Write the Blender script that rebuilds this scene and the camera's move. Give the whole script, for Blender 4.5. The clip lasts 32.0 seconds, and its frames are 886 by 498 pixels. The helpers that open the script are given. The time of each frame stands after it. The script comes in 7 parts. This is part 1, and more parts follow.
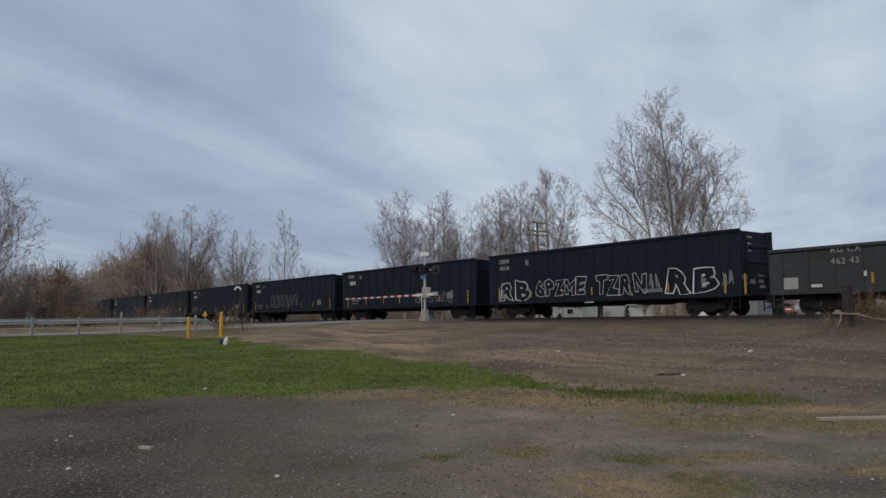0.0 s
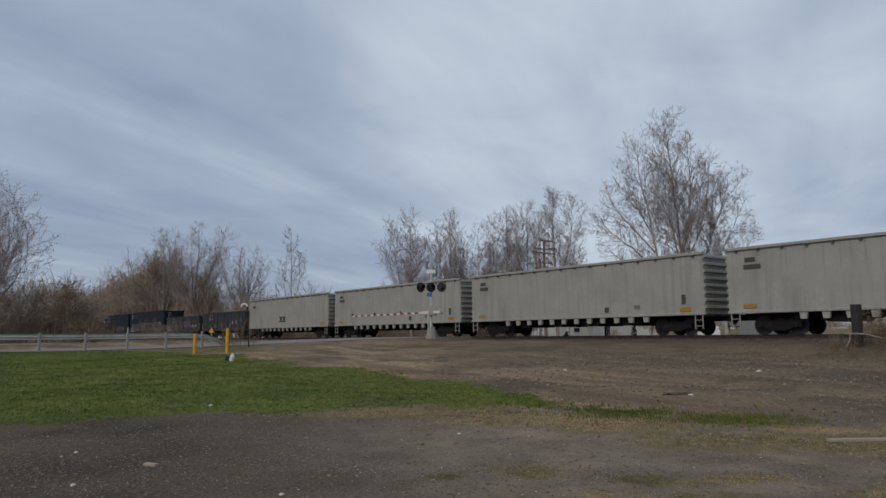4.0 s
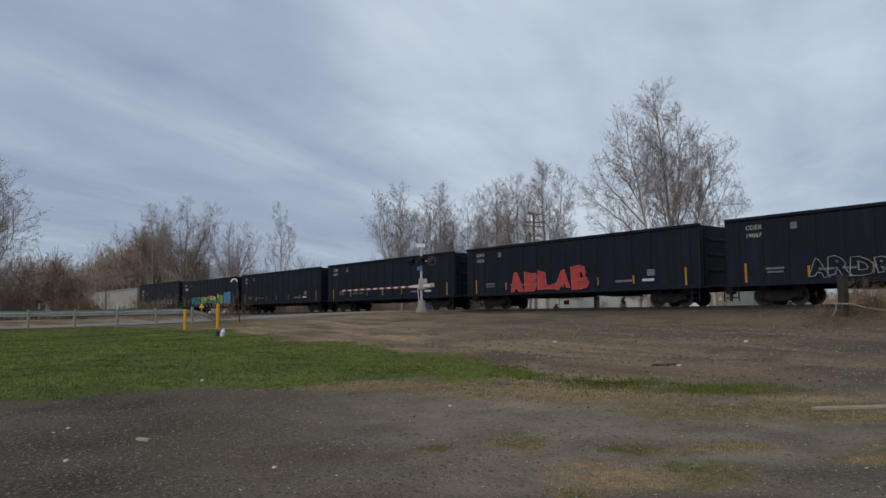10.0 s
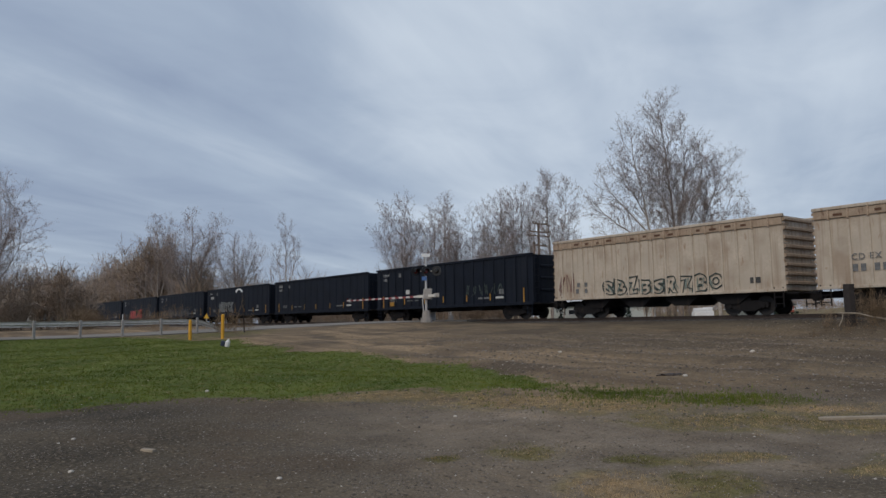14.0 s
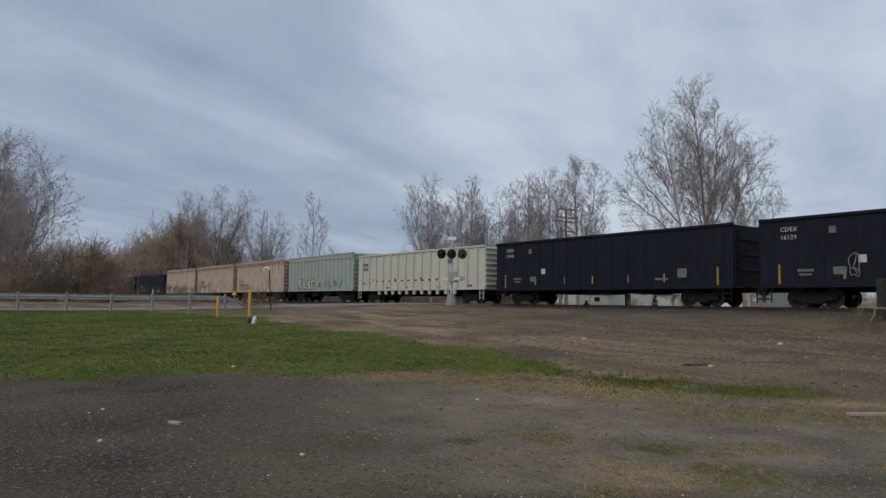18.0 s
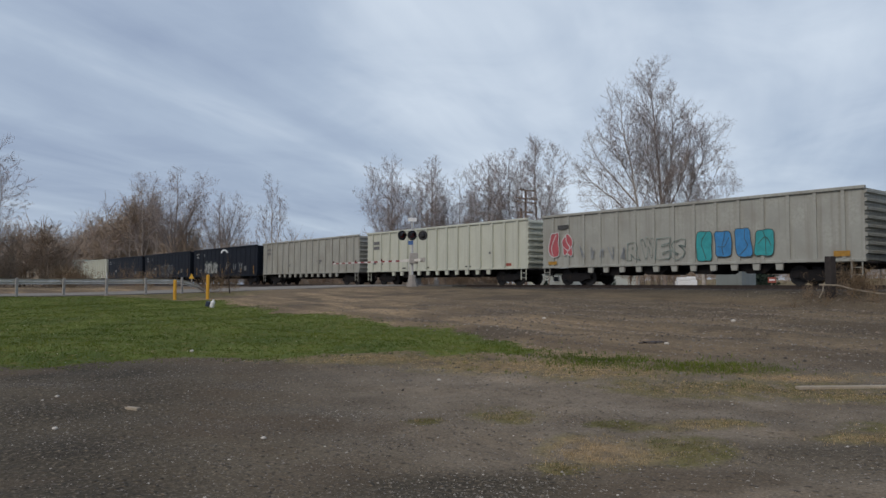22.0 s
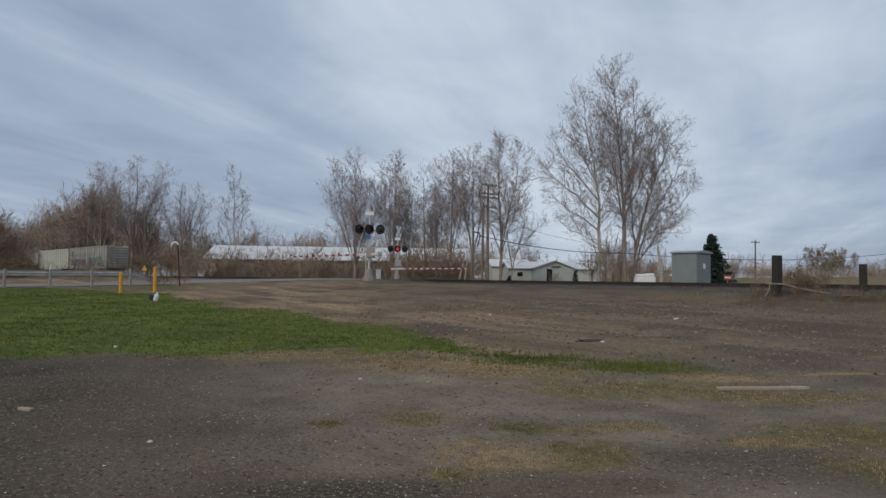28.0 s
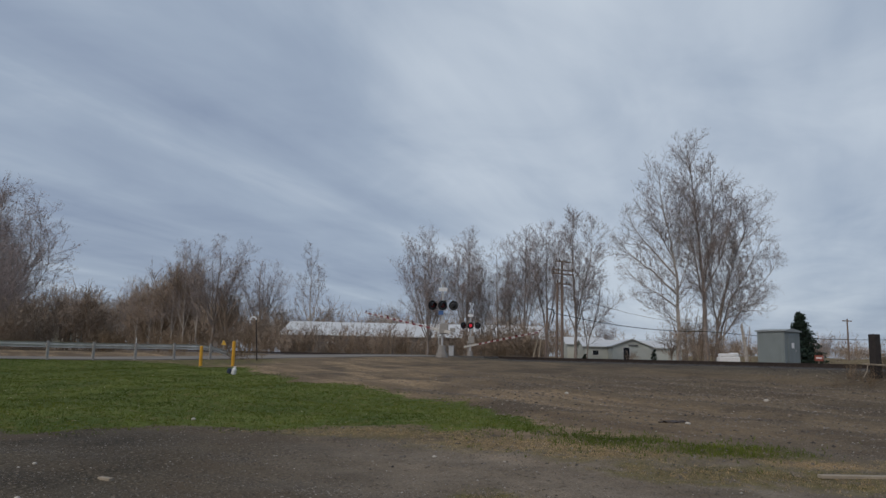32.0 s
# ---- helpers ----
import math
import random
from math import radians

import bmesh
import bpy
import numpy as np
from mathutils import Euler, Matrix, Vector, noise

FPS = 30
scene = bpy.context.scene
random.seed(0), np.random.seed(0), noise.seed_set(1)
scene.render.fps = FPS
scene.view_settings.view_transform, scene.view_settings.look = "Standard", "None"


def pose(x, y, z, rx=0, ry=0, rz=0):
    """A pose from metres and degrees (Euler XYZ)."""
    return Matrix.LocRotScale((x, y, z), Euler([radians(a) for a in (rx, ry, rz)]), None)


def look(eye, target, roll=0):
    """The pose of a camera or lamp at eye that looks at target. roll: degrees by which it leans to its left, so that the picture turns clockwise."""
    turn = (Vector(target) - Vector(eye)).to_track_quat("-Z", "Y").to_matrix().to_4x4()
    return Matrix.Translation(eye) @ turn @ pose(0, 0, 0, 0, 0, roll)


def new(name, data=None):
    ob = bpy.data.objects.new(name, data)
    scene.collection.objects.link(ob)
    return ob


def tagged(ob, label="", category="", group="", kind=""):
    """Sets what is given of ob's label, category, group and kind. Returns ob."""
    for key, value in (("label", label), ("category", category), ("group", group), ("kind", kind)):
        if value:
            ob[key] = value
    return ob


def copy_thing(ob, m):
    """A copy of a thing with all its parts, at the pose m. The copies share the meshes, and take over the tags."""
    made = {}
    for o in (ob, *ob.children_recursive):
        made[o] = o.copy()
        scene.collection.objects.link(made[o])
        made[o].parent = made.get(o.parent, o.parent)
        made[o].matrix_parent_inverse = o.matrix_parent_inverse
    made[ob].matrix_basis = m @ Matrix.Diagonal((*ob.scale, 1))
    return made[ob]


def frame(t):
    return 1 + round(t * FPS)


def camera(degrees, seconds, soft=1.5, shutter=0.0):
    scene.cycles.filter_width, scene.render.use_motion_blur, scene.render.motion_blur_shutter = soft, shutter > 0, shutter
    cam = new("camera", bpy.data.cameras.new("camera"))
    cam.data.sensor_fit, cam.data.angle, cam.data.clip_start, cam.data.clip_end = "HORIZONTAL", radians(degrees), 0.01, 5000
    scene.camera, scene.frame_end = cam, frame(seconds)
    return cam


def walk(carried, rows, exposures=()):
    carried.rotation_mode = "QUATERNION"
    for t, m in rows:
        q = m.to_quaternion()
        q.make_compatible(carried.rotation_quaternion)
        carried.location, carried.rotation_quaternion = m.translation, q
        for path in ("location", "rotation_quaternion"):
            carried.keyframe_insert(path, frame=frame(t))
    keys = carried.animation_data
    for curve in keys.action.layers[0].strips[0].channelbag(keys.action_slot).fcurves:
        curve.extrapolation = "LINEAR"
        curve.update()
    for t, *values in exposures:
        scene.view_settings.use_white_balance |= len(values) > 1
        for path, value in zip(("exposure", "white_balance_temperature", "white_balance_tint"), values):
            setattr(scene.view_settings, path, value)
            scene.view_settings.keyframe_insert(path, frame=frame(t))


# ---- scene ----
# The camera stands by the lot, sways a little, and steps to one side near the end.
cam = camera(62.0, 32.0, soft=1.5)
VIEW = [
    (0, 0.00, 0.00, 1.60, 95.46, 0.64, -0.30),
    (0.5, 0.00, 0.00, 1.60, 95.76, 1.09, -0.36),
    (1, 0.00, 0.00, 1.60, 96.51, 1.17, -0.22),
    (1.5, 0.00, 0.00, 1.60, 96.08, 0.88, -1.65),
    (2, 0.00, 0.00, 1.60, 96.37, 0.47, -2.66),
    (2.5, 0.00, 0.00, 1.60, 96.24, 0.80, -2.03),
    (3, 0.00, 0.00, 1.60, 97.68, 0.97, -0.45),
    (3.5, 0.00, 0.00, 1.60, 97.28, 0.56, -0.05),
    (5.5, 0.00, 0.00, 1.60, 96.37, 0.17, 0.61),
    (6, 0.00, 0.00, 1.60, 96.25, 0.30, 0.62),
    (6.5, 0.00, 0.00, 1.60, 95.12, 0.69, -0.01),
    (7, 0.00, 0.00, 1.60, 95.93, 1.08, -0.44),
    (7.5, 0.00, 0.00, 1.60, 95.10, 0.93, -0.89),
    (8, 0.00, 0.00, 1.60, 95.14, 0.86, -0.45),
    (8.5, 0.00, 0.00, 1.60, 95.08, 0.63, -0.27),
    (9, 0.00, 0.00, 1.60, 94.99, 0.66, -0.33),
    (9.5, 0.00, 0.00, 1.60, 94.77, 0.83, -0.27),
    (10, 0.00, 0.00, 1.60, 94.78, 0.81, -0.56),
    (10.5, 0.00, 0.00, 1.60, 94.81, 1.04, -0.79),
    (11, 0.00, 0.00, 1.60, 95.05, 1.32, -1.02),
    (11.5, 0.00, 0.00, 1.60, 95.23, 1.20, -0.72),
    (12, 0.00, 0.00, 1.60, 95.37, 1.12, -0.57),
    (12.5, 0.00, 0.00, 1.60, 95.42, 1.01, -0.54),
    (13, 0.00, 0.00, 1.60, 95.40, 0.92, -0.31),
    (13.5, 0.00, 0.00, 1.60, 95.68, 0.70, -0.30),
    (14, 0.00, 0.00, 1.60, 95.56, 0.90, -0.19),
    (14.5, 0.00, 0.00, 1.60, 95.77, 1.17, 0.14),
    (16.5, 0.00, 0.00, 1.60, 94.75, 0.28, 2.14),
    (17, 0.00, 0.00, 1.60, 94.64, -0.13, 1.93),
    (17.5, 0.00, 0.00, 1.60, 94.64, -0.56, 1.93),
    (18, 0.00, 0.00, 1.60, 94.25, -0.73, 1.72),
    (18.5, 0.00, 0.00, 1.60, 93.72, -0.80, 0.68),
    (19, 0.00, 0.00, 1.60, 93.27, -0.48, -0.02),
    (19.5, 0.00, 0.00, 1.60, 93.01, -1.09, -0.22),
    (20, 0.00, 0.00, 1.60, 92.82, -0.85, -0.14),
    (20.5, 0.00, 0.00, 1.60, 92.85, -0.55, -0.72),
    (21, 0.00, 0.00, 1.60, 92.83, -0.35, -0.95),
    (21.5, 0.00, 0.00, 1.60, 92.91, -0.34, -1.42),
    (22, 0.00, 0.00, 1.60, 92.82, -0.14, -1.31),
    (22.5, 0.00, 0.00, 1.60, 92.68, -0.81, -1.71),
    (23, 0.00, 0.00, 1.60, 92.43, -1.10, -1.49),
    (23.5, 0.00, 0.00, 1.60, 92.92, -1.13, -0.90),
    (24, 0.00, 0.00, 1.60, 92.54, -0.65, -0.63),
    (24.5, 0.00, 0.00, 1.60, 92.49, -0.38, -0.90),
    (26.5, 0.13, 0.17, 1.64, 91.07, -0.18, -1.66),
    (27, 0.24, 0.23, 1.65, 93.21, 1.38, 0.51),
    (27.5, 0.53, 0.13, 1.61, 94.35, -3.25, 3.03),
    (28, 0.68, 0.19, 1.66, 92.36, -0.70, -3.79),
    (28.5, 0.67, 0.29, 1.59, 97.73, -4.32, -1.31),
    (29, 0.65, 0.32, 1.59, 95.98, -3.56, -3.61),
    (29.5, 0.65, 0.34, 1.61, 96.16, -2.86, -2.31),
    (30, 0.65, 0.36, 1.60, 97.34, -1.95, 0.11),
    (30.5, 0.64, 0.34, 1.61, 98.34, -1.72, 1.12),
    (31, 0.65, 0.34, 1.61, 98.18, -1.28, 1.35),
    (31.5, 0.62, 0.35, 1.61, 98.02, -0.91, 1.65),
    (32, 0.64, 0.31, 1.61, 98.25, -1.28, 1.81),
]
# the camera brightens a little while pale cars pass, and dims when it tilts up to the sky
EXPOSURE = [(0, -0.07), (5, -0.16), (9, -0.10), (12, -0.05), (18, -0.10), (20, 0.02), (24, 0.08), (27, 0.02), (28, -0.05), (29, -0.26), (30, -0.20), (31, -0.22), (32, -0.22)]
walk(cam, [(t, pose(x, y, z, a, b, c)) for t, x, y, z, a, b, c in VIEW], EXPOSURE)

# ---- light: an overcast evening sky ----
world = bpy.data.worlds.new("overcast_sky")
scene.world = world
world.use_nodes = True
SUN_ELEVATION, SUN_AZIMUTH = radians(38), radians(215)


def sky_nodes():
    nt = world.node_tree
    nt.nodes.clear()
    n, l = nt.nodes.new, nt.links.new
    out, bg = n("ShaderNodeOutputWorld"), n("ShaderNodeBackground")
    co = n("ShaderNodeTexCoord")
    sep = n("ShaderNodeSeparateXYZ")
    l(co.outputs["Generated"], sep.inputs[0])

    def m(op, a, b=None, c=None):
        k = n("ShaderNodeMath")
        k.operation = op
        for i, v in enumerate((a, b, c)):
            if v is None:
                continue
            if isinstance(v, (int, float)):
                k.inputs[i].default_value = v
            else:
                l(v, k.inputs[i])
        return k.outputs[0]
    up = m("MAXIMUM", sep.outputs[2], 0.0)
    h = m("ADD", up, 0.07)
    px, py = m("DIVIDE", sep.outputs[0], h), m("DIVIDE", sep.outputs[1], h)
    comb = n("ShaderNodeCombineXYZ")
    l(px, comb.inputs[0]), l(py, comb.inputs[1])

    def cloud(scale, sx, sy, turn, detail, rough, off, distort=0.0):
        rot, mp = n("ShaderNodeMapping"), n("ShaderNodeMapping")
        rot.inputs["Rotation"].default_value = (0, 0, radians(turn))
        mp.inputs["Scale"].default_value = (sx, sy, 1)
        mp.inputs["Location"].default_value = (off, off * 0.7, off * 0.3)
        l(comb.outputs[0], rot.inputs[0])
        l(rot.outputs[0], mp.inputs[0])
        t = n("ShaderNodeTexNoise")
        t.inputs["Scale"].default_value = scale
        t.inputs["Detail"].default_value = detail
        t.inputs["Roughness"].default_value = rough
        t.inputs["Distortion"].default_value = distort
        l(mp.outputs[0], t.inputs["Vector"])
        return t.outputs["Fac"]
    broad = cloud(0.62, 0.9, 0.40, 20, 4, 0.5, 3.7, 0.4)
    streak = cloud(0.80, 1.5, 0.22, 21, 5, 0.52, 7.3, 0.35)
    puff = cloud(1.5, 1.1, 0.7, 20, 6, 0.55, 1.9, 0.6)
    # a thinner, brighter part of the cover ahead and high
    dot = n("ShaderNodeVectorMath")
    dot.operation = "DOT_PRODUCT"
    dot.inputs[1].default_value = Vector((0.235, 0.905, 0.355)).normalized()
    l(co.outputs["Generated"], dot.inputs[0])
    thinner = n("ShaderNodeMapRange")
    thinner.interpolation_type = "SMOOTHSTEP"
    thinner.inputs[1].default_value, thinner.inputs[2].default_value = 0.90, 0.998
    l(dot.outputs["Value"], thinner.inputs[0])
    a = m("ADD", m("MULTIPLY", broad, 0.38), m("MULTIPLY", streak, 0.40))
    a = m("ADD", a, m("MULTIPLY", puff, 0.22))
    a = m("ADD", a, m("MULTIPLY", thinner.outputs[0], 0.17))
    ramp = n("ShaderNodeValToRGB")
    l(a, ramp.inputs[0])
    el = ramp.color_ramp.elements
    el[0].position, el[0].color = 0.40, (0.270, 0.338, 0.475, 1)
    el[1].position, el[1].color = 0.68, (0.635, 0.715, 0.815, 1)
    e = el.new(0.53)
    e.color = (0.395, 0.478, 0.605, 1)
    # pale gaps low above the horizon
    low = m("MULTIPLY", m("POWER", m("SUBTRACT", 1.0, up), 5.0), 0.42)
    band = cloud(0.55, 0.5, 1.6, 8, 3, 0.5, 11.0, 0.2)
    mixn = n("ShaderNodeMix")
    mixn.data_type = "RGBA"
    l(m("MULTIPLY", low, m("MULTIPLY", band, 1.5)), mixn.inputs["Factor"])
    l(ramp.outputs[0], mixn.inputs["A"])
    mixn.inputs["B"].default_value = (0.40, 0.47, 0.585, 1)
    sky = n("ShaderNodeTexSky")
    sky.sky_type, sky.sun_disc = "NISHITA", False
    sky.sun_elevation, sky.sun_rotation = SUN_ELEVATION, SUN_AZIMUTH
    thin = n("ShaderNodeMix")
    thin.data_type = "RGBA"
    thin.inputs["Factor"].default_value = 0.93
    dim = n("ShaderNodeMix")
    dim.data_type, dim.blend_type = "RGBA", "MULTIPLY"
    dim.inputs["Factor"].default_value = 1.0
    dim.inputs["B"].default_value = (0.1, 0.1, 0.1, 1)
    l(sky.outputs[0], dim.inputs["A"])
    l(dim.outputs["Result"], thin.inputs["A"])
    l(mixn.outputs["Result"], thin.inputs["B"])
    l(thin.outputs["Result"], bg.inputs[0])
    bg.inputs[1].default_value = 1.0
    l(bg.outputs[0], out.inputs[0])


sky_nodes()
sun = new("sun", bpy.data.lights.new("sun", "SUN"))
sun.data.energy, sun.data.angle, sun.data.color = 1.45, radians(25), (1.0, 0.88, 0.74)
sun.matrix_world = look((0, 0, 60), (60 * math.sin(SUN_AZIMUTH) * -1 / math.tan(SUN_ELEVATION), 60 * -math.cos(SUN_AZIMUTH) / math.tan(SUN_ELEVATION), 0))


# ---- materials ----
def material(name, base, rough=0.7, metal=0.0, vary=0.25, scale=6.0, second=None, streak=0.0, rust=None, bump=0.0, bump_scale=60.0, random_tint=0.0, island=0.0, dirt=None, dirt_amount=0.0, spec=0.5):
    """Base colour broken by coarse and fine noise; streak adds upright run marks, rust adds flaking patches in that colour."""
    ma = bpy.data.materials.new(name)
    ma.use_nodes = True
    nt = ma.node_tree
    n, l = nt.nodes.new, nt.links.new
    p = nt.nodes["Principled BSDF"]
    p.inputs["Roughness"].default_value, p.inputs["Metallic"].default_value = rough, metal
    p.inputs["Specular IOR Level"].default_value = spec
    co = n("ShaderNodeTexCoord")

    def noise_tex(sc, detail=4.0, stretch=None, dist=0.0):
        t = n("ShaderNodeTexNoise")
        t.inputs["Scale"].default_value, t.inputs["Detail"].default_value = sc, detail
        t.inputs["Distortion"].default_value = dist
        if stretch:
            mp = n("ShaderNodeMapping")
            mp.inputs["Scale"].default_value = stretch
            l(co.outputs["Object"], mp.inputs[0]), l(mp.outputs[0], t.inputs["Vector"])
        else:
            l(co.outputs["Object"], t.inputs["Vector"])
        return t.outputs["Fac"]

    def ramp(fac, lo, hi):
        r = n("ShaderNodeMapRange")
        r.inputs[1].default_value, r.inputs[2].default_value = lo, hi
        l(fac, r.inputs[0])
        return r.outputs[0]

    def mix(fac, a, b, mode="MIX"):
        x = n("ShaderNodeMix")
        x.data_type, x.blend_type = "RGBA", mode
        for s, v in (("Factor", fac), ("A", a), ("B", b)):
            if isinstance(v, (int, float)):
                x.inputs[s].default_value = v
            elif isinstance(v, tuple):
                x.inputs[s].default_value = (*v[:3], 1)
            else:
                l(v, x.inputs[s])
        return x.outputs["Result"]
    dark = tuple(c * (1 - vary) for c in base)
    light = second or tuple(min(1, c * (1 + vary)) for c in base)
    col = mix(ramp(noise_tex(scale), 0.32, 0.68), dark, light)
    col = mix(ramp(noise_tex(scale * 9, 3.0), 0.35, 0.7), col, tuple(c * (1 - vary * 0.6) for c in base))
    if streak:
        s = ramp(noise_tex(1.0, 5.0, (5.5, 5.5, 0.22)), 0.50, 0.72)
        k = n("ShaderNodeMath")
        k.operation = "MULTIPLY"
        k.inputs[1].default_value = streak
        l(s, k.inputs[0])
        col = mix(k.outputs[0], col, dirt or (0.05, 0.042, 0.035))
    if dirt_amount:
        s = ramp(noise_tex(0.55, 6.0), 0.48, 0.66)
        k = n("ShaderNodeMath")
        k.operation = "MULTIPLY"
        k.inputs[1].default_value = dirt_amount
        l(s, k.inputs[0])
        col = mix(k.outputs[0], col, dirt or (0.05, 0.042, 0.035))
    if rust:
        s = ramp(noise_tex(4.6, 8.0, (1.0, 1.0, 0.30), 0.5), 0.62, 0.72)
        col = mix(s, col, rust)
    if random_tint:
        oi = n("ShaderNodeObjectInfo")
        col = mix(ramp(oi.outputs["Random"], 0, 1), col, mix(random_tint, col, (0.02, 0.018, 0.016)))
    if island:
        ge = n("ShaderNodeNewGeometry")
        r = n("ShaderNodeMapRange")
        r.inputs[3].default_value, r.inputs[4].default_value = 1 - island, 1 + island
        l(ge.outputs["Random Per Island"], r.inputs[0])
        cv = n("ShaderNodeCombineColor")
        for i in range(3):
            l(r.outputs[0], cv.inputs[i])
        col = mix(1.0, col, cv.outputs[0], "MULTIPLY")
    l(col, p.inputs["Base Color"])
    if bump:
        b = n("ShaderNodeBump")
        b.inputs["Strength"].default_value, b.inputs["Distance"].default_value = bump, 0.02
        l(noise_tex(bump_scale, 5.0), b.inputs["Height"])
        l(b.outputs[0], p.inputs["Normal"])
    return ma


def glow(name, colour, power):
    ma = material(name, colour, 0.4)
    p = ma.node_tree.nodes["Principled BSDF"]
    p.inputs["Emission Color"].default_value, p.inputs["Emission Strength"].default_value = (*colour, 1), power
    return ma


BLACK = material("black_car_paint", (0.0060, 0.0094, 0.0180), 0.62, 0, 0.35, 0.8, streak=0.45, dirt=(0.020, 0.023, 0.030), bump=0.12, bump_scale=3, spec=0.22)
BLACK_RIB = material("black_rib_paint", (0.0060, 0.0094, 0.0180), 0.62, 0, 0.3, 2, streak=0.45, dirt=(0.020, 0.023, 0.030), spec=0.22)
DULL = material("dull_black_paint", (0.040, 0.046, 0.050), 0.75, 0, 0.35, 0.9, streak=0.5, dirt=(0.045, 0.042, 0.040), bump=0.12, bump_scale=3, spec=0.3)
GREY = material("grey_car_paint", (0.315, 0.315, 0.285), 0.62, 0, 0.10, 0.7, streak=0.38, dirt=(0.135, 0.128, 0.112), bump=0.15, bump_scale=2.5, dirt_amount=0.22)
CREAM = material("cream_car_paint", (0.50, 0.515, 0.44), 0.6, 0, 0.08, 0.7, streak=0.28, dirt=(0.22, 0.21, 0.175), bump=0.12, bump_scale=2.5)
OLD = material("weathered_grey_paint", (0.33, 0.335, 0.305), 0.7, 0, 0.14, 0.9, streak=0.5, dirt=(0.19, 0.17, 0.14), rust=None, bump=0.2, bump_scale=3, dirt_amount=0.3)
TAN = material("tan_car_paint", (0.49, 0.425, 0.345), 0.7, 0, 0.16, 0.8, streak=0.75, dirt=(0.27, 0.195, 0.135), bump=0.2, bump_scale=3, dirt_amount=0.6, rust=(0.30, 0.20, 0.13))
RUST = material("dark_rust", (0.11, 0.055, 0.032), 0.9, 0, 0.35, 5)
TAN_RUST = material("rusty_tan_chord", (0.36, 0.275, 0.200), 0.8, 0, 0.30, 3, streak=0.6, dirt=(0.15, 0.085, 0.05), rust=(0.14, 0.075, 0.045))
GREEN = material("pale_green_car_paint", (0.315, 0.375, 0.335), 0.65, 0, 0.10, 0.8, streak=0.32, dirt=(0.17, 0.165, 0.14), bump=0.15, bump_scale=3)
INSIDE = material("car_inside", (0.05, 0.045, 0.04), 0.85, 0, 0.4, 1.5)
IRON = material("dark_cast_iron", (0.011, 0.010, 0.011), 0.8, 0.0, 0.4, 5, rust=(0.024, 0.018, 0.014), spec=0.25)
WHEEL = material("wheel_steel", (0.020, 0.018, 0.018), 0.65, 0.1, 0.3, 6)
RAIL_STEEL = material("rusty_rail_steel", (0.060, 0.044, 0.036), 0.55, 0.5, 0.3, 4)
TIE = material("weathered_tie", (0.058, 0.050, 0.044), 0.9, 0, 0.35, 5, random_tint=0.4)
WHITE_INK = material("white_stencil", (0.50, 0.51, 0.50), 0.7, 0, 0.2, 6)
GREY_INK = material("faded_stencil", (0.15, 0.155, 0.16), 0.8, 0, 0.4, 5)
GREY_PAINT = material("grey_stencil", (0.30, 0.30, 0.28), 0.8, 0, 0.25, 5)
DARK_INK = material("dark_stencil", (0.06, 0.06, 0.06), 0.8, 0, 0.4, 5)
REFLECT = material("yellow_reflector", (0.36, 0.19, 0.025), 0.45, 0, 0.3, 8)
SPRAY = {
    "white": material("white_spray_paint", (0.52, 0.53, 0.53), 0.6, 0, 0.25, 5),
    "silver": material("silver_spray_paint", (0.26, 0.275, 0.29), 0.5, 0.2, 0.35, 4),
    "red": material("red_spray_paint", (0.40, 0.045, 0.035), 0.6, 0, 0.25, 5),
    "teal": material("teal_spray_paint", (0.03, 0.30, 0.32), 0.6, 0, 0.25, 4),
    "blue": material("blue_spray_paint", (0.04, 0.21, 0.46), 0.6, 0, 0.25, 4),
    "yellow": material("yellow_spray_paint", (0.58, 0.44, 0.12), 0.6, 0, 0.25, 4),
    "lime": material("lime_spray_paint", (0.20, 0.36, 0.06), 0.6, 0, 0.25, 4),
    "purple": material("purple_spray_paint", (0.105, 0.07, 0.175), 0.6, 0, 0.25, 4),
    "pale": material("pale_spray_paint", (0.36, 0.375, 0.365), 0.6, 0, 0.3, 4),
    "lilac": material("lilac_spray_paint", (0.165, 0.135, 0.205), 0.6, 0, 0.3, 4),
    "dim_blue": material("dim_blue_spray_paint", (0.06, 0.08, 0.15), 0.6, 0, 0.3, 4),
    "haze": material("hazy_grey_spray_paint", (0.125, 0.14, 0.14), 0.7, 0, 0.5, 2.5),
    "dark": material("dark_spray_paint", (0.045, 0.065, 0.06), 0.6, 0, 0.3, 4),
    "green": material("green_spray_paint", (0.02, 0.20, 0.11), 0.6, 0, 0.25, 4),
    "mint": material("mint_spray_paint", (0.205, 0.255, 0.228), 0.6, 0, 0.3, 4),
    "maroon": material("maroon_spray_paint", (0.17, 0.065, 0.06), 0.6, 0, 0.35, 4),
    "faint": material("faint_olive_spray_paint", (0.17, 0.17, 0.13), 0.7, 0, 0.3, 4),
    "rose": material("rose_spray_paint", (0.40, 0.085, 0.10), 0.6, 0, 0.25, 4),
}
BARK = material("grey_bark", (0.265, 0.226, 0.204), 0.9, 0, 0.3, 3, bump=0.4, bump_scale=18)
PALE_BARK = material("pale_bark", (0.40, 0.36, 0.32), 0.9, 0, 0.3, 3, bump=0.3, bump_scale=18)
TWIG = material("brown_twigs", (0.320, 0.272, 0.256), 0.9, 0, 0.25, 2, island=0.35)
BUD = material("pinkish_buds", (0.395, 0.325, 0.312), 0.85, 0, 0.3, 3, island=0.5)
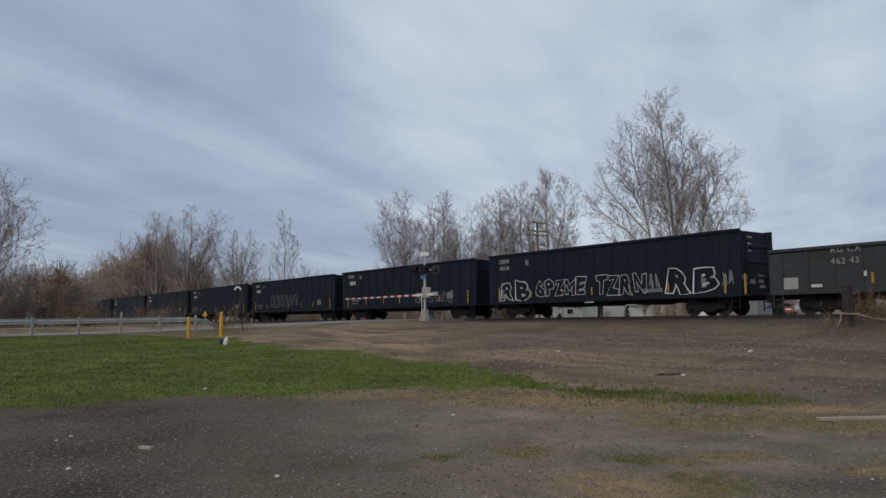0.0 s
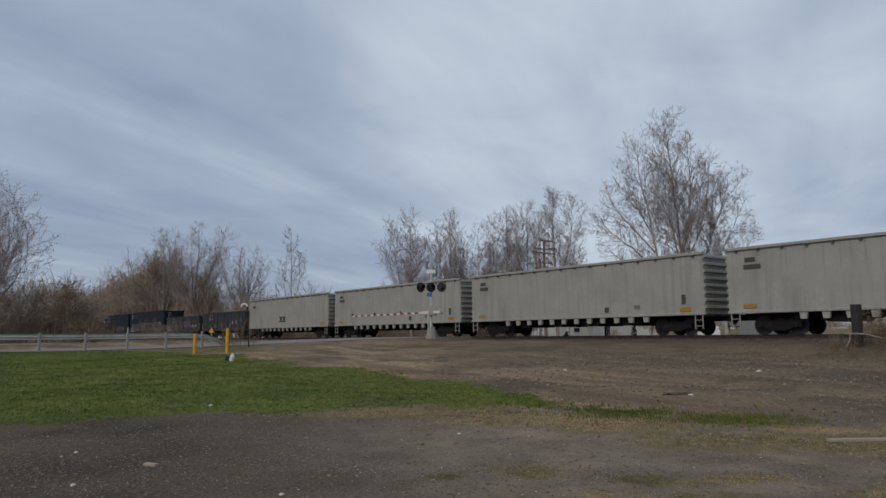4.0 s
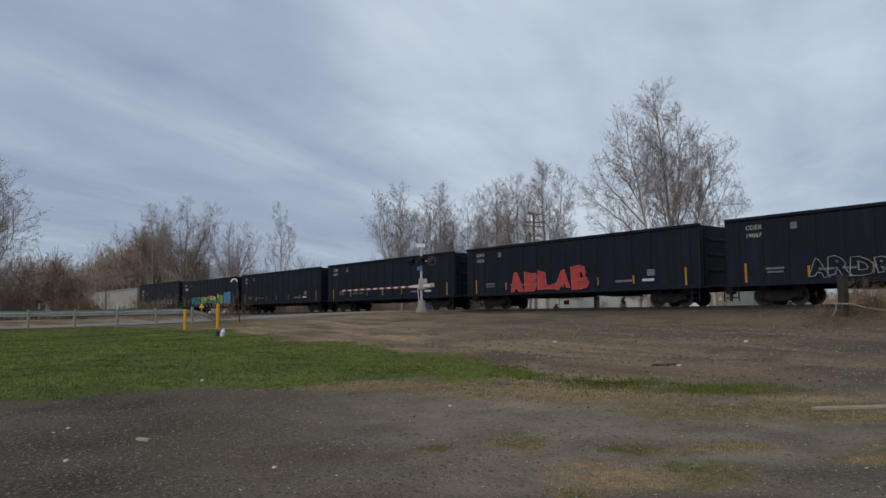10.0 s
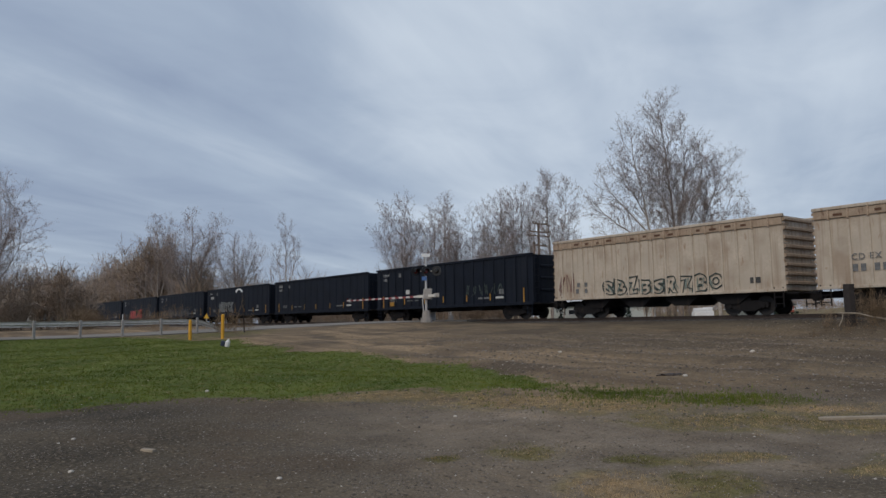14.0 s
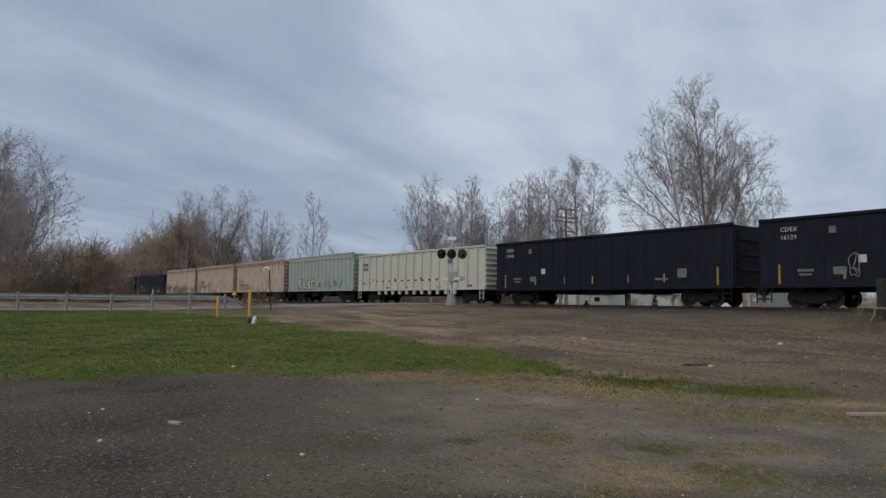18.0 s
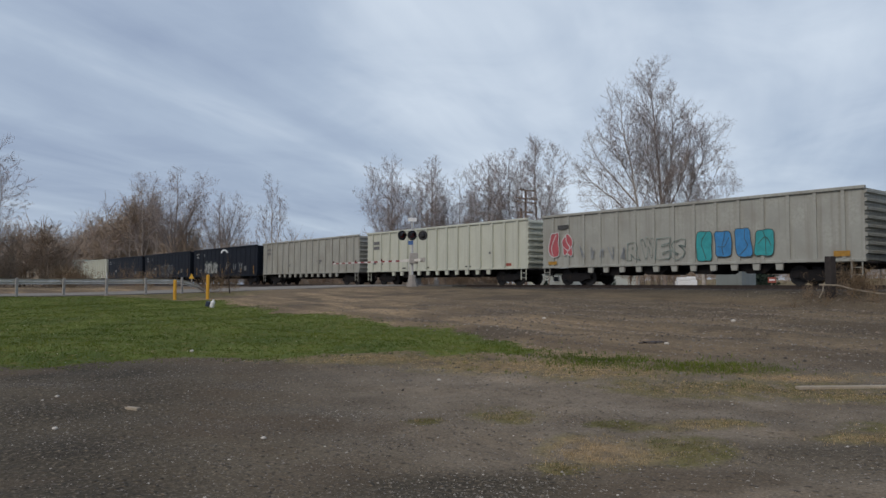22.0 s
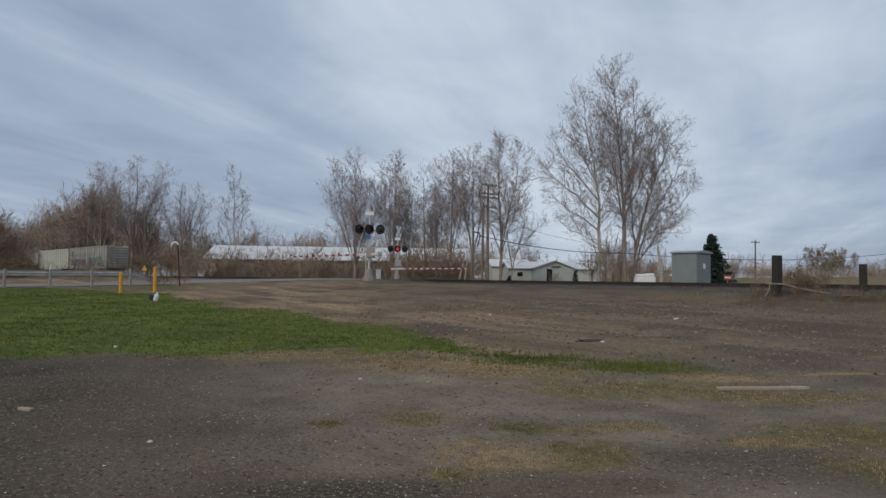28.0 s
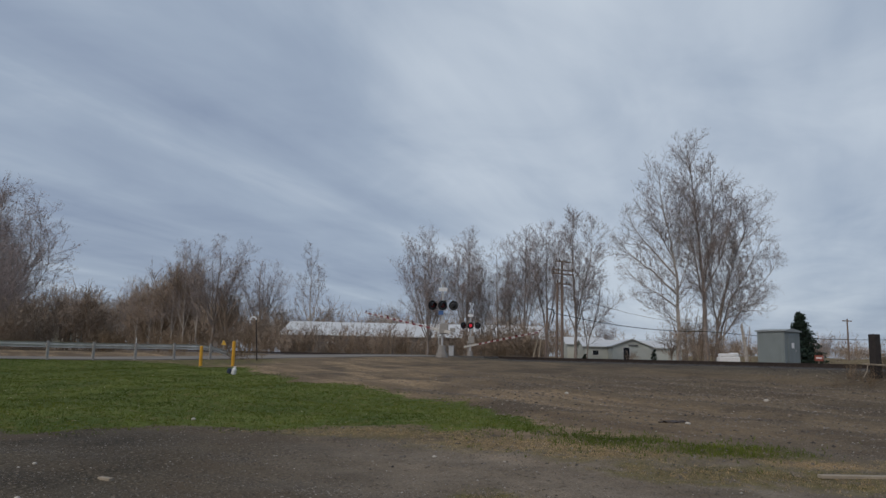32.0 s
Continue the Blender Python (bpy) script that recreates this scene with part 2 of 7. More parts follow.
BRUSH = material("brown_brush", (0.325, 0.252, 0.190), 0.95, 0, 0.25, 0.12, second=(0.42, 0.325, 0.250), island=0.35)
DRYWEED = material("dry_weed_stalks", (0.22, 0.155, 0.095), 0.95, 0, 0.3, 2, island=0.4)
NEEDLE = material("spruce_needles", (0.016, 0.034, 0.022), 0.8, 0, 0.4, 4, island=0.4)
BLADE = material("spring_grass_blades", (0.094, 0.140, 0.022), 0.85, 0, 0.40, 0.55, second=(0.172, 0.186, 0.038), island=0.18, spec=0.15)
OLIVE = material("olive_weed_blades", (0.125, 0.120, 0.036), 0.85, 0, 0.4, 0.8, second=(0.19, 0.155, 0.06), island=0.4)
BRUSH_TAN = material("tan_brush", (0.30, 0.235, 0.175), 0.95, 0, 0.25, 0.12, second=(0.37, 0.29, 0.22), island=0.35)
WILLOW = material("yellow_willow_twigs", (0.29, 0.22, 0.14), 0.9, 0, 0.25, 2, island=0.3)
STRAW = material("straw_grass_blades", (0.41, 0.300, 0.165), 0.9, 0, 0.3, 1.0, island=0.4)
PEBBLE = material("gravel_stones", (0.235, 0.210, 0.180), 0.9, 0, 0.3, 4, island=0.55)
GRIT = material("mixed_grit", (0.150, 0.130, 0.112), 0.9, 0, 0.35, 6, island=0.8)
CLOD = material("earth_clods", (0.195, 0.155, 0.120), 0.95, 0, 0.3, 6, island=0.6)
LITTER = material("pale_litter", (0.42, 0.41, 0.26), 0.9, 0, 0.3, 6, island=0.5)
PALE_STONE = material("pale_stones", (0.36, 0.33, 0.29), 0.85, 0, 0.3, 8, island=0.55)
BALLAST = material("ballast_stones", (0.085, 0.075, 0.070), 0.9, 0, 0.4, 3, island=0.7)
ASPHALT = material("worn_asphalt", (0.235, 0.215, 0.190), 1.0, 0, 0.2, 0.5, second=(0.30, 0.275, 0.245), bump=0.3, bump_scale=40, spec=0.1)
PLANK_ROAD = material("crossing_panel", (0.10, 0.095, 0.09), 0.85, 0, 0.3, 2)
GALV = material("galvanised_steel", (0.62, 0.60, 0.56), 0.75, 0.0, 0.15, 3, streak=0.2, dirt=(0.2, 0.19, 0.18))
RAIL_POST = material("guardrail_post_steel", (0.33, 0.315, 0.295), 0.8, 0.0, 0.25, 5)
YELLOW = material("yellow_bollard_paint", (0.66, 0.34, 0.02), 0.5, 0, 0.15, 4, streak=0.2, dirt=(0.3, 0.16, 0.03))
SILVER = material("silver_mast_paint", (0.50, 0.50, 0.50), 0.5, 0.3, 0.15, 4)
BLACK_METAL = material("black_signal_metal", (0.010, 0.010, 0.012), 0.5, 0, 0.3, 5)
LENS_DARK = material("unlit_red_lens", (0.10, 0.012, 0.012), 0.25, 0, 0.2, 8)
LENS_PALE = material("pale_lens", (0.36, 0.38, 0.40), 0.25, 0, 0.2, 8)
LENS_LIT = glow("lit_red_lens", (0.75, 0.03, 0.05), 0.55)
SIGN_WHITE = material("white_sign_sheet", (0.78, 0.78, 0.78), 0.5, 0, 0.1, 6)
SIGN_BLUE = material("blue_sign_sheet", (0.06, 0.14, 0.34), 0.5, 0, 0.15, 6)
SIGN_YELLOW = material("yellow_sign_sheet", (0.62, 0.36, 0.03), 0.5, 0, 0.1, 6)
ARM_RED = material("red_arm_tape", (0.22, 0.035, 0.04), 0.5, 0, 0.2, 6)
ARM_WHITE = material("white_arm_tape", (0.58, 0.56, 0.55), 0.5, 0, 0.15, 6)
CONCRETE = material("pale_concrete", (0.30, 0.28, 0.26), 0.9, 0, 0.2, 4, bump=0.3)
WOOD_POLE = material("weathered_pole_wood", (0.215, 0.160, 0.130), 0.9, 0, 0.25, 3, streak=0.3, bump=0.3, bump_scale=25)
DARK_POST = material("creosoted_post_wood", (0.034, 0.028, 0.026), 0.9, 0, 0.35, 5, bump=0.4, bump_scale=25)
PALE_WOOD = material("bleached_board", (0.36, 0.30, 0.225), 0.85, 0, 0.25, 3, bump=0.3, bump_scale=30)
WEATHERED = material("weathered_rail_wood", (0.27, 0.225, 0.17), 0.9, 0, 0.4, 2.0, bump=0.3, bump_scale=30)
CABINET = material("grey_cabinet_paint", (0.205, 0.235, 0.235), 0.6, 0, 0.1, 1.2, streak=0.15)
CABINET_ROOF = material("cabinet_roof_metal", (0.32, 0.34, 0.34), 0.5, 0.2, 0.1, 2)
SIDING = material("pale_green_grey_siding", (0.52, 0.55, 0.52), 0.75, 0, 0.08, 1)
SIDING_DARK = material("dull_wall_sheet", (0.24, 0.215, 0.195), 0.85, 0, 0.25, 0.35, streak=0.35)
ROOF_WHITE = material("white_metal_roof", (0.62, 0.63, 0.63), 0.45, 0.0, 0.07, 0.6, streak=0.1, dirt=(0.4, 0.4, 0.4))
GLASS_DARK = material("dark_window_glass", (0.02, 0.024, 0.03), 0.15, 0, 0.2, 3)
RED_PAINT = material("faded_red_paint", (0.30, 0.075, 0.05), 0.6, 0, 0.2, 4)
WIRE = material("black_wire", (0.02, 0.02, 0.02), 0.6)
PLASTIC_WHITE = material("white_plastic", (0.70, 0.70, 0.70), 0.4, 0, 0.1, 10)
PLASTIC_DARK = material("dark_blue_plastic", (0.02, 0.03, 0.06), 0.4, 0, 0.1, 10)


# ---- mesh helpers ----
def add_box(bm, x0, y0, z0, x1, y1, z1, bevel=0.0, m=None):
    vs = [bm.verts.new(v) for v in ((x0, y0, z0), (x1, y0, z0), (x1, y1, z0), (x0, y1, z0), (x0, y0, z1), (x1, y0, z1), (x1, y1, z1), (x0, y1, z1))]
    fs = [bm.faces.new([vs[i] for i in q]) for q in ((3, 2, 1, 0), (4, 5, 6, 7), (0, 1, 5, 4), (1, 2, 6, 5), (2, 3, 7, 6), (3, 0, 4, 7))]
    geo = list(vs)
    if bevel:
        r = bmesh.ops.bevel(bm, geom=list({e for f in fs for e in f.edges}), offset=bevel, segments=1, affect="EDGES")
        geo = list({v for f in r["faces"] for v in f.verts} | {v for v in vs if v.is_valid})
    if m is not None:
        bmesh.ops.transform(bm, matrix=m, verts=geo)
    return geo


def add_tube(bm, a, b, r0, r1=None, sides=8, caps=True):
    r1 = r0 if r1 is None else r1
    a, b = Vector(a), Vector(b)
    d = (b - a).normalized()
    u = d.orthogonal().normalized()
    w = d.cross(u)
    rings = []
    for c, r in ((a, r0), (b, r1)):
        rings.append([bm.verts.new(c + (u * math.cos(k * math.tau / sides) + w * math.sin(k * math.tau / sides)) * r) for k in range(sides)])
    for k in range(sides):
        j = (k + 1) % sides
        bm.faces.new((rings[0][k], rings[0][j], rings[1][j], rings[1][k]))
    if caps:
        bm.faces.new(rings[0][::-1]), bm.faces.new(rings[1])
    return rings


def add_path(bm, points, r, sides=6):
    for a, b in zip(points, points[1:]):
        add_tube(bm, a, b, r, r, sides)


def add_prism(bm, outline, y0, y1):
    """An outline in x and z, given thickness in y."""
    a = [bm.verts.new((x, y0, z)) for x, z in outline]
    b = [bm.verts.new((x, y1, z)) for x, z in outline]
    bm.faces.new(a), bm.faces.new(b[::-1])
    for i in range(len(a)):
        j = (i + 1) % len(a)
        bm.faces.new((a[j], a[i], b[i], b[j]))


def mesh_of(name, bm, ma):
    bmesh.ops.recalc_face_normals(bm, faces=bm.faces)
    me = bpy.data.meshes.new(name)
    bm.to_mesh(me)
    bm.free()
    me.materials.append(ma)
    return me


def part(name, bm, ma, parent, label="", m=None):
    """One mesh object under a thing or a part; bm may also be a mesh that alike parts share."""
    me = mesh_of(name, bm, ma) if isinstance(bm, bmesh.types.BMesh) else bm
    ob = new(name, me)
    ob.parent = parent
    if m is not None:
        ob.matrix_basis = m
    if label:
        ob["label"] = label
    return ob


def thing(name, label, category, m=None, group="", kind=""):
    ob = new(name)
    ob.empty_display_size = 0.2
    if m is not None:
        ob.matrix_basis = m
    return tagged(ob, label, category, group, kind)


def solid(name, bm, ma, label, category, group="", kind="", m=None):
    ob = new(name, mesh_of(name, bm, ma))
    if m is not None:
        ob.matrix_basis = m
    return tagged(ob, label, category, group, kind)


def raw(name, verts, faces, ma, smooth=False):
    me = bpy.data.meshes.new(name)
    me.from_pydata(verts, [], faces)
    me.materials.append(ma)
    if smooth:
        me.polygons.foreach_set("use_smooth", [True] * len(me.polygons))
    me.update()
    return me


def letters(text, size):
    """A mesh of built-in letters, lying in x and y, starting at the left."""
    cu = bpy.data.curves.new("letters", "FONT")
    cu.body, cu.size, cu.extrude, cu.space_character = text, size, 0.004, 1.12
    cu.resolution_u = 2
    ob = bpy.data.objects.new("letters", cu)
    scene.collection.objects.link(ob)
    me = bpy.data.meshes.new_from_object(ob)
    bpy.data.objects.remove(ob)
    return me


# ---- the plan: track and road ----
TURN = radians(37.3)
ALONG = Vector((-math.sin(TURN), math.cos(TURN)))   # the way the train goes
ACROSS = Vector((math.cos(TURN), math.sin(TURN)))   # from the camera's side over the track
TRACK, RAIL_TOP = 35.72, 1.65
ROAD_AT, ROAD_WAY = Vector((-0.4, 58.0)), Vector((0.66, 0.7513))
ROAD_SIDE = Vector((-ROAD_WAY.y, ROAD_WAY.x))
ROAD_HALF = 3.7
V2 = lambda x, y: Vector((x, y))


def step(lo, hi, v):
    t = np.clip((v - lo) / (hi - lo), 0, 1)
    return t * t * (3 - 2 * t)


def road_height(u):
    return 1.12 + 0.50 * step(-30, -4, u) - 0.25 * step(8, 26, u)


def ground_height(x, y):
    """Works on numbers and on arrays."""
    q = x * ACROSS.x + y * ACROSS.y
    z = 0.036 * np.clip(y - 6, 0, 36)
    z = z + (1.36 - z) * step(TRACK - 3, TRACK + 3, q)
    z = z + 1.7 * step(60, 150, q) * step(36, 60, x)
    z = z + (1.40 - z) * step(7.5, 3.0, np.abs(q - TRACK))
    rx, ry = x - ROAD_AT.x, y - ROAD_AT.y
    u, e = rx * ROAD_WAY.x + ry * ROAD_WAY.y, rx * ROAD_SIDE.x + ry * ROAD_SIDE.y
    z = z + (road_height(u) - 0.06 - z) * step(8.5, 4.2, np.abs(e))
    bumps = 0.05 * np.sin(x * 0.9 + 1.3 * np.sin(y * 0.35)) * np.sin(y * 0.7 + 0.6) + 0.018 * np.sin(x * 2.9 + y * 1.7) * np.sin(y * 3.3 - x)
    ruts = 0.03 * np.sin(q * 2.6 + 0.35 * np.sin(x * 0.4)) * step(15, 18, y) * step(33, 30, q) * step(-6, 0, x)
    return z + (bumps + ruts) * step(9, 5, np.abs(e) * 0 + 5) * step(4.2, 7, np.abs(e)) * step(4, 6, np.abs(q - TRACK))


LAWN = [(-60, 23), (-19.4, 32.4), (-12.8, 33.4), (-8.4, 31.4), (-5.1, 25.0), (-2.6, 22.9), (-0.6, 20.3), (0.8, 17.8), (1.9, 16.2), (2.5, 15.0), (2.0, 14.4), (0.5, 14.0), (-1.5, 13.8), (-4.1, 13.8), (-5.8, 12.9), (-7.4, 12.3), (-30, 6)]


def inside(poly, x, y):
    """Signed distance to a polygon's edge, positive inside, for arrays."""
    d = np.full(np.shape(x), 1e9)
    odd = np.zeros(np.shape(x), bool)
    for (ax, ay), (bx, by) in zip(poly, poly[1:] + poly[:1]):
        t = np.clip(((x - ax) * (bx - ax) + (y - ay) * (by - ay)) / ((bx - ax) ** 2 + (by - ay) ** 2), 0, 1)
        d = np.minimum(d, np.hypot(x - ax - t * (bx - ax), y - ay - t * (by - ay)))
        hit = (ay > y) != (by > y)
        with np.errstate(divide="ignore", invalid="ignore"):
            odd ^= hit & (x < (bx - ax) * (y - ay) / (by - ay + 1e-12) + ax)
    return np.where(odd, d, -d)


# patches of thin growth in the lot: x, y, half length, half width, how straw-like
PATCHES = [(1.65, 7.1, 0.42, 0.42, 1.0), (2.5, 7.1, 0.36, 0.42, 0.1), (2.09, 8.09, 0.26, 0.16, 0.0), (0.93, 8.55, 0.35, 0.3, 0.2), (0.0, 8.25, 0.16, 0.12, 0.1), (5.64, 7.74, 0.9, 0.45, 0.15), (4.95, 6.45, 0.5, 0.35, 0.2), (4.5, 7.38, 0.5, 0.2, 0.6),
           (1.6, 12.5, 1.5, 0.75, 0.8), (2.8, 11.6, 1.1, 0.6, 0.7), (-0.8, 13.3, 1.6, 0.45, 0.6), (3.2, 13.4, 0.8, 0.55, 0.0), (4.75, 12.3, 1.0, 0.6, 0.0), (3.6, 10.2, 1.0, 0.5, 0.35), (4.9, 10.5, 1.2, 0.5, 0.3), (6.1, 9.95, 1.2, 0.4, 0.35), (5.8, 11.45, 0.8, 0.3, 1.0), (7.8, 11.75, 0.9, 0.12, 1.0), (1.2, 6.55, 0.2, 0.15, 0.3), (3.1, 8.1, 0.5, 0.2, 0.5)]


def build_ground():
    near_x = np.concatenate([np.arange(-24, -6, 0.3), np.arange(-6, 9, 0.12), np.arange(9, 30.01, 0.3)])
    xs = np.concatenate([-np.geomspace(2500, 25, 34), near_x, np.geomspace(31, 2500, 34)])
    ys = np.concatenate([-np.geomspace(2500, 2, 24), np.arange(0, 5, 0.3), np.arange(5, 15, 0.12), np.arange(15, 48, 0.3), np.geomspace(48.5, 3000, 64)])
    X, Y = np.meshgrid(xs, ys)
    Z = ground_height(X, Y)
    nx, ny = len(xs), len(ys)
    verts = np.stack([X.ravel(), Y.ravel(), Z.ravel()], 1)
    i = np.arange(nx * (ny - 1)).reshape(ny - 1, nx)[:, :-1].ravel()
    faces = np.stack([i, i + 1, i + nx + 1, i + nx], 1)
    me = raw("ground", verts.tolist(), faces.tolist(), ground_material(), True)
    wob = 0.35 * np.sin(X * 1.9 + 0.8 * np.sin(Y * 1.1)) + 0.25 * np.sin(X * 4.3 - Y * 2.7)
    lawn = step(-0.9, 1.0, inside(LAWN, X, Y) + wob * 0.7)
    q = X * ACROSS.x + Y * ACROSS.y
    far = step(44, 60, q)
    lawn_far = far * 0.35
    patch = np.zeros_like(X)
    straw = np.zeros_like(X)
    for px, py, a, b, k in PATCHES:
        here = step(1.9, 0.4, np.hypot((X - px) / a, (Y - py) / b) + wob * 0.35)
        patch = np.maximum(patch, here)
        straw = np.maximum(straw, here * k)
    gravel = step(1.6, -4.2, X + (Y - 10) * 0.25) * step(15.5, 12.5, Y) + step(6.5, 3.6, np.abs(q - TRACK)) * 0.5
    right = step(4, 13, X + 0.2 * Y) * 0.55 * step(6, 11, Y) + 0.3 * step(1.4, 0.5, np.hypot((X - 5.2) / 2.2, (Y - 7.0) / 1.6)) + step(1.5, 0.3, np.hypot((X - 0.5) / 1.1, (Y - 6.0) / 0.5)) + 0.5 * step(1.5, 0.4, np.hypot((X - 3.8) / 1.2, (Y - 6.6) / 0.8))
    rx, ry = X - ROAD_AT.x, Y - ROAD_AT.y
    e = rx * ROAD_SIDE.x + ry * ROAD_SIDE.y
    verge = step(-11, -7.5, e) * step(-3.6, -4.6, e) * step(-7, -12, X)
    patch = np.maximum(patch, verge * 0.9)
    for name, v in (("lawn", np.maximum(lawn, lawn_far)), ("patch", np.maximum(patch, far * 0.7)), ("straw", np.maximum(straw, far * 0.7)), ("gravel", np.clip(gravel + right, 0, 1)), ("near", step(14.5, 11.5, Y + 0.8 * wob) * step(-4, -1, X))):
        at = me.attributes.new(name, "FLOAT", "POINT")
        at.data.foreach_set("value", v.ravel().astype(np.float32))
    return tagged(new("ground", me), "brown dirt lot with gravel and a strip of green lawn", "ground", kind="structure")


def ground_material():
    ma = bpy.data.materials.new("lot_ground")
    ma.use_nodes = True
    nt = ma.node_tree
    n, l = nt.nodes.new, nt.links.new
    p = nt.nodes["Principled BSDF"]
    p.inputs["Roughness"].default_value = 0.95
    p.inputs["Specular IOR Level"].default_value = 0.2
    ge = n("ShaderNodeNewGeometry")

    def tex(kind, scale, detail=5.0, stretch=(1, 1, 1), dist=0.0):
        rot, mp = n("ShaderNodeMapping"), n("ShaderNodeMapping")
        rot.inputs["Rotation"].default_value = (0, 0, -TURN)
        mp.inputs["Scale"].default_value = stretch
        l(ge.outputs["Position"], rot.inputs[0])
        l(rot.outputs[0], mp.inputs[0])
        t = n(kind)
        t.inputs["Scale"].default_value = scale
        l(mp.outputs[0], t.inputs["Vector"])
        if kind == "ShaderNodeTexNoise":
            t.inputs["Detail"].default_value, t.inputs["Distortion"].default_value = detail, dist
            return t.outputs["Fac"]
        return t

    def rng(v, lo, hi, a=0.0, b=1.0):
        r = n("ShaderNodeMapRange")
        for i, x in enumerate((lo, hi, a, b)):
            r.inputs[i + 1].default_value = x
        l(v, r.inputs[0])
        return r.outputs[0]

    def mix(fac, a, b, mode="MIX"):
        x = n("ShaderNodeMix")
        x.data_type, x.blend_type = "RGBA", mode
        for s, v in (("Factor", fac), ("A", a), ("B", b)):
            if isinstance(v, (int, float)):
                x.inputs[s].default_value = v
            elif isinstance(v, tuple):
                x.inputs[s].default_value = (*v, 1)
            else:
                l(v, x.inputs[s])
        return x.outputs["Result"]

    def mul(a, b):
        k = n("ShaderNodeMath")
        k.operation = "MULTIPLY"
        for i, v in enumerate((a, b)):
            if isinstance(v, (int, float)):
                k.inputs[i].default_value = v
            else:
                l(v, k.inputs[i])
        return k.outputs[0]

    def attr(name):
        a = n("ShaderNodeAttribute")
        a.attribute_name = name
        return a.outputs["Fac"]
    dirt = mix(rng(tex("ShaderNodeTexNoise", 0.35, 6), 0.35, 0.65), (0.197, 0.141, 0.084), (0.302, 0.215, 0.127))
    dirt = mix(mul(rng(tex("ShaderNodeTexNoise", 1.1, 5, (1, 0.06, 1), 0.1), 0.48, 0.62), 0.75), dirt, (0.450, 0.318, 0.186))
    dirt = mix(mul(rng(tex("ShaderNodeTexNoise", 1.7, 5, (1, 0.045, 1), 0.1), 0.54, 0.68), 0.7), dirt, (0.135, 0.095, 0.060))
    dirt = mix(rng(tex("ShaderNodeTexNoise", 7.0, 6), 0.45, 0.75), dirt, (0.160, 0.113, 0.071))
    grav = mix(rng(tex("ShaderNodeTexNoise", 0.5, 5), 0.35, 0.65), (0.047, 0.038, 0.027), (0.102, 0.082, 0.056))
    grav = mix(rng(tex("ShaderNodeTexNoise", 22.0, 4), 0.52, 0.72), grav, (0.179, 0.146, 0.104))
    damp = mix(mul(rng(tex("ShaderNodeTexNoise", 0.30, 5, dist=0.15), 0.50, 0.62), 0.75), dirt, (0.131, 0.095, 0.062))
    grey = mix(rng(tex("ShaderNodeTexNoise", 1.3, 6), 0.35, 0.65), (0.158, 0.130, 0.099), (0.260, 0.216, 0.166))
    damp = mix(mul(attr("near"), 0.75), damp, grey)
    base = mix(rng(attr("gravel"), 0.0, 1.0), damp, grav)
    base = mix(mul(rng(tex("ShaderNodeTexNoise", 0.42, 6, dist=0.15), 0.54, 0.63), 0.8), base, (0.109, 0.081, 0.054))
    vor = tex("ShaderNodeTexVoronoi", 9.0)
    base = mix(mul(rng(vor.outputs["Distance"], 0.22, 0.10), 0.7), base, mix(rng(vor.outputs["Color"], 0.3, 0.9), (0.082, 0.062, 0.043), (0.388, 0.302, 0.212)))
    clump = rng(tex("ShaderNodeTexNoise", 0.9, 5), 0.42, 0.60)
    vor2 = tex("ShaderNodeTexVoronoi", 30.0)
    base = mix(mul(mul(rng(vor2.outputs["Distance"], 0.30, 0.14), clump), 0.75), base, mix(rng(vor2.outputs["Color"], 0.35, 0.95), (0.078, 0.059, 0.040), (0.388, 0.307, 0.216)))
    moss = mix(rng(tex("ShaderNodeTexNoise", 2.6, 6), 0.35, 0.65), (0.105, 0.100, 0.030), (0.170, 0.150, 0.055))
    hay = mix(rng(tex("ShaderNodeTexNoise", 3.0, 6), 0.35, 0.65), (0.238, 0.172, 0.098), (0.365, 0.262, 0.150))
    dry = mix(attr("straw"), moss, hay)
    dry = mix(rng(tex("ShaderNodeTexNoise", 11.0, 5), 0.48, 0.75), dry, (0.127, 0.097, 0.055))
    patch = rng(mul(attr("patch"), rng(tex("ShaderNodeTexNoise", 3.0, 8), 0.32, 0.62, 0.1, 1.4)), 0.10, 0.70)
    base = mix(mul(patch, 0.92), base, dry)
    green = mix(rng(tex("ShaderNodeTexNoise", 0.55, 5), 0.35, 0.65), (0.074, 0.104, 0.019), (0.132, 0.160, 0.031))
    green = mix(rng(tex("ShaderNodeTexNoise", 5.0, 5), 0.5, 0.75), green, (0.170, 0.140, 0.045))
    lawn = rng(mul(attr("lawn"), rng(tex("ShaderNodeTexNoise", 3.5, 6), 0.25, 0.6, 0.55, 1.25)), 0.38, 0.62)
    base = mix(lawn, base, green)
    grain = rng(tex("ShaderNodeTexNoise", 38.0, 6), 0.30, 0.72, 0.64, 1.22)
    grit = n("ShaderNodeCombineColor")
    for i in range(3):
        l(grain, grit.inputs[i])
    base = mix(1.0, base, grit.outputs[0], "MULTIPLY")
    l(base, p.inputs["Base Color"])
    b = n("ShaderNodeBump")
    b.inputs["Strength"].default_value, b.inputs["Distance"].default_value = 0.9, 0.04
    hsum = n("ShaderNodeMath")
    hsum.operation = "ADD"
    l(tex("ShaderNodeTexNoise", 12.0, 6), hsum.inputs[0])
    l(rng(vor.outputs["Distance"], 0.3, 0.0), hsum.inputs[1])
    l(hsum.outputs[0], b.inputs["Height"])
    l(b.outputs[0], p.inputs["Normal"])
    return ma


build_ground()


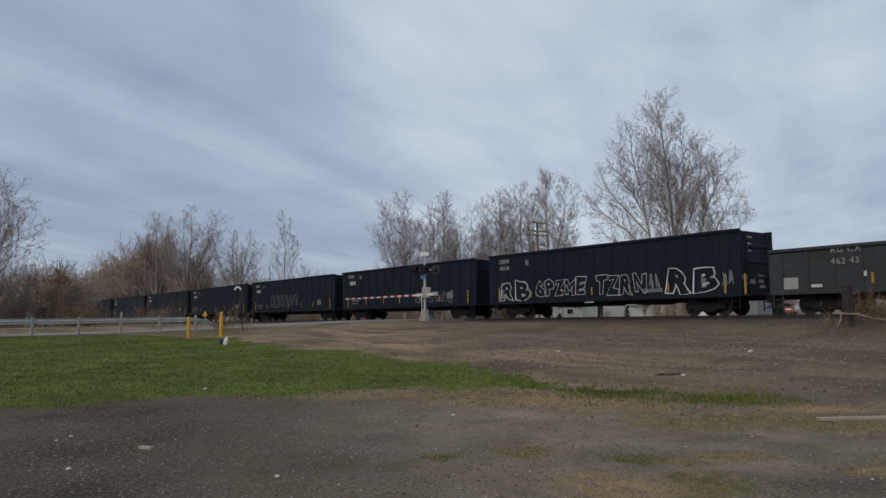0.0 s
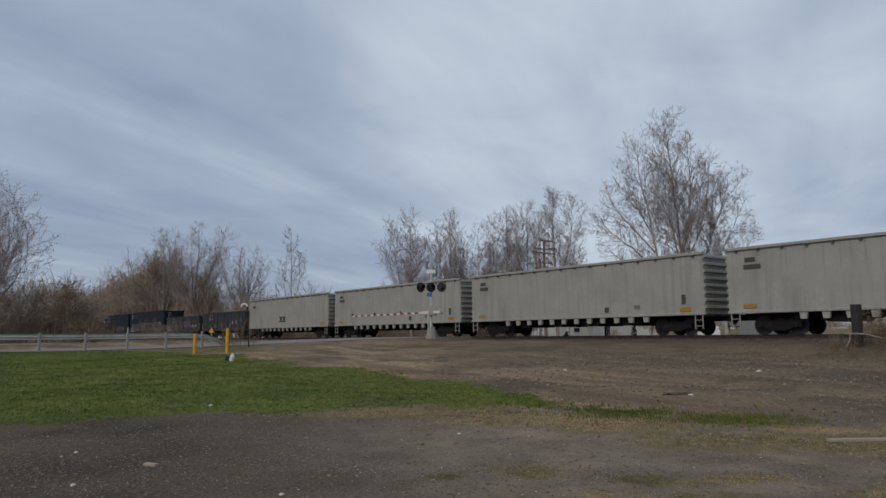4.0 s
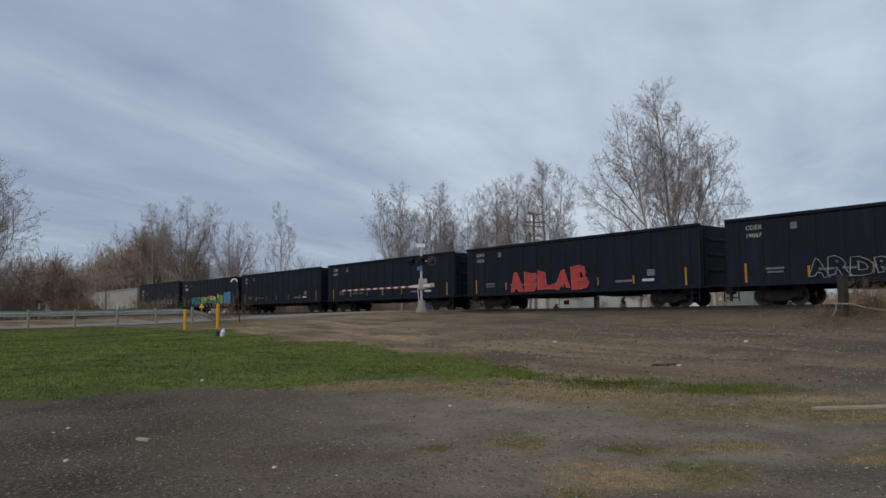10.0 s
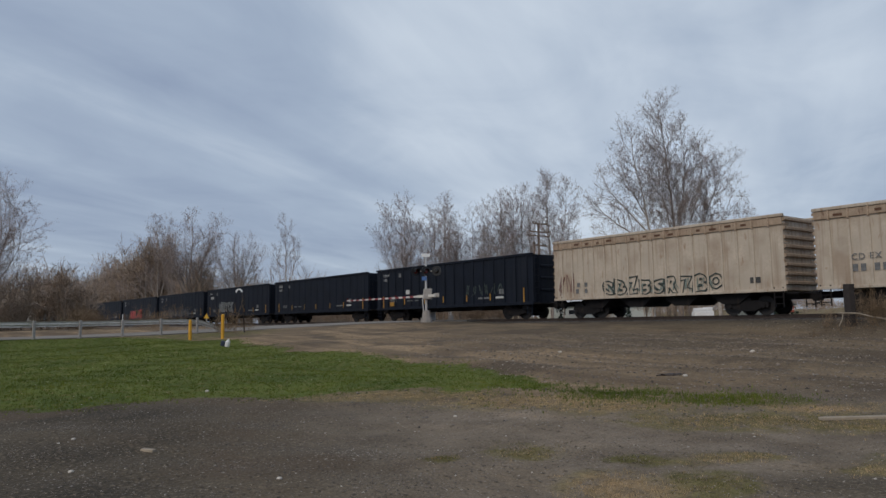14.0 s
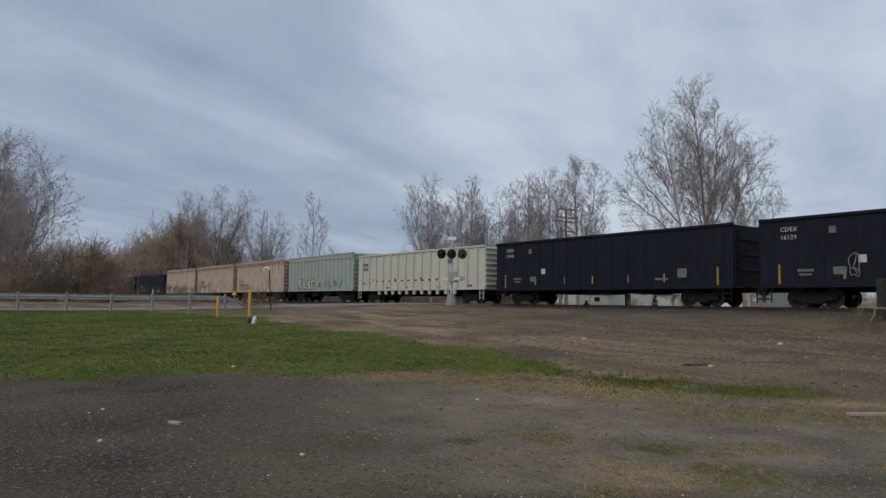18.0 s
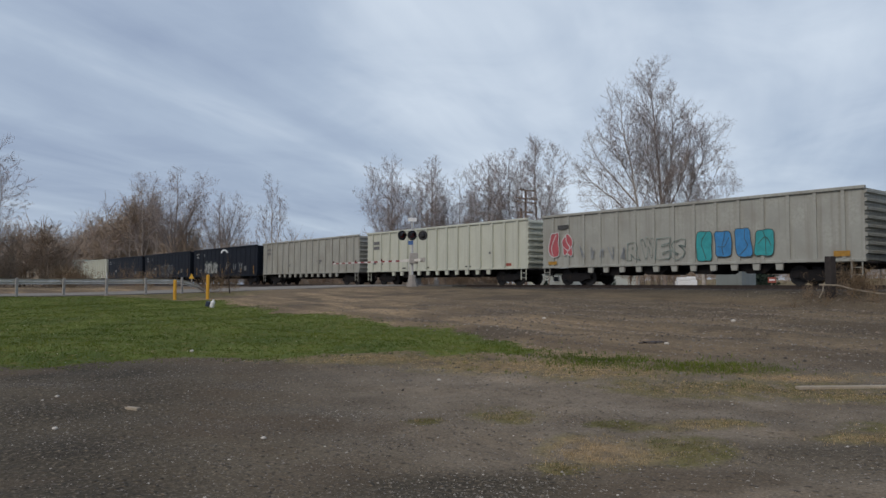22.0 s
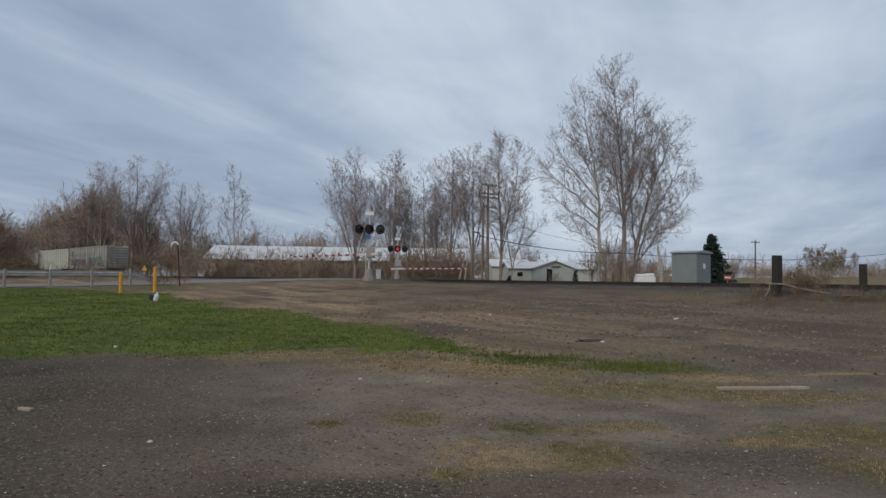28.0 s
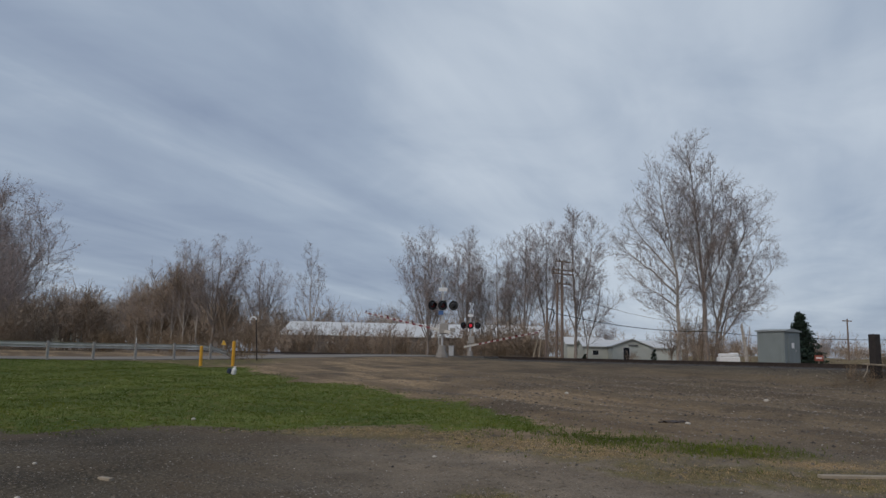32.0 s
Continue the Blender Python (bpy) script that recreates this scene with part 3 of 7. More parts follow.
def build_track():
    def at(s, q, z):
        v = ACROSS * q + ALONG * s
        return (v.x, v.y, z)
    bed = bmesh.new()
    lo, hi = -160, 1500
    prof = [(-3.3, 1.30), (-2.0, 1.44), (2.0, 1.44), (3.3, 1.30)]
    for (qa, za), (qb, zb) in zip(prof, prof[1:]):
        for sa, sb in ((lo, 0), (0, 60), (60, 200), (200, hi)):
            bed.faces.new([bed.verts.new(at(sa, TRACK + qa, za)), bed.verts.new(at(sb, TRACK + qa, za)), bed.verts.new(at(sb, TRACK + qb, zb)), bed.verts.new(at(sa, TRACK + qb, zb))])
    solid("ballast_bed", bed, BALLAST, "dark stone ballast bed under the rails", "ballast", kind="structure")
    track = thing("railroad_track", "straight single railroad track with rusty rails", "track", kind="structure")
    for side in (-0.753, 0.753):
        bm = bmesh.new()
        for q0, q1, z0, z1 in ((-0.07, 0.07, 1.47, 1.49), (-0.01, 0.01, 1.49, 1.61), (-0.036, 0.036, 1.61, 1.65)):
            a = [bm.verts.new(at(s, TRACK + side + q, z)) for s in (lo, hi) for q, z in ((q0, z0), (q1, z0), (q1, z1), (q0, z1))]
            for k in range(4):
                j = (k + 1) % 4
                bm.faces.new((a[k], a[j], a[j + 4], a[k + 4]))
            bm.faces.new(a[:4]), bm.faces.new(a[4:])
        part("rail", bm, RAIL_STEEL, track)
    tie = bmesh.new()
    add_box(tie, -0.115, -1.3, 1.33, 0.115, 1.3, 1.475, 0.012)
    me = mesh_of("tie", tie, TIE)
    s = -4.0
    while s < 130:
        v = ACROSS * TRACK + ALONG * s
        part("tie", me, TIE, track, m=pose(v.x, v.y, 0, 0, 0, 127.3 + random.uniform(-0.6, 0.6)))
        s += 0.54
    # loose stones on the shoulder
    rng_ = np.random.default_rng(5)
    scatter_stones("ballast_stones", [(s, q) for s, q in zip(rng_.uniform(8, 75, 5200), rng_.normal(TRACK - 2.4, 0.9, 5200))], 0.03, 0.075, BALLAST,
                   lambda s, q: (ACROSS.x * q + ALONG.x * s, ACROSS.y * q + ALONG.y * s), lambda q: 1.30 + 0.14 * step(TRACK - 3.3, TRACK - 2.0, q), "loose dark ballast stones along the track")


def scatter_stones(name, spots, small, large, ma, place, height, label, seed=3):
    rr = np.random.default_rng(seed)
    shape = np.array([(1, 0, 0), (0, 1, 0), (-1, 0, 0), (0, -1, 0), (0.2, 0.1, 0.7), (-0.1, -0.2, -0.6)])
    tri = np.array([(0, 1, 4), (1, 2, 4), (2, 3, 4), (3, 0, 4), (1, 0, 5), (2, 1, 5), (3, 2, 5), (0, 3, 5)])
    ab = np.asarray(spots, float)
    n = len(ab)
    x, y = place(ab[:, 0], ab[:, 1])
    z = height(ab[:, 1]) if height else ground_height(x, y)
    r = small + (large - small) * rr.random(n) ** 3
    t = rr.random(n) * 6.28
    c, s_ = np.cos(t)[:, None], np.sin(t)[:, None]
    pts = shape[None] * (1 + rr.uniform(-0.35, 0.35, (n, 6, 3))) * r[:, None, None] * np.stack([np.ones(n), rr.uniform(0.5, 0.95, n), rr.uniform(0.5, 0.9, n)], 1)[:, None]
    v = np.stack([pts[:, :, 0] * c - pts[:, :, 1] * s_ + x[:, None], pts[:, :, 0] * s_ + pts[:, :, 1] * c + y[:, None], pts[:, :, 2] + (z + r * 0.12)[:, None]], 2)
    f = (tri[None] + 6 * np.arange(n)[:, None, None]).reshape(-1, 3)
    me = raw(name, v.reshape(-1, 3).tolist(), f.tolist(), ma)
    return tagged(new(name, me), label, "stones", kind="stuff")


build_track()


def build_road():
    bm = bmesh.new()
    us = [-150, -60, -40, -30, -26, -22, -18, -14, -10, -6, -3.2]
    rows = []
    for side_us in (us, [3.2, 6, 10, 14, 18, 24, 32, 60, 220]):
        prev = None
        for u in side_us:
            z = float(road_height(u))
            ring = []
            for e, dz in ((-ROAD_HALF, -0.03), (0, 0.03), (ROAD_HALF, -0.03)):
                v = ROAD_AT + ROAD_WAY * u + ROAD_SIDE * e
                ring.append(bm.verts.new((v.x, v.y, z + dz)))
            if prev:
                for k in range(2):
                    bm.faces.new((prev[k], prev[k + 1], ring[k + 1], ring[k]))
            prev = ring
    r = bmesh.ops.extrude_face_region(bm, geom=list(bm.faces))
    bmesh.ops.translate(bm, vec=(0, 0, -0.14), verts=[v for v in r["geom"] if isinstance(v, bmesh.types.BMVert)])
    solid("road", bm, ASPHALT, "worn grey asphalt road over the railroad crossing", "road", kind="structure")
    # plank panels between and beside the rails
    crossing = thing("crossing_surface", "dark flat panels between the rails at the crossing", "crossing", kind="structure")
    c = ACROSS * TRACK
    s0 = 45.2
    for q, w in ((-2.3, 1.3), (0, 1.32), (2.3, 1.3)):
        bm = bmesh.new()
        add_box(bm, -5.2, -w / 2, -0.12, 5.2, w / 2, 0.0, 0.01)
        v = ACROSS * (TRACK + q) + ALONG * s0
        part("panel", bm, PLANK_ROAD, crossing, m=pose(v.x, v.y, RAIL_TOP - 0.012, 0, 0, 127.3))


build_road()


# ---- the train ----
WIDE = 1.52   # half a car's width
SIDE_TEXT = Matrix(((-1, 0, 0, 0), (0, 0, 1, 0), (0, 1, 0, 0), (0, 0, 0, 1)))


def tub(bm, length, z0, z1, half, wall=0.10, floor=0.35):
    """An open box with walls."""
    a, h = length / 2, half
    o = [(-a, -h), (a, -h), (a, h), (-a, h)]
    i = [(-a + wall, -h + wall), (a - wall, -h + wall), (a - wall, h - wall), (-a + wall, h - wall)]
    ob, ot = [bm.verts.new((x, y, z0)) for x, y in o], [bm.verts.new((x, y, z1)) for x, y in o]
    it, ib = [bm.verts.new((x, y, z1)) for x, y in i], [bm.verts.new((x, y, z0 + floor)) for x, y in i]
    bm.faces.new(ob[::-1]), bm.faces.new(ib)
    for k in range(4):
        j = (k + 1) % 4
        bm.faces.new((ob[k], ob[j], ot[j], ot[k])), bm.faces.new((ot[k], ot[j], it[j], it[k])), bm.faces.new((it[k], it[j], ib[j], ib[k]))


def make_shared():
    d = {}
    w = bmesh.new()
    for r, y0, y1 in ((0.455, -0.065, 0.065), (0.49, -0.085, -0.06), (0.16, -0.10, 0.10)):
        add_tube(w, (0, y0, 0), (0, y1, 0), r, r, 20)
    d["wheel"] = mesh_of("wheel", w, WHEEL)
    sf = bmesh.new()
    add_prism(sf, [(-1.15, 0.36), (-1.15, 0.62), (-0.55, 0.72), (0.55, 0.72), (1.15, 0.62), (1.15, 0.36), (0.82, 0.36), (0.45, 0.20), (-0.45, 0.20), (-0.82, 0.36)], -0.09, 0.09)
    for x in (-0.89, 0.89):
        add_tube(sf, (x, -0.13, 0.455), (x, 0.13, 0.455), 0.13, 0.13, 10)
    for x in (-0.2, 0.0, 0.2):
        add_tube(sf, (x, 0, 0.24), (x, 0, 0.62), 0.085, 0.085, 8)
    d["sideframe"] = mesh_of("side_frame", sf, IRON)
    bo = bmesh.new()
    add_box(bo, -0.22, -1.05, 0.50, 0.22, 1.05, 0.86, 0.03)
    for x in (-0.89, 0.89):
        add_tube(bo, (x, -1.0, 0.455), (x, 1.0, 0.455), 0.085, 0.085, 8)
    d["bolster"] = mesh_of("bolster", bo, IRON)
    cp = bmesh.new()
    add_box(cp, 0.0, -0.16, 0.72, 0.75, 0.16, 1.02, 0.03)
    add_prism(cp, [(0.70, 0.62), (0.70, 1.12), (0.86, 1.12), (0.98, 1.02), (0.98, 0.72), (0.86, 0.62)], -0.17, 0.14)
    d["coupler"] = mesh_of("coupler", cp, IRON)
    hose = bmesh.new()
    add_path(hose, [(0.2, 0.35, 0.95), (0.5, 0.36, 0.62), (0.8, 0.34, 0.45), (1.0, 0.3, 0.42)], 0.028)
    d["hose"] = mesh_of("brake_hose", hose, BLACK_METAL)
    cs = bmesh.new()
    add_box(cs, -1, -0.18, 0.72, 1, 0.18, 1.06)
    d["centre_sill"] = mesh_of("centre_sill", cs, IRON)
    tk = bmesh.new()
    add_tube(tk, (-0.55, 0.55, 0.83), (0.55, 0.55, 0.83), 0.2, 0.2, 12)
    d["air_tank"] = mesh_of("air_tank", tk, IRON)
    cyl = bmesh.new()
    add_tube(cyl, (-0.3, -0.5, 0.80), (0.3, -0.5, 0.80), 0.15, 0.15, 10)
    add_tube(cyl, (0.3, -0.5, 0.80), (1.5, -0.35, 0.80), 0.025, 0.025, 6)
    d["brake_cylinder"] = mesh_of("brake_cylinder", cyl, IRON)
    rf = bmesh.new()
    add_box(rf, -0.055, -0.008, -0.30, 0.055, 0.006, 0.30)
    d["reflector"] = mesh_of("reflector", rf, REFLECT)
    return d


SHARED = make_shared()


def ladder_mesh(name, ma, height, rungs, wide=0.42):
    bm = bmesh.new()
    for y in (-wide / 2, wide / 2):
        add_box(bm, -0.02, y - 0.025, 0, 0.02, y + 0.025, height)
    for k in range(rungs):
        z = height * (k + 0.5) / rungs
        add_tube(bm, (0, -wide / 2, z), (0, wide / 2, z), 0.022, 0.022, 6)
    return mesh_of(name, bm, ma)


def running_gear(car, body):
    """Two trucks, couplers and brake gear under a car whose body is that long."""
    for sx in (-1, 1):
        tr = part("truck", SHARED["bolster"], IRON, car, m=pose(sx * (body / 2 - 2.35), 0, 0))
        for sy in (-1, 1):
            part("side_frame", SHARED["sideframe"], IRON, tr, m=pose(0, sy * 1.02, 0))
            for x in (-0.89, 0.89):
                part("wheel", SHARED["wheel"], WHEEL, tr, m=pose(x, sy * 0.755, 0.455, 0, 0, 0 if sy < 0 else 180))
        part("coupler", SHARED["coupler"], IRON, car, m=pose(sx * (body / 2 - 0.15), 0, 0, 0, 0, 0 if sx > 0 else 180))
        part("brake_hose", SHARED["hose"], BLACK_METAL, car, m=pose(sx * (body / 2 - 0.15), 0, 0, 0, 0, 0 if sx > 0 else 180))
    cs = part("centre_sill", SHARED["centre_sill"], IRON, car)
    cs.scale = (body / 2 - 0.1, 1, 1)
    part("air_tank", SHARED["air_tank"], IRON, car, m=pose(1.2, 0, 0))
    part("brake_cylinder", SHARED["brake_cylinder"], IRON, car, m=pose(-2.2, 0, 0))


def end_cage(car, body, ma, z0, z1, half, name, ledges=0, steps=None):
    """Ladders, level ribs and a step platform on both ends; ledges: deep level ribs across the whole end."""
    lad = ladder_mesh(name + "_ladder", ma, z1 - z0 - 0.15, 8)
    side_lad = ladder_mesh(name + "_side_ladder", steps or ma, 0.95, 3, 0.45)
    chd = bmesh.new()
    d = 0.11 if ledges else 0.05
    add_prism(chd, [(0, -0.10), (0, 0.10), (d, 0.05), (d, -0.05)], -half + (0.02 if ledges else 0.7), half - (0.02 if ledges else 0.1))
    cm = mesh_of(name + "_end_rib", chd, ma)
    plat = bmesh.new()
    add_box(plat, 0, -half + 0.05, 0.95, 0.5, half - 0.05, 1.03, 0.01)
    plm = mesh_of(name + "_end_platform", plat, IRON)
    grab = bmesh.new()
    add_path(grab, [(0.02, -0.2, 0), (0.1, -0.2, 0), (0.1, 0.2, 0), (0.02, 0.2, 0)], 0.018, 6)
    gm = mesh_of(name + "_grab_iron", grab, ma)
    for sx in (-1, 1):
        e = sx * body / 2
        flip = 0 if sx > 0 else 180
        if ledges:
            for k in range(ledges):
                z = z0 + 0.35 + (z1 - z0 - 0.6) * k / (ledges - 1)
                part("end_rib", cm, ma, car, m=pose(e, 0, z, 0, 0, flip))
                if k < ledges - 1:
                    for y in (-half + 0.25, half - 0.25):
                        part("grab_iron", gm, ma, car, m=pose(e, y, z + 0.2, 0, 0, flip))
        else:
            for y in (-half + 0.3, half - 0.3):
                part("end_ladder", lad, ma, car, m=pose(e + sx * 0.07, y, z0 + 0.05))
            for z in (1.9, 2.7, 3.5):
                if z < z1 - 0.4:
                    part("end_rib", cm, ma, car, m=pose(e, 0, z, 0, 0, flip))
        part("end_platform", plm, IRON, car, m=pose(e, 0, 0, 0, 0, flip))
        for sy in (-1, 1):
            part("side_ladder", side_lad, ma, car, m=pose(e - sx * 0.35, sy * (half + 0.02), z0 - 0.80, 0, 0, 90))


def marks(car, body, lines, z, size, ma, lead=1.1, x=None):
    """Stencilled lines near the front end of the side that faces the lot."""
    for k, t in enumerate(lines):
        ob = part("stencil", letters(t, size), ma, car, "stencilled marks")
        ob.data.materials.append(ma)
        ob.matrix_basis = Matrix.Translation((body / 2 - lead if x is None else x, WIDE + 0.056, z - k * size * 1.3)) @ SIDE_TEXT


BAR = {}


def bars(car, rows, y=WIDE + 0.03):
    """Small unreadable lettering: bars at x, z of a width and height."""
    for x, z, w, h, ma in rows:
        key = (round(w, 2), round(h, 2), ma.name)
        if key not in BAR:
            bm = bmesh.new()
            add_box(bm, -w / 2, -0.006, -h / 2, w / 2, 0.006, h / 2)
            BAR[key] = mesh_of("data_bar", bm, ma)
        part("data_bar", BAR[key], ma, car, m=pose(x, y, z))


def ribbon(bm, pts, wide, y, closed=False):
    """A flat painted stroke through points in x and z."""
    n = len(pts)
    left, right = [], []
    for i, (x, z) in enumerate(pts):
        xa, za = pts[(i - 1) % n] if closed or i else pts[i]
        xb, zb = pts[(i + 1) % n] if closed or i < n - 1 else pts[i]
        dx, dz = xb - xa, zb - za
        k = wide / 2 / (math.hypot(dx, dz) or 1)
        left.append(bm.verts.new((x - dz * k, y, z + dx * k))), right.append(bm.verts.new((x + dz * k, y, z - dx * k)))
    for i in range(n if closed else n - 1):
        j = (i + 1) % n
        bm.faces.new((left[i], left[j], right[j], right[i]))


def blob(cx, cz, w, h, rr, lump=0.12, n=26, power=3.2):
    a0, a1, p1, p2 = rr.uniform(0.3, 1) * lump, rr.uniform(0.3, 1) * lump, rr.uniform(0, 6.28), rr.uniform(0, 6.28)
    out = []
    for k in range(n):
        t = k * math.tau / n
        c, s = math.cos(t), math.sin(t)
        r = (abs(c) ** power + abs(s) ** power) ** (-1 / power) * (1 + a0 * math.sin(3 * t + p1) + a1 * math.sin(5 * t + p2))
        out.append((cx + w / 2 * c * r, cz + h / 2 * s * r))
    return out


def sprayed_letter(ch, at, line, cut=None):
    """One fat letter stretched to its cell on the car's side: filled, or as an outline of that thickness; cut keeps the part below a height."""
    cx, cz, w, h, lean, y = at
    w *= 0.45 if ch in "I1" else 1.0
    cu = bpy.data.curves.new("sprayed_letter", "FONT")
    cu.body, cu.size, cu.resolution_u = ch, 1.0, 2
    cu.offset = 0.075 if not line else 0.07
    if line:
        cu.fill_mode, cu.bevel_depth, cu.bevel_resolution = "NONE", line / h, 0
    ob = bpy.data.objects.new("sprayed_letter", cu)
    scene.collection.objects.link(ob)
    me = bpy.data.meshes.new_from_object(ob)
    bpy.data.objects.remove(ob)
    co = np.zeros(len(me.vertices) * 3)
    me.vertices.foreach_get("co", co)
    co = co.reshape(-1, 3)
    lo, hi = co.min(0), co.max(0)
    u, v = (co[:, 0] - lo[0]) / (hi[0] - lo[0]) - 0.5, (co[:, 1] - lo[1]) / (hi[1] - lo[1]) - 0.5
    turn = 5.0 * cx + ord(ch)
    u, v = u * (1.06 - 0.22 * v * math.sin(turn)) + 0.05 * np.sin(6.5 * v + turn), v + 0.06 * np.sin(6.0 * u + 2.0 * turn)
    z = cz + v * h
    out = np.stack([cx - u * w + lean * (z - cz), y + 0.006 * (line > 0) + 0.0007 * (cut is not None) + co[:, 2] * 0.06, z if cut is None else np.minimum(z, cut)], 1)
    me.vertices.foreach_set("co", out.ravel())
    me.update()
    return me


def graffiti(car, x0, z0, w, h, count, style, line, fill=None, seed=1, y=WIDE + 0.036, fills=None, lower=None, text=""):
    """A row of sprayed shapes or letters; style: block, thin, panel or scrawl. fills: a colour for each; lower: colour of the lower half."""
    rr = random.Random(seed)
    cell = w / count
    j = lambda a: rr.uniform(-a, a)

    def curve(pts, n=6):
        sm = []
        for i in range(len(pts) - 1):
            p0, p1, p2, p3 = pts[max(i - 1, 0)], pts[i], pts[i + 1], pts[min(i + 2, len(pts) - 1)]
            for q in range(n):
                t = q / n
                sm.append(tuple(0.5 * (2 * b + (c - a) * t + (2 * a - 5 * b + 4 * c - d) * t * t + (3 * b - a - 3 * c + d) * t ** 3) for a, b, c, d in zip(p0, p1, p2, p3)))
        return sm + [pts[-1]]
    for k in range(count):
        cx, cz = x0 - cell * (k + 0.5), z0 + h / 2 + j(0.06) * h
        wk, hk = cell * rr.uniform(0.62, 0.84), h * rr.uniform(0.78, 1.04)
        yk = y + 0.0015 * (k % 3)
        out = bmesh.new()
        if style == "scrawl":
            pts = [(cx + j(0.55) * wk, cz + (0.5 if i % 2 else -0.5) * hk * rr.uniform(0.5, 1.0)) for i in range(5)]
            ribbon(out, curve(pts), rr.uniform(0.035, 0.06), yk + 0.004)
            part("painted_stroke", out, SPRAY[line], car)
            continue
        lean = rr.uniform(-0.12, 0.12)
        if text:
            f = fills[k % len(fills)] if fills else fill
            at = (cx, cz, cell * rr.uniform(0.88, 1.04), hk, lean, yk)
            if f:
                part("painted_fill", sprayed_letter(text[k], at, 0.0), SPRAY[f], car).data.materials.append(SPRAY[f])
                if lower:
                    part("painted_fill", sprayed_letter(text[k], at, 0.0, cz - 0.03 * hk), SPRAY[lower], car).data.materials.append(SPRAY[lower])
            ob = part("painted_outline", sprayed_letter(text[k], at, (0.030 if style == "block" else 0.018)), SPRAY[line], car)
            ob.data.materials.append(SPRAY[line])
            tagged(ob, kind="stuff")
            continue
        shape = [(x + lean * (z - cz), z) for x, z in blob(cx, cz, wk * (1.2 if style == "panel" else 1), hk, rr, 0.03 if style == "panel" else 0.11, 28, 9.0 if style == "panel" else rr.uniform(3.0, 6.0))]
        f = fills[k % len(fills)] if fills else fill
        if f:
            bm = bmesh.new()
            bm.faces.new([bm.verts.new((x, yk, z)) for x, z in shape])
            part("painted_fill", bm, SPRAY[f], car)
            if lower:
                lo = bmesh.new()
                lo.faces.new([lo.verts.new((x, yk + 0.0007, min(z, cz - 0.05 * hk + 0.1 * hk * math.sin(x * 5)))) for x, z in shape])
                part("painted_fill", lo, SPRAY[lower], car)
        thick = 0.055 if style == "block" else 0.035
        ribbon(out, shape, thick, yk + 0.006, True)
        a = rr.uniform(-0.3, 0.3)
        ribbon(out, curve([(cx + (a + j(0.2)) * wk, cz + 0.46 * hk), (cx + j(0.3) * wk, cz + 0.15 * hk), (cx + j(0.35) * wk, cz - 0.12 * hk), (cx + j(0.3) * wk, cz - 0.44 * hk)]), thick, yk + 0.006)
        if rr.random() < 0.6:
            ribbon(out, curve([(cx - 0.42 * wk, cz + j(0.3) * hk), (cx + j(0.1) * wk, cz + j(0.3) * hk), (cx + 0.42 * wk, cz + j(0.3) * hk)]), thick, yk + 0.007)
        tagged(part("painted_outline", out, SPRAY[line], car), kind="stuff")


def gondola(label, group, body=19.0, z1=4.34, paint=BLACK, rib_paint=BLACK_RIB, ribs=15, rib_deep=0.035, z0=1.02, reflectors=True):
    """A high-sided open car with upright side seams."""
    car = thing("gondola_car", label, "railcar", group=group)
    bm = bmesh.new()
    tub(bm, body, z0, z1 - 0.1, WIDE)
    part("body", bm, paint, car)
    for sy in (-1, 1):
        bm = bmesh.new()
        add_box(bm, -body / 2 - 0.03, sy * WIDE - 0.09, z1 - 0.16, body / 2 + 0.03, sy * WIDE + 0.09, z1, 0.02)
        part("top_chord", bm, rib_paint, car)
        bm = bmesh.new()
        add_box(bm, -body / 2, sy * WIDE - 0.06, z0 - 0.10, body / 2, sy * WIDE + 0.06, z0 + 0.10, 0.015)
        part("side_sill", bm, rib_paint, car)
    rb = bmesh.new()
    add_box(rb, -0.06, -rib_deep, z0 + 0.1, 0.06, rib_deep, z1 - 0.16, 0.01)
    rm = mesh_of("rib", rb, rib_paint)
    for k in range(ribs):
        x = (k + 0.5) / ribs * body - body / 2
        for sy in (-1, 1):
            part("rib", rm, rib_paint, car, m=pose(x, sy * WIDE, 0))
    bay = bmesh.new()
    add_prism(bay, [(-1.5, 1.0), (-0.5, 0.62), (0.5, 0.62), (1.5, 1.0)], -1.1, 1.1)
    bme = mesh_of("floor_bay", bay, IRON)
    for x in (-3.2, 0.4, 3.6):
        part("floor_bay", bme, IRON, car, m=pose(x, 0, 0.05))
    end_cage(car, body, rib_paint, z0, z1, WIDE, "gondola")
    running_gear(car, body)
    if reflectors:
        for x in (8.5, 5.4, 2.6, 0.2, -2.6, -5.2, -8.6):
            for sy in (-1, 1):
                part("reflector", SHARED["reflector"], REFLECT, car, m=Matrix.Translation((x, sy * (WIDE + 0.02), 1.55)) @ Matrix.Diagonal((1, 1, 1.7 if abs(x) > 8 else 0.8, 1)))
    return car


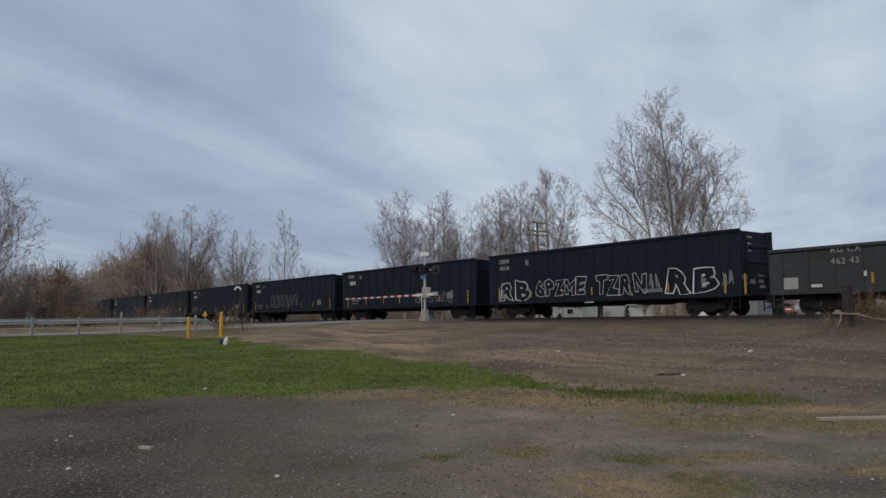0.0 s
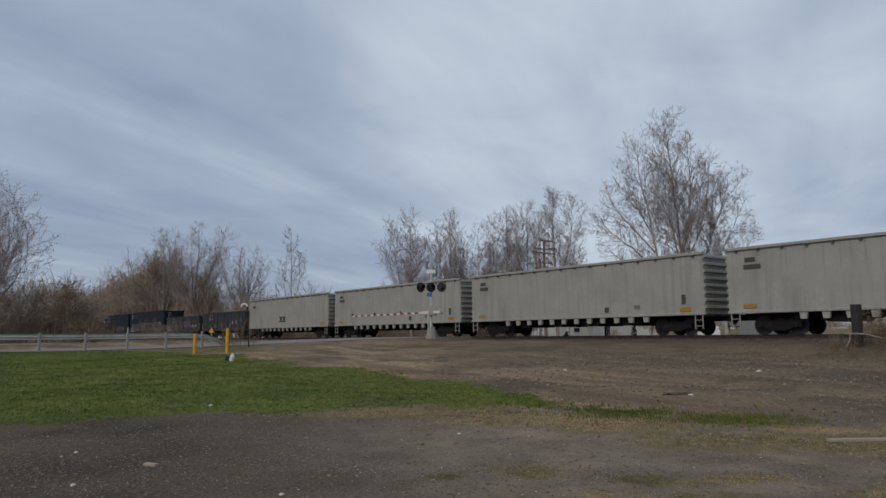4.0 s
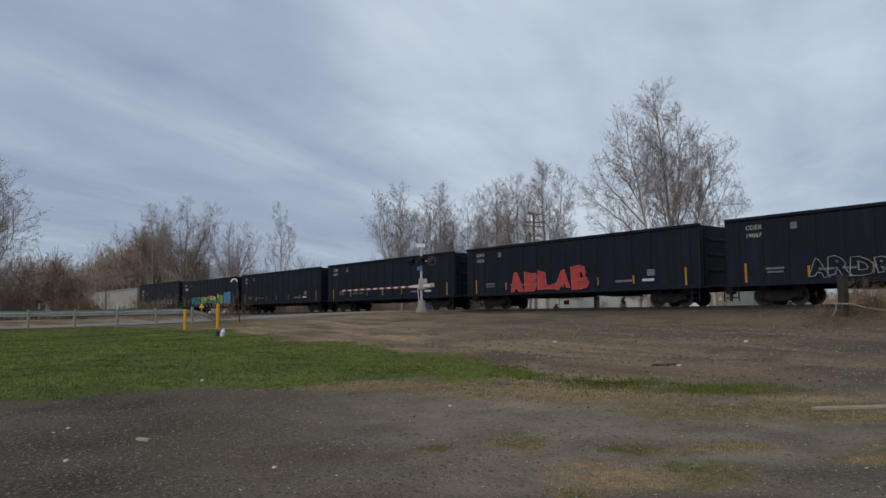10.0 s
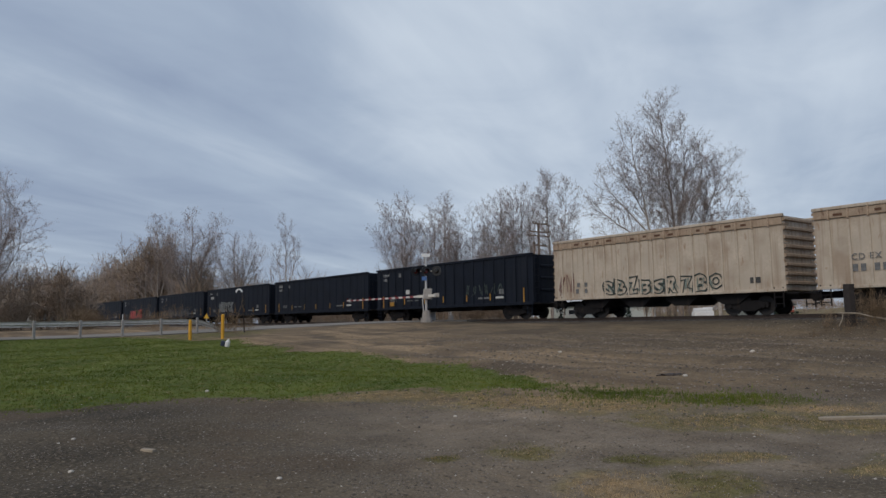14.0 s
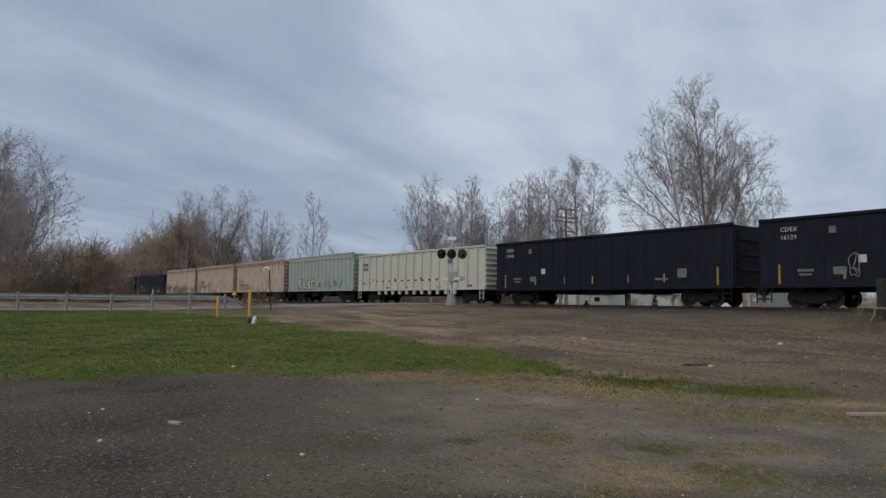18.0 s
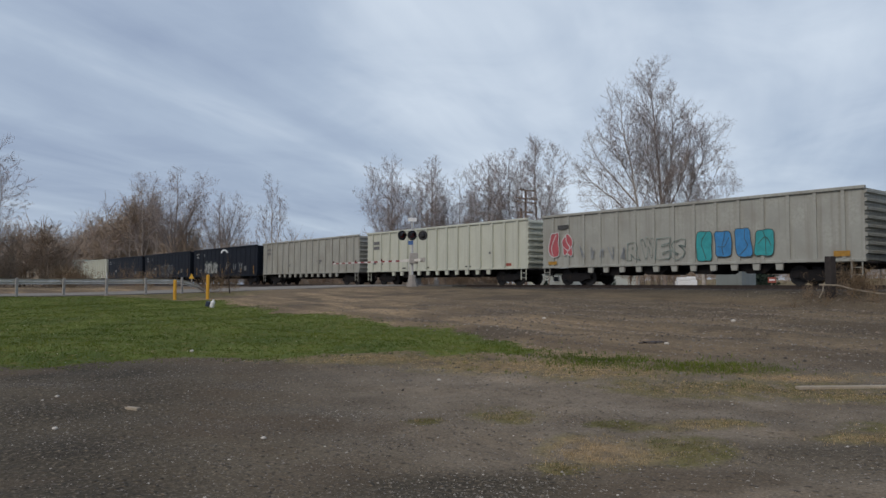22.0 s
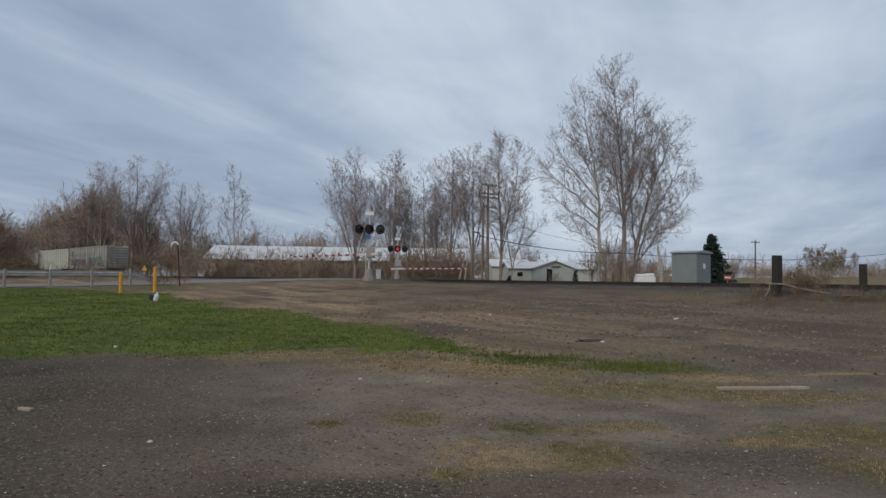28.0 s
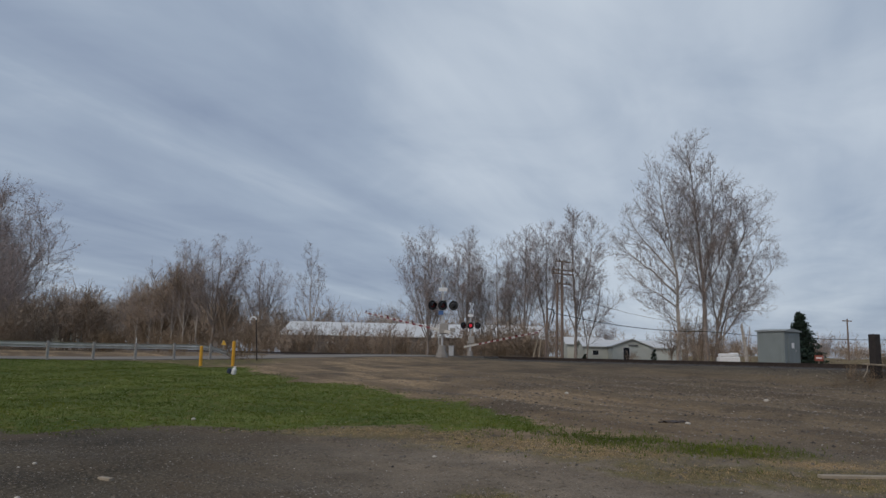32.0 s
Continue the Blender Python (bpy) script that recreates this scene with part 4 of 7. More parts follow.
def hopper(label, group, paint, ribs, deep, body=19.2, z1=4.36, tabs=12, rib_wide=0.13, top_tabs=0, z0=1.10):
    """A long open hopper car: pale sides, stakes, and stake ends hanging under the side sill."""
    car = thing("hopper_car", label, "railcar", group=group)
    bm = bmesh.new()
    tub(bm, body - 0.1, z0, z1 - 0.1, WIDE, floor=0.2)
    part("body", bm, paint, car)
    for sy in (-1, 1):
        bm = bmesh.new()
        add_box(bm, -body / 2, sy * WIDE - 0.10, z1 - 0.15, body / 2, sy * WIDE + 0.10, z1, 0.02)
        part("top_chord", bm, paint, car)
        bm = bmesh.new()
        add_box(bm, -body / 2, sy * WIDE - 0.05, z0 - 0.06, body / 2, sy * WIDE + 0.06, z0 + 0.08, 0.015)
        part("side_sill", bm, paint, car)
    if ribs:
        rb = bmesh.new()
        add_prism(rb, [(-rib_wide / 2, z0 + 0.08), (rib_wide / 2, z0 + 0.08), (rib_wide / 2, z1 - 0.15), (-rib_wide / 2, z1 - 0.15)], 0, deep)
        rm = mesh_of("side_stake", rb, paint)
        for k in range(ribs):
            x = (k + 0.5) / ribs * (body - 0.6) - (body - 0.6) / 2
            for sy in (-1, 1):
                part("side_stake", rm, paint, car, m=pose(x, sy * WIDE, 0, 0, 0, 0 if sy > 0 else 180))
    tb = bmesh.new()
    add_prism(tb, [(-0.20, 1.06), (0.20, 1.06), (0.15, 0.72), (-0.15, 0.72)], -0.06, 0.06)
    tm = mesh_of("stake_end", tb, paint)
    for k in range(tabs):
        x = (k + 0.5) / tabs * (body - 6.6) - (body - 6.6) / 2
        for sy in (-1, 1):
            part("stake_end", tm, paint, car, m=pose(x, sy * (WIDE - 0.06), 0))
    if top_tabs:
        tt = bmesh.new()
        add_box(tt, -0.07, -0.03, -0.05, 0.07, 0.03, 0.05)
        tme = mesh_of("chord_bracket", tt, DARK_INK)
        for k in range(top_tabs):
            x = (k + 0.5) / top_tabs * body - body / 2
            part("chord_bracket", tme, DARK_INK, car, m=pose(x, WIDE + 0.09, z1 - 0.20))
    slope = bmesh.new()
    add_prism(slope, [(-1.2, 1.08), (1.2, 1.08), (0.45, 0.55), (-0.45, 0.55)], -1.2, 1.2)
    sm = mesh_of("hopper_chute", slope, IRON)
    for x in (-4.4, -1.5, 1.5, 4.4):
        part("hopper_chute", sm, IRON, car, m=pose(x, 0, 0.02))
    end_cage(car, body - 0.1, TAN_RUST if paint is TAN else paint, z0, z1, WIDE, "hopper", 8, IRON if paint in (TAN, GREEN) else None)
    running_gear(car, body)
    return car


def build_train():
    """The cars in order, each with the place of its front end behind the first dark car after the grey hoppers."""
    line = []
    B, D, L = 20.5, 16.5, 15.75
    black = "black high-sided steel gondola car"
    # ahead of the camera's view at first: dark cars
    lead = gondola(black, "black gondola cars")
    marks(lead, 19.0, ["CDEX"], 3.75, 0.36, WHITE_INK)
    bars(lead, [*[(8.05 - e * 0.25, 3.28, 0.17, 0.30, WHITE_INK) for e in range(4)], (6.3, 3.75, 0.3, 0.3, GREY_INK), (7.2, 1.7, 1.2, 0.12, GREY_INK), (7.3, 1.45, 0.9, 0.1, GREY_INK), (-6.5, 1.75, 0.7, 0.5, GREY_INK)])
    line.append((-154.5 - 9 * B, lead))
    for k in range(8, 0, -1):
        line.append((-154.5 - k * B, copy_thing(lead, Matrix())))
    graffiti(line[-2][1], 4.5, 1.5, 6.5, 1.2, 6, "thin", "silver", seed=11)
    graffiti(line[-1][1], -2.0, 1.3, 5.0, 0.8, 6, "thin", "silver", seed=12)
    a0 = gondola(black + " with white outline graffiti", "black gondola cars")
    marks(a0, 19.0, ["CDEX", "18170"], 3.72, 0.36, WHITE_INK)
    bars(a0, [(5.7, 3.65, 0.3, 0.35, GREY_INK), (8.2, 1.6, 0.5, 0.6, GREY_INK), (0.4, 0.98, 0.7, 0.25, WHITE_INK), (-7.4, 1.7, 0.3, 0.5, GREY_INK), (-4.2, 1.42, 1.3, 0.2, GREY_INK)])
    graffiti(a0, 8.3, 1.12, 2.9, 1.4, 2, "block", "white", seed=4, text="RB")
    graffiti(a0, 4.95, 1.25, 4.3, 1.15, 5, "thin", "white", seed=5, text="6PZME")
    graffiti(a0, -0.1, 1.25, 3.7, 1.2, 4, "thin", "white", seed=6, text="TZRN")
    graffiti(a0, -3.9, 1.3, 0.9, 1.2, 2, "scrawl", "silver", seed=9)
    graffiti(a0, -5.2, 1.12, 3.1, 1.5, 2, "block", "white", seed=7, text="RB")
    graffiti(a0, -8.4, 1.4, 0.8, 0.9, 2, "scrawl", "silver", seed=10)
    for y, z, w, h in ((0.7, 3.95, 0.55, 0.10), (0.7, 3.55, 0.4, 0.22), (0.7, 3.25, 0.4, 0.08), (1.2, 1.9, 0.5, 0.22), (1.1, 1.6, 0.4, 0.2), (0.5, 1.75, 0.5, 0.35), (-0.3, 1.85, 0.45, 0.4), (-0.4, 1.45, 0.5, 0.15)):
        bm = bmesh.new()
        add_box(bm, -0.006, -w / 2, -h / 2, 0.006, w / 2, h / 2)
        part("end_mark", bm, GREY_PAINT, a0, m=pose(-9.5 - 0.012, y, z))
    line.append((-154.5, a0))
    low = gondola("dull black low-sided gondola car with faded stencils", "low gondola cars", 14.4, 3.10, DULL, DULL, 12, 0.05)
    marks(low, 14.4, ["RG CX", "462 43"], 2.75, 0.40, GREY_PAINT, 2.9)
    bars(low, [(6.2, 1.45, 0.7, 0.55, GREY), (2.9, 1.75, 0.16, 0.22, WHITE_INK), (-4.4, 1.75, 0.42, 0.34, WHITE_INK), (-4.4, 1.75, 0.30, 0.20, DULL), (-5.6, 1.72, 1.1, 0.10, WHITE_INK), (-5.4, 1.5, 0.8, 0.10, GREY_INK), (-5.9, 1.95, 0.5, 0.08, GREY_INK), (5.0, 1.3, 0.5, 0.14, WHITE_INK), (1.8, 1.35, 0.5, 0.12, GREY_INK)])
    graffiti(low, 0.4, 1.25, 0.9, 1.25, 2, "scrawl", "dim_blue", seed=8)
    graffiti(low, -0.9, 1.45, 2.9, 1.05, 3, "thin", "lilac", "purple", seed=18, text="CNA")
    low_b = gondola("dull black low-sided gondola car with faded stencils", "low gondola cars", 14.4, 3.25, DULL, DULL, 12, 0.05)
    marks(low_b, 14.4, ["RG CX", "462 24"], 2.85, 0.42, GREY_PAINT, 2.6)
    bars(low_b, [(4.2, 1.6, 0.4, 0.10, WHITE_INK), (4.2, 1.45, 0.3, 0.08, GREY_INK), (2.2, 1.45, 0.4, 0.10, GREY_INK), (-3.4, 1.9, 0.35, 0.35, GREY_PAINT), (-4.6, 1.9, 0.6, 0.40, GREY_PAINT), (-4.6, 1.9, 0.48, 0.28, DULL), (-5.9, 2.2, 0.8, 0.10, GREY_INK)])
    line.append((-154.5 + B, low)), line.append((-154.5 + B + L, low_b))
    grey = hopper("plain grey open hopper car", "grey hopper cars", GREY, 0, 0, top_tabs=16)
    bars(grey, [(8.3, 3.7, 0.55, 0.22, DARK_INK), (8.2, 3.35, 0.9, 0.22, DARK_INK), (-8.3, 1.9, 0.25, 0.5, DARK_INK), (-8.4, 1.35, 0.7, 0.22, REFLECT), (8.4, 1.4, 0.7, 0.2, REFLECT), (-3, 1.5, 0.3, 0.3, DARK_INK), (-5.2, 1.6, 0.4, 0.2, GREY_INK)])
    marked = hopper("grey open hopper car with a faded square emblem", "grey hopper cars", GREY, 0, 0, top_tabs=16)
    bars(marked, [(0.6, 2.2, 1.7, 0.10, DARK_INK), (0.6, 1.75, 1.7, 0.10, DARK_INK), (0.95, 1.98, 0.5, 0.3, DARK_INK), (0.2, 1.98, 0.4, 0.3, DARK_INK), (8.2, 3.5, 0.9, 0.22, DARK_INK), (-8.4, 1.35, 0.7, 0.22, REFLECT)])
    line.append((-102.5, marked))
    for k in range(4, 0, -1):
        line.append((-k * B, grey if k == 4 else copy_thing(grey, Matrix())))
    dark = []
    for k, (label, num) in enumerate((("dabs of white", "6801"), ("bright teal, yellow and blue graffiti", ""), ("a clean side", "18142"), ("yellow reflectors", "18217"), ("red graffiti", "19259"), ("thin white outlines", "19067"), ("faded pale graffiti", ""), ("plain stencils", "19418"), ("a scuffed lower side", "1634"))):
        c = gondola(black + " with " + label, "black gondola cars", z1=4.64 if k == 0 else 4.34, ribs=15 if k < 8 else 17, rib_deep=0.03 if k < 8 else 0.06)
        marks(c, 19.0, ["GDJX" if k == 0 else "CDEX"] + ([num] if num else []), 3.45 if k == 0 else 3.70, 0.40 if k == 0 else 0.30, WHITE_INK, 1.7 if k == 0 else 1.1)
        bars(c, [(6.0 if k else 5.3, 3.72 if k else 3.2, 0.32, 0.32, GREY_INK), (7.0, 1.75, 0.9, 0.10, GREY_INK), (7.0, 1.58, 0.8, 0.08, GREY_INK), (4.6, 1.6, 0.7, 0.09, GREY_INK), (3.6, 1.6, 0.6, 0.09, GREY_INK), (-4.5, 1.5, 1.2, 0.12, GREY_INK), (-6.4, 1.9, 0.5, 0.35, GREY_INK), (-6.2, 1.5, 0.8, 0.14, WHITE_INK)])
        if not num:
            bars(c, [(8.05 - e * 0.25, 3.28, 0.17, 0.30, WHITE_INK) for e in range(4)])
        dark.append(c)
        line.append((k * B, c))
    for x, s, w in ((6.6, 21, 0.5), (5.9, 29, 0.4), (2.6, 22, 0.9), (1.4, 30, 0.5), (-0.2, 23, 0.8), (-2.0, 24, 0.7), (-3.4, 25, 0.9), (-5.0, 26, 0.6), (-6.6, 27, 0.8), (-8.0, 28, 0.6)):
        graffiti(dark[0], x + 0.4, 1.45 + 0.05 * (s % 4), w, 0.62, 2, "thin", "haze", "haze", seed=s)
        graffiti(dark[0], x + 0.5, 1.55, w, 0.4, 2, "scrawl", "silver", seed=s + 100)
    graffiti(dark[1], 5.7, 1.15, 3.3, 1.1, 3, "block", "dark", seed=31, fills=["teal"], text="WUZ")
    graffiti(dark[1], 2.2, 1.12, 1.0, 1.15, 1, "panel", "dark", "lime", seed=40)
    graffiti(dark[1], 1.1, 1.15, 4.3, 1.15, 4, "block", "dark", seed=32, fills=["yellow"], lower="green", text="BOBB")
    graffiti(dark[1], -3.3, 1.15, 0.95, 1.3, 1, "block", "dark", seed=38, fills=["yellow"], lower="green", text="S")
    graffiti(dark[1], -4.2, 1.12, 1.25, 1.3, 1, "panel", "dark", "lime", seed=39)
    graffiti(dark[1], -5.55, 1.15, 1.0, 1.4, 1, "panel", "mint", "blue", seed=33)
    graffiti(dark[1], -6.65, 1.15, 1.1, 1.45, 1, "panel", "mint", "blue", seed=44)
    graffiti(dark[1], -7.9, 1.2, 0.9, 1.3, 1, "thin", "teal", seed=45, text="A")
    bars(dark[1], [(4.6 - k * 1.15, 0.98, 0.22, 0.24, GREY_INK) for k in range(10)], WIDE + 0.07)
    graffiti(dark[4], 5.1, 1.0, 7.0, 1.5, 5, "block", "rose", "red", seed=34, text="ABLAB")
    graffiti(dark[5], 5.4, 1.2, 9.4, 0.9, 10, "thin", "silver", seed=35, text="ARDRQARDOA")
    graffiti(dark[6], 5.2, 1.4, 4.6, 1.25, 5, "thin", "silver", "haze", seed=36, text="METCK")
    graffiti(dark[8], -2.4, 1.6, 4.2, 1.0, 6, "scrawl", "dark", seed=37)
    bars(dark[8], [(4.9, 2.3, 0.5, 0.35, WHITE_INK), (7.2, 1.4, 0.6, 0.35, REFLECT)])
    at = 9 * B + 0.4
    tan = "tan hopper car with a rusty top edge"
    for k, label in enumerate((tan + " and dark green tags", tan, tan + " and streaked panels", "pale green hopper car with white graffiti")):
        paint = TAN if k < 3 else GREEN
        c = hopper(label, "tan hopper cars" if k < 3 else "", paint, 17, 0.05, 15.1, 4.82, 0, 0.10, 0, 1.15)
        for sy in (-1, 1):
            bm = bmesh.new()
            add_box(bm, -7.5, sy * WIDE - 0.02, 4.29, 7.5, sy * (WIDE + 0.075), 4.64, 0.01)
            part("chord_band", bm, TAN_RUST if k < 3 else GREEN, c, "rust-streaked upper band" if k < 3 else "")
        bk = bmesh.new()
        add_box(bk, -0.045, 0, 4.22, 0.045, 0.10, 4.67, 0.01)
        bkm = mesh_of("band_bracket", bk, paint if k == 3 else TAN_RUST)
        for j in range(17):
            part("band_bracket", bkm, paint, c, m=pose((j + 0.5) / 17 * 14.5 - 7.25, WIDE + 0.02, 0))
        if k < 3:
            bars(c, [((j + 1) / 17 * 14.5 - 7.25, 4.46 + 0.03 * (j * 7 % 3 - 1), 0.22 + 0.06 * (j * 5 % 4), 0.11, RUST) for j in range(16) if (j * 11 + k) % 5], WIDE + 0.082)
        for x in (5.0, 2.5, 0.0, -2.5, -5.0):
            bm = bmesh.new()
            add_box(bm, x - 0.3, -0.5, 4.70, x + 0.3, 0.5, 4.88, 0.03)
            part("hatch", bm, paint, c)
        if k == 0:
            graffiti(c, 3.6, 1.2, 7.9, 1.05, 9, "block", "dark", seed=41, text="SBZBSRZBO")
            graffiti(c, 3.4, 1.25, 7.4, 0.8, 10, "scrawl", "mint", seed=45)
            bars(c, [(5.5, 2.0, 0.22, 0.26, GREY_INK), (4.9, 2.0, 0.22, 0.26, GREY_INK), (5.6, 1.62, 0.22, 0.26, GREY_INK), (4.9, 1.62, 0.22, 0.26, GREY_INK), (-6.0, 1.7, 0.55, 0.28, DARK_INK)])
            graffiti(c, 7.2, 1.2, 1.4, 1.6, 2, "scrawl", "maroon", seed=46)
        elif k == 3:
            graffiti(c, 4.7, 1.2, 4.1, 1.3, 4, "block", "dark", "white", seed=42, text="KISM")
            graffiti(c, 0.1, 1.35, 5.6, 0.9, 5, "scrawl", "dark", seed=43)
        else:
            marks(c, 15.1, ["CD EX"], 2.35, 0.40, GREY_INK, 1.6)
            bars(c, [*[(5.8 - e * 0.34, 2.0, 0.22, 0.32, GREY_INK) for e in range(2)], *[(4.9 - e * 0.34, 2.0, 0.22, 0.32, GREY_INK) for e in range(2)], *[(4.0 - e * 0.34, 2.0, 0.22, 0.32, GREY_INK) for e in range(2)]])
        if k == 2:
            graffiti(c, 6.0, 1.25, 5.0, 0.6, 6, "scrawl", "dark", seed=44)
        line.append((at, c))
        at += D
    at -= 0.4
    cream = hopper("cream ribbed open hopper car with small dark stencils", "cream hopper cars", CREAM, 15, 0.13, rib_wide=0.16, tabs=11)
    bars(cream, [(8.2, 3.45, 0.9, 0.25, GREY_INK), (8.2, 3.05, 0.9, 0.25, GREY_INK), (8.4, 1.75, 0.4, 0.14, GREY_INK), (7.4, 1.7, 0.4, 0.12, GREY_INK), (4.2, 1.3, 0.5, 0.10, DARK_INK), (1.2, 1.3, 0.5, 0.10, DARK_INK), (-3.6, 1.3, 0.6, 0.10, DARK_INK), (-7.8, 1.35, 0.5, 0.18, RED_PAINT), (-6.0, 2.2, 0.35, 0.16, GREY_INK)])
    line.append((at, cream))
    at += B
    for k, (label, num) in enumerate((("plain stencils", "19410"), ("white tag lettering", "16129"), ("a pale cloud of graffiti", "1608"))):
        c = gondola(black + " with " + label, "black gondola cars", ribs=15, rib_deep=0.03)
        marks(c, 19.0, ["CDEX", num], 3.65, 0.30, WHITE_INK, 1.1)
        bars(c, [(5.9, 3.6, 0.32, 0.32, GREY_INK), (7.2, 1.75, 0.8, 0.12, GREY_INK), (7.2, 1.55, 0.6, 0.1, GREY_INK), (5.6, 1.7, 0.6, 0.35, GREY_INK), (4.6, 2.2, 0.35, 0.35, WHITE_INK), (-6.4, 1.8, 0.6, 0.5, GREY_INK), (-5.0, 1.5, 0.9, 0.12, GREY_INK)])
        if k == 1:
            graffiti(c, 2.3, 1.25, 5.2, 1.45, 5, "thin", "white", seed=51, text="ANXIO")
            graffiti(c, 5.3, 1.4, 0.7, 1.0, 1, "thin", "silver", seed=52)
        if k == 2:
            graffiti(c, 5.8, 1.25, 4.2, 1.6, 3, "thin", "haze", "haze", seed=58)
            graffiti(c, 5.7, 1.3, 4.2, 1.35, 4, "block", "dark", "pale", seed=53, y=WIDE + 0.046, text="XPUS")
            for x, s in ((-1.0, 54), (-3.0, 55), (-4.6, 56)):
                graffiti(c, x, 1.5, 1.0, 1.1, 2, "scrawl", "silver", seed=s)
        line.append((at, c))
        at += B
    g0 = hopper("weathered grey ribbed hopper car", "grey ribbed hopper cars", OLD, 15, 0.11, rib_wide=0.18, tabs=11)
    bars(g0, [*[(8.4 - e * 0.32, z, 0.2, 0.26, GREY_INK) for e in range(4) for z in (3.6, 3.2)], (-2.6, 2.2, 0.9, 0.18, GREY_INK), (-2.5, 2.0, 0.6, 0.14, GREY_INK), (3.4, 1.9, 0.2, 0.22, GREY_INK)])
    line.append((at, g0))
    line.append((at + B, copy_thing(cream, Matrix())))
    g2 = hopper("weathered grey ribbed hopper car with red and blue graffiti", "grey ribbed hopper cars", OLD, 15, 0.07, rib_wide=0.16, tabs=11)
    yg = WIDE + 0.08
    graffiti(g2, 9.1, 1.7, 2.2, 1.5, 2, "block", "white", "rose", seed=61, y=yg)
    graffiti(g2, 6.6, 1.4, 3.6, 0.9, 5, "scrawl", "silver", seed=62, y=yg)
    graffiti(g2, 3.0, 1.35, 3.8, 1.2, 4, "thin", "mint", seed=66, y=yg, text="RWES")
    graffiti(g2, -1.3, 1.25, 4.3, 1.5, 4, "panel", "dark", seed=63, y=yg, fills=["teal", "blue", "blue", "teal"])
    bars(g2, [(7.8, 3.55, 0.9, 0.25, DARK_INK), (-8.6, 1.4, 0.7, 0.25, REFLECT), (8.7, 1.35, 0.7, 0.2, REFLECT)], yg)
    line.append((at + 2 * B, g2))
    line.append((at + 3 * B, copy_thing(cream, Matrix())))
    g4 = hopper("weathered grey ribbed hopper car with faint green graffiti", "grey ribbed hopper cars", OLD, 15, 0.07, rib_wide=0.16, tabs=11)
    graffiti(g4, 8.0, 1.35, 7.6, 1.3, 8, "block", "silver", seed=64, y=yg, fills=["maroon", "lilac", "faint", "faint", "lilac", "lilac", "maroon", "maroon"], text="RBABHBRB")
    graffiti(g4, -0.3, 1.25, 5.9, 1.45, 6, "block", "dark", "mint", seed=65, y=yg, text="ZTNWZE")
    graffiti(g4, -6.4, 1.3, 1.6, 1.5, 2, "thin", "dark", "mint", seed=70, y=yg, text="HR")
    graffiti(g4, 8.0, 2.75, 12.0, 0.8, 12, "scrawl", "faint", seed=67, y=yg)
    bars(g4, [(7.9, 3.6, 0.9, 0.25, DARK_INK), (7.9, 3.2, 0.9, 0.25, DARK_INK), (-8.6, 1.4, 0.7, 0.25, REFLECT)], yg)
    line.append((at + 4 * B, g4))
    return line


TRAIN = build_train()


def train_run(t):
    """How far the front of the first dark car has come along the track."""
    return 27.9 + 23.83 * (t - 6) - 0.0118 * (t - 6) ** 2


def half_of(car):
    sill = next(o for o in car.children if o.name.split(".")[0] == "side_sill")
    return max(v.co.x for v in sill.data.vertices)


class Wood:
    """Collects tapered tubes and leaf chips as plain arrays."""

    def __init__(self):
        self.v, self.f, self.n = [], [], 0

    def tube(self, pts, radii, sides):
        pts = np.asarray(pts, float)
        d = np.gradient(pts, axis=0)
        d /= np.linalg.norm(d, axis=1)[:, None] + 1e-9
        ref = np.where(np.abs(d[:, 2:3]) > 0.9, [[1.0, 0, 0]], [[0, 0, 1.0]])
        u = np.cross(d, ref)
        u /= np.linalg.norm(u, axis=1)[:, None] + 1e-9
        w = np.cross(d, u)
        t = np.arange(sides) * math.tau / sides
        ring = pts[:, None] + np.asarray(radii)[:, None, None] * (np.cos(t)[None, :, None] * u[:, None] + np.sin(t)[None, :, None] * w[:, None])
        k = len(pts)
        self.v.append(ring.reshape(-1, 3))
        a = np.arange(k - 1)[:, None] * sides + np.arange(sides)[None]
        b = np.arange(k - 1)[:, None] * sides + (np.arange(sides)[None] + 1) % sides
        self.f.append((np.stack([a, b, b + sides, a + sides], -1).reshape(-1, 4) + self.n))
        self.n += k * sides

    def chip(self, at, size, rr):
        d = rr.normal(size=(3, 3)) * size
        p = at + np.stack([d[0], d[1], d[0] + d[1]])
        self.v.append(np.concatenate([[at], p]))
        self.f.append(np.array([[0, 1, 3, 2]]) + self.n)
        self.n += 4

    def sliver(self, a, b, wide):
        """A twig as one thin triangle."""
        o = np.cross(b - a, (0.3, 0.5, 0.8))
        o = o / (np.linalg.norm(o) + 1e-9) * wide
        self.v.append(np.array([a - o, a + o, b]))
        self.f.append(np.array([[0, 1, 2, 2]]) + self.n)
        self.n += 3

    def mesh(self, name, ma):
        return raw(name, np.concatenate(self.v).tolist(), clean(np.concatenate(self.f)), ma)


def clean(faces):
    return [f[:3] if f[2] == f[3] else f for f in faces.tolist()]


# ---- crossing signals ----
ARM_TURN = math.degrees(math.atan2(ALONG.y, ALONG.x))


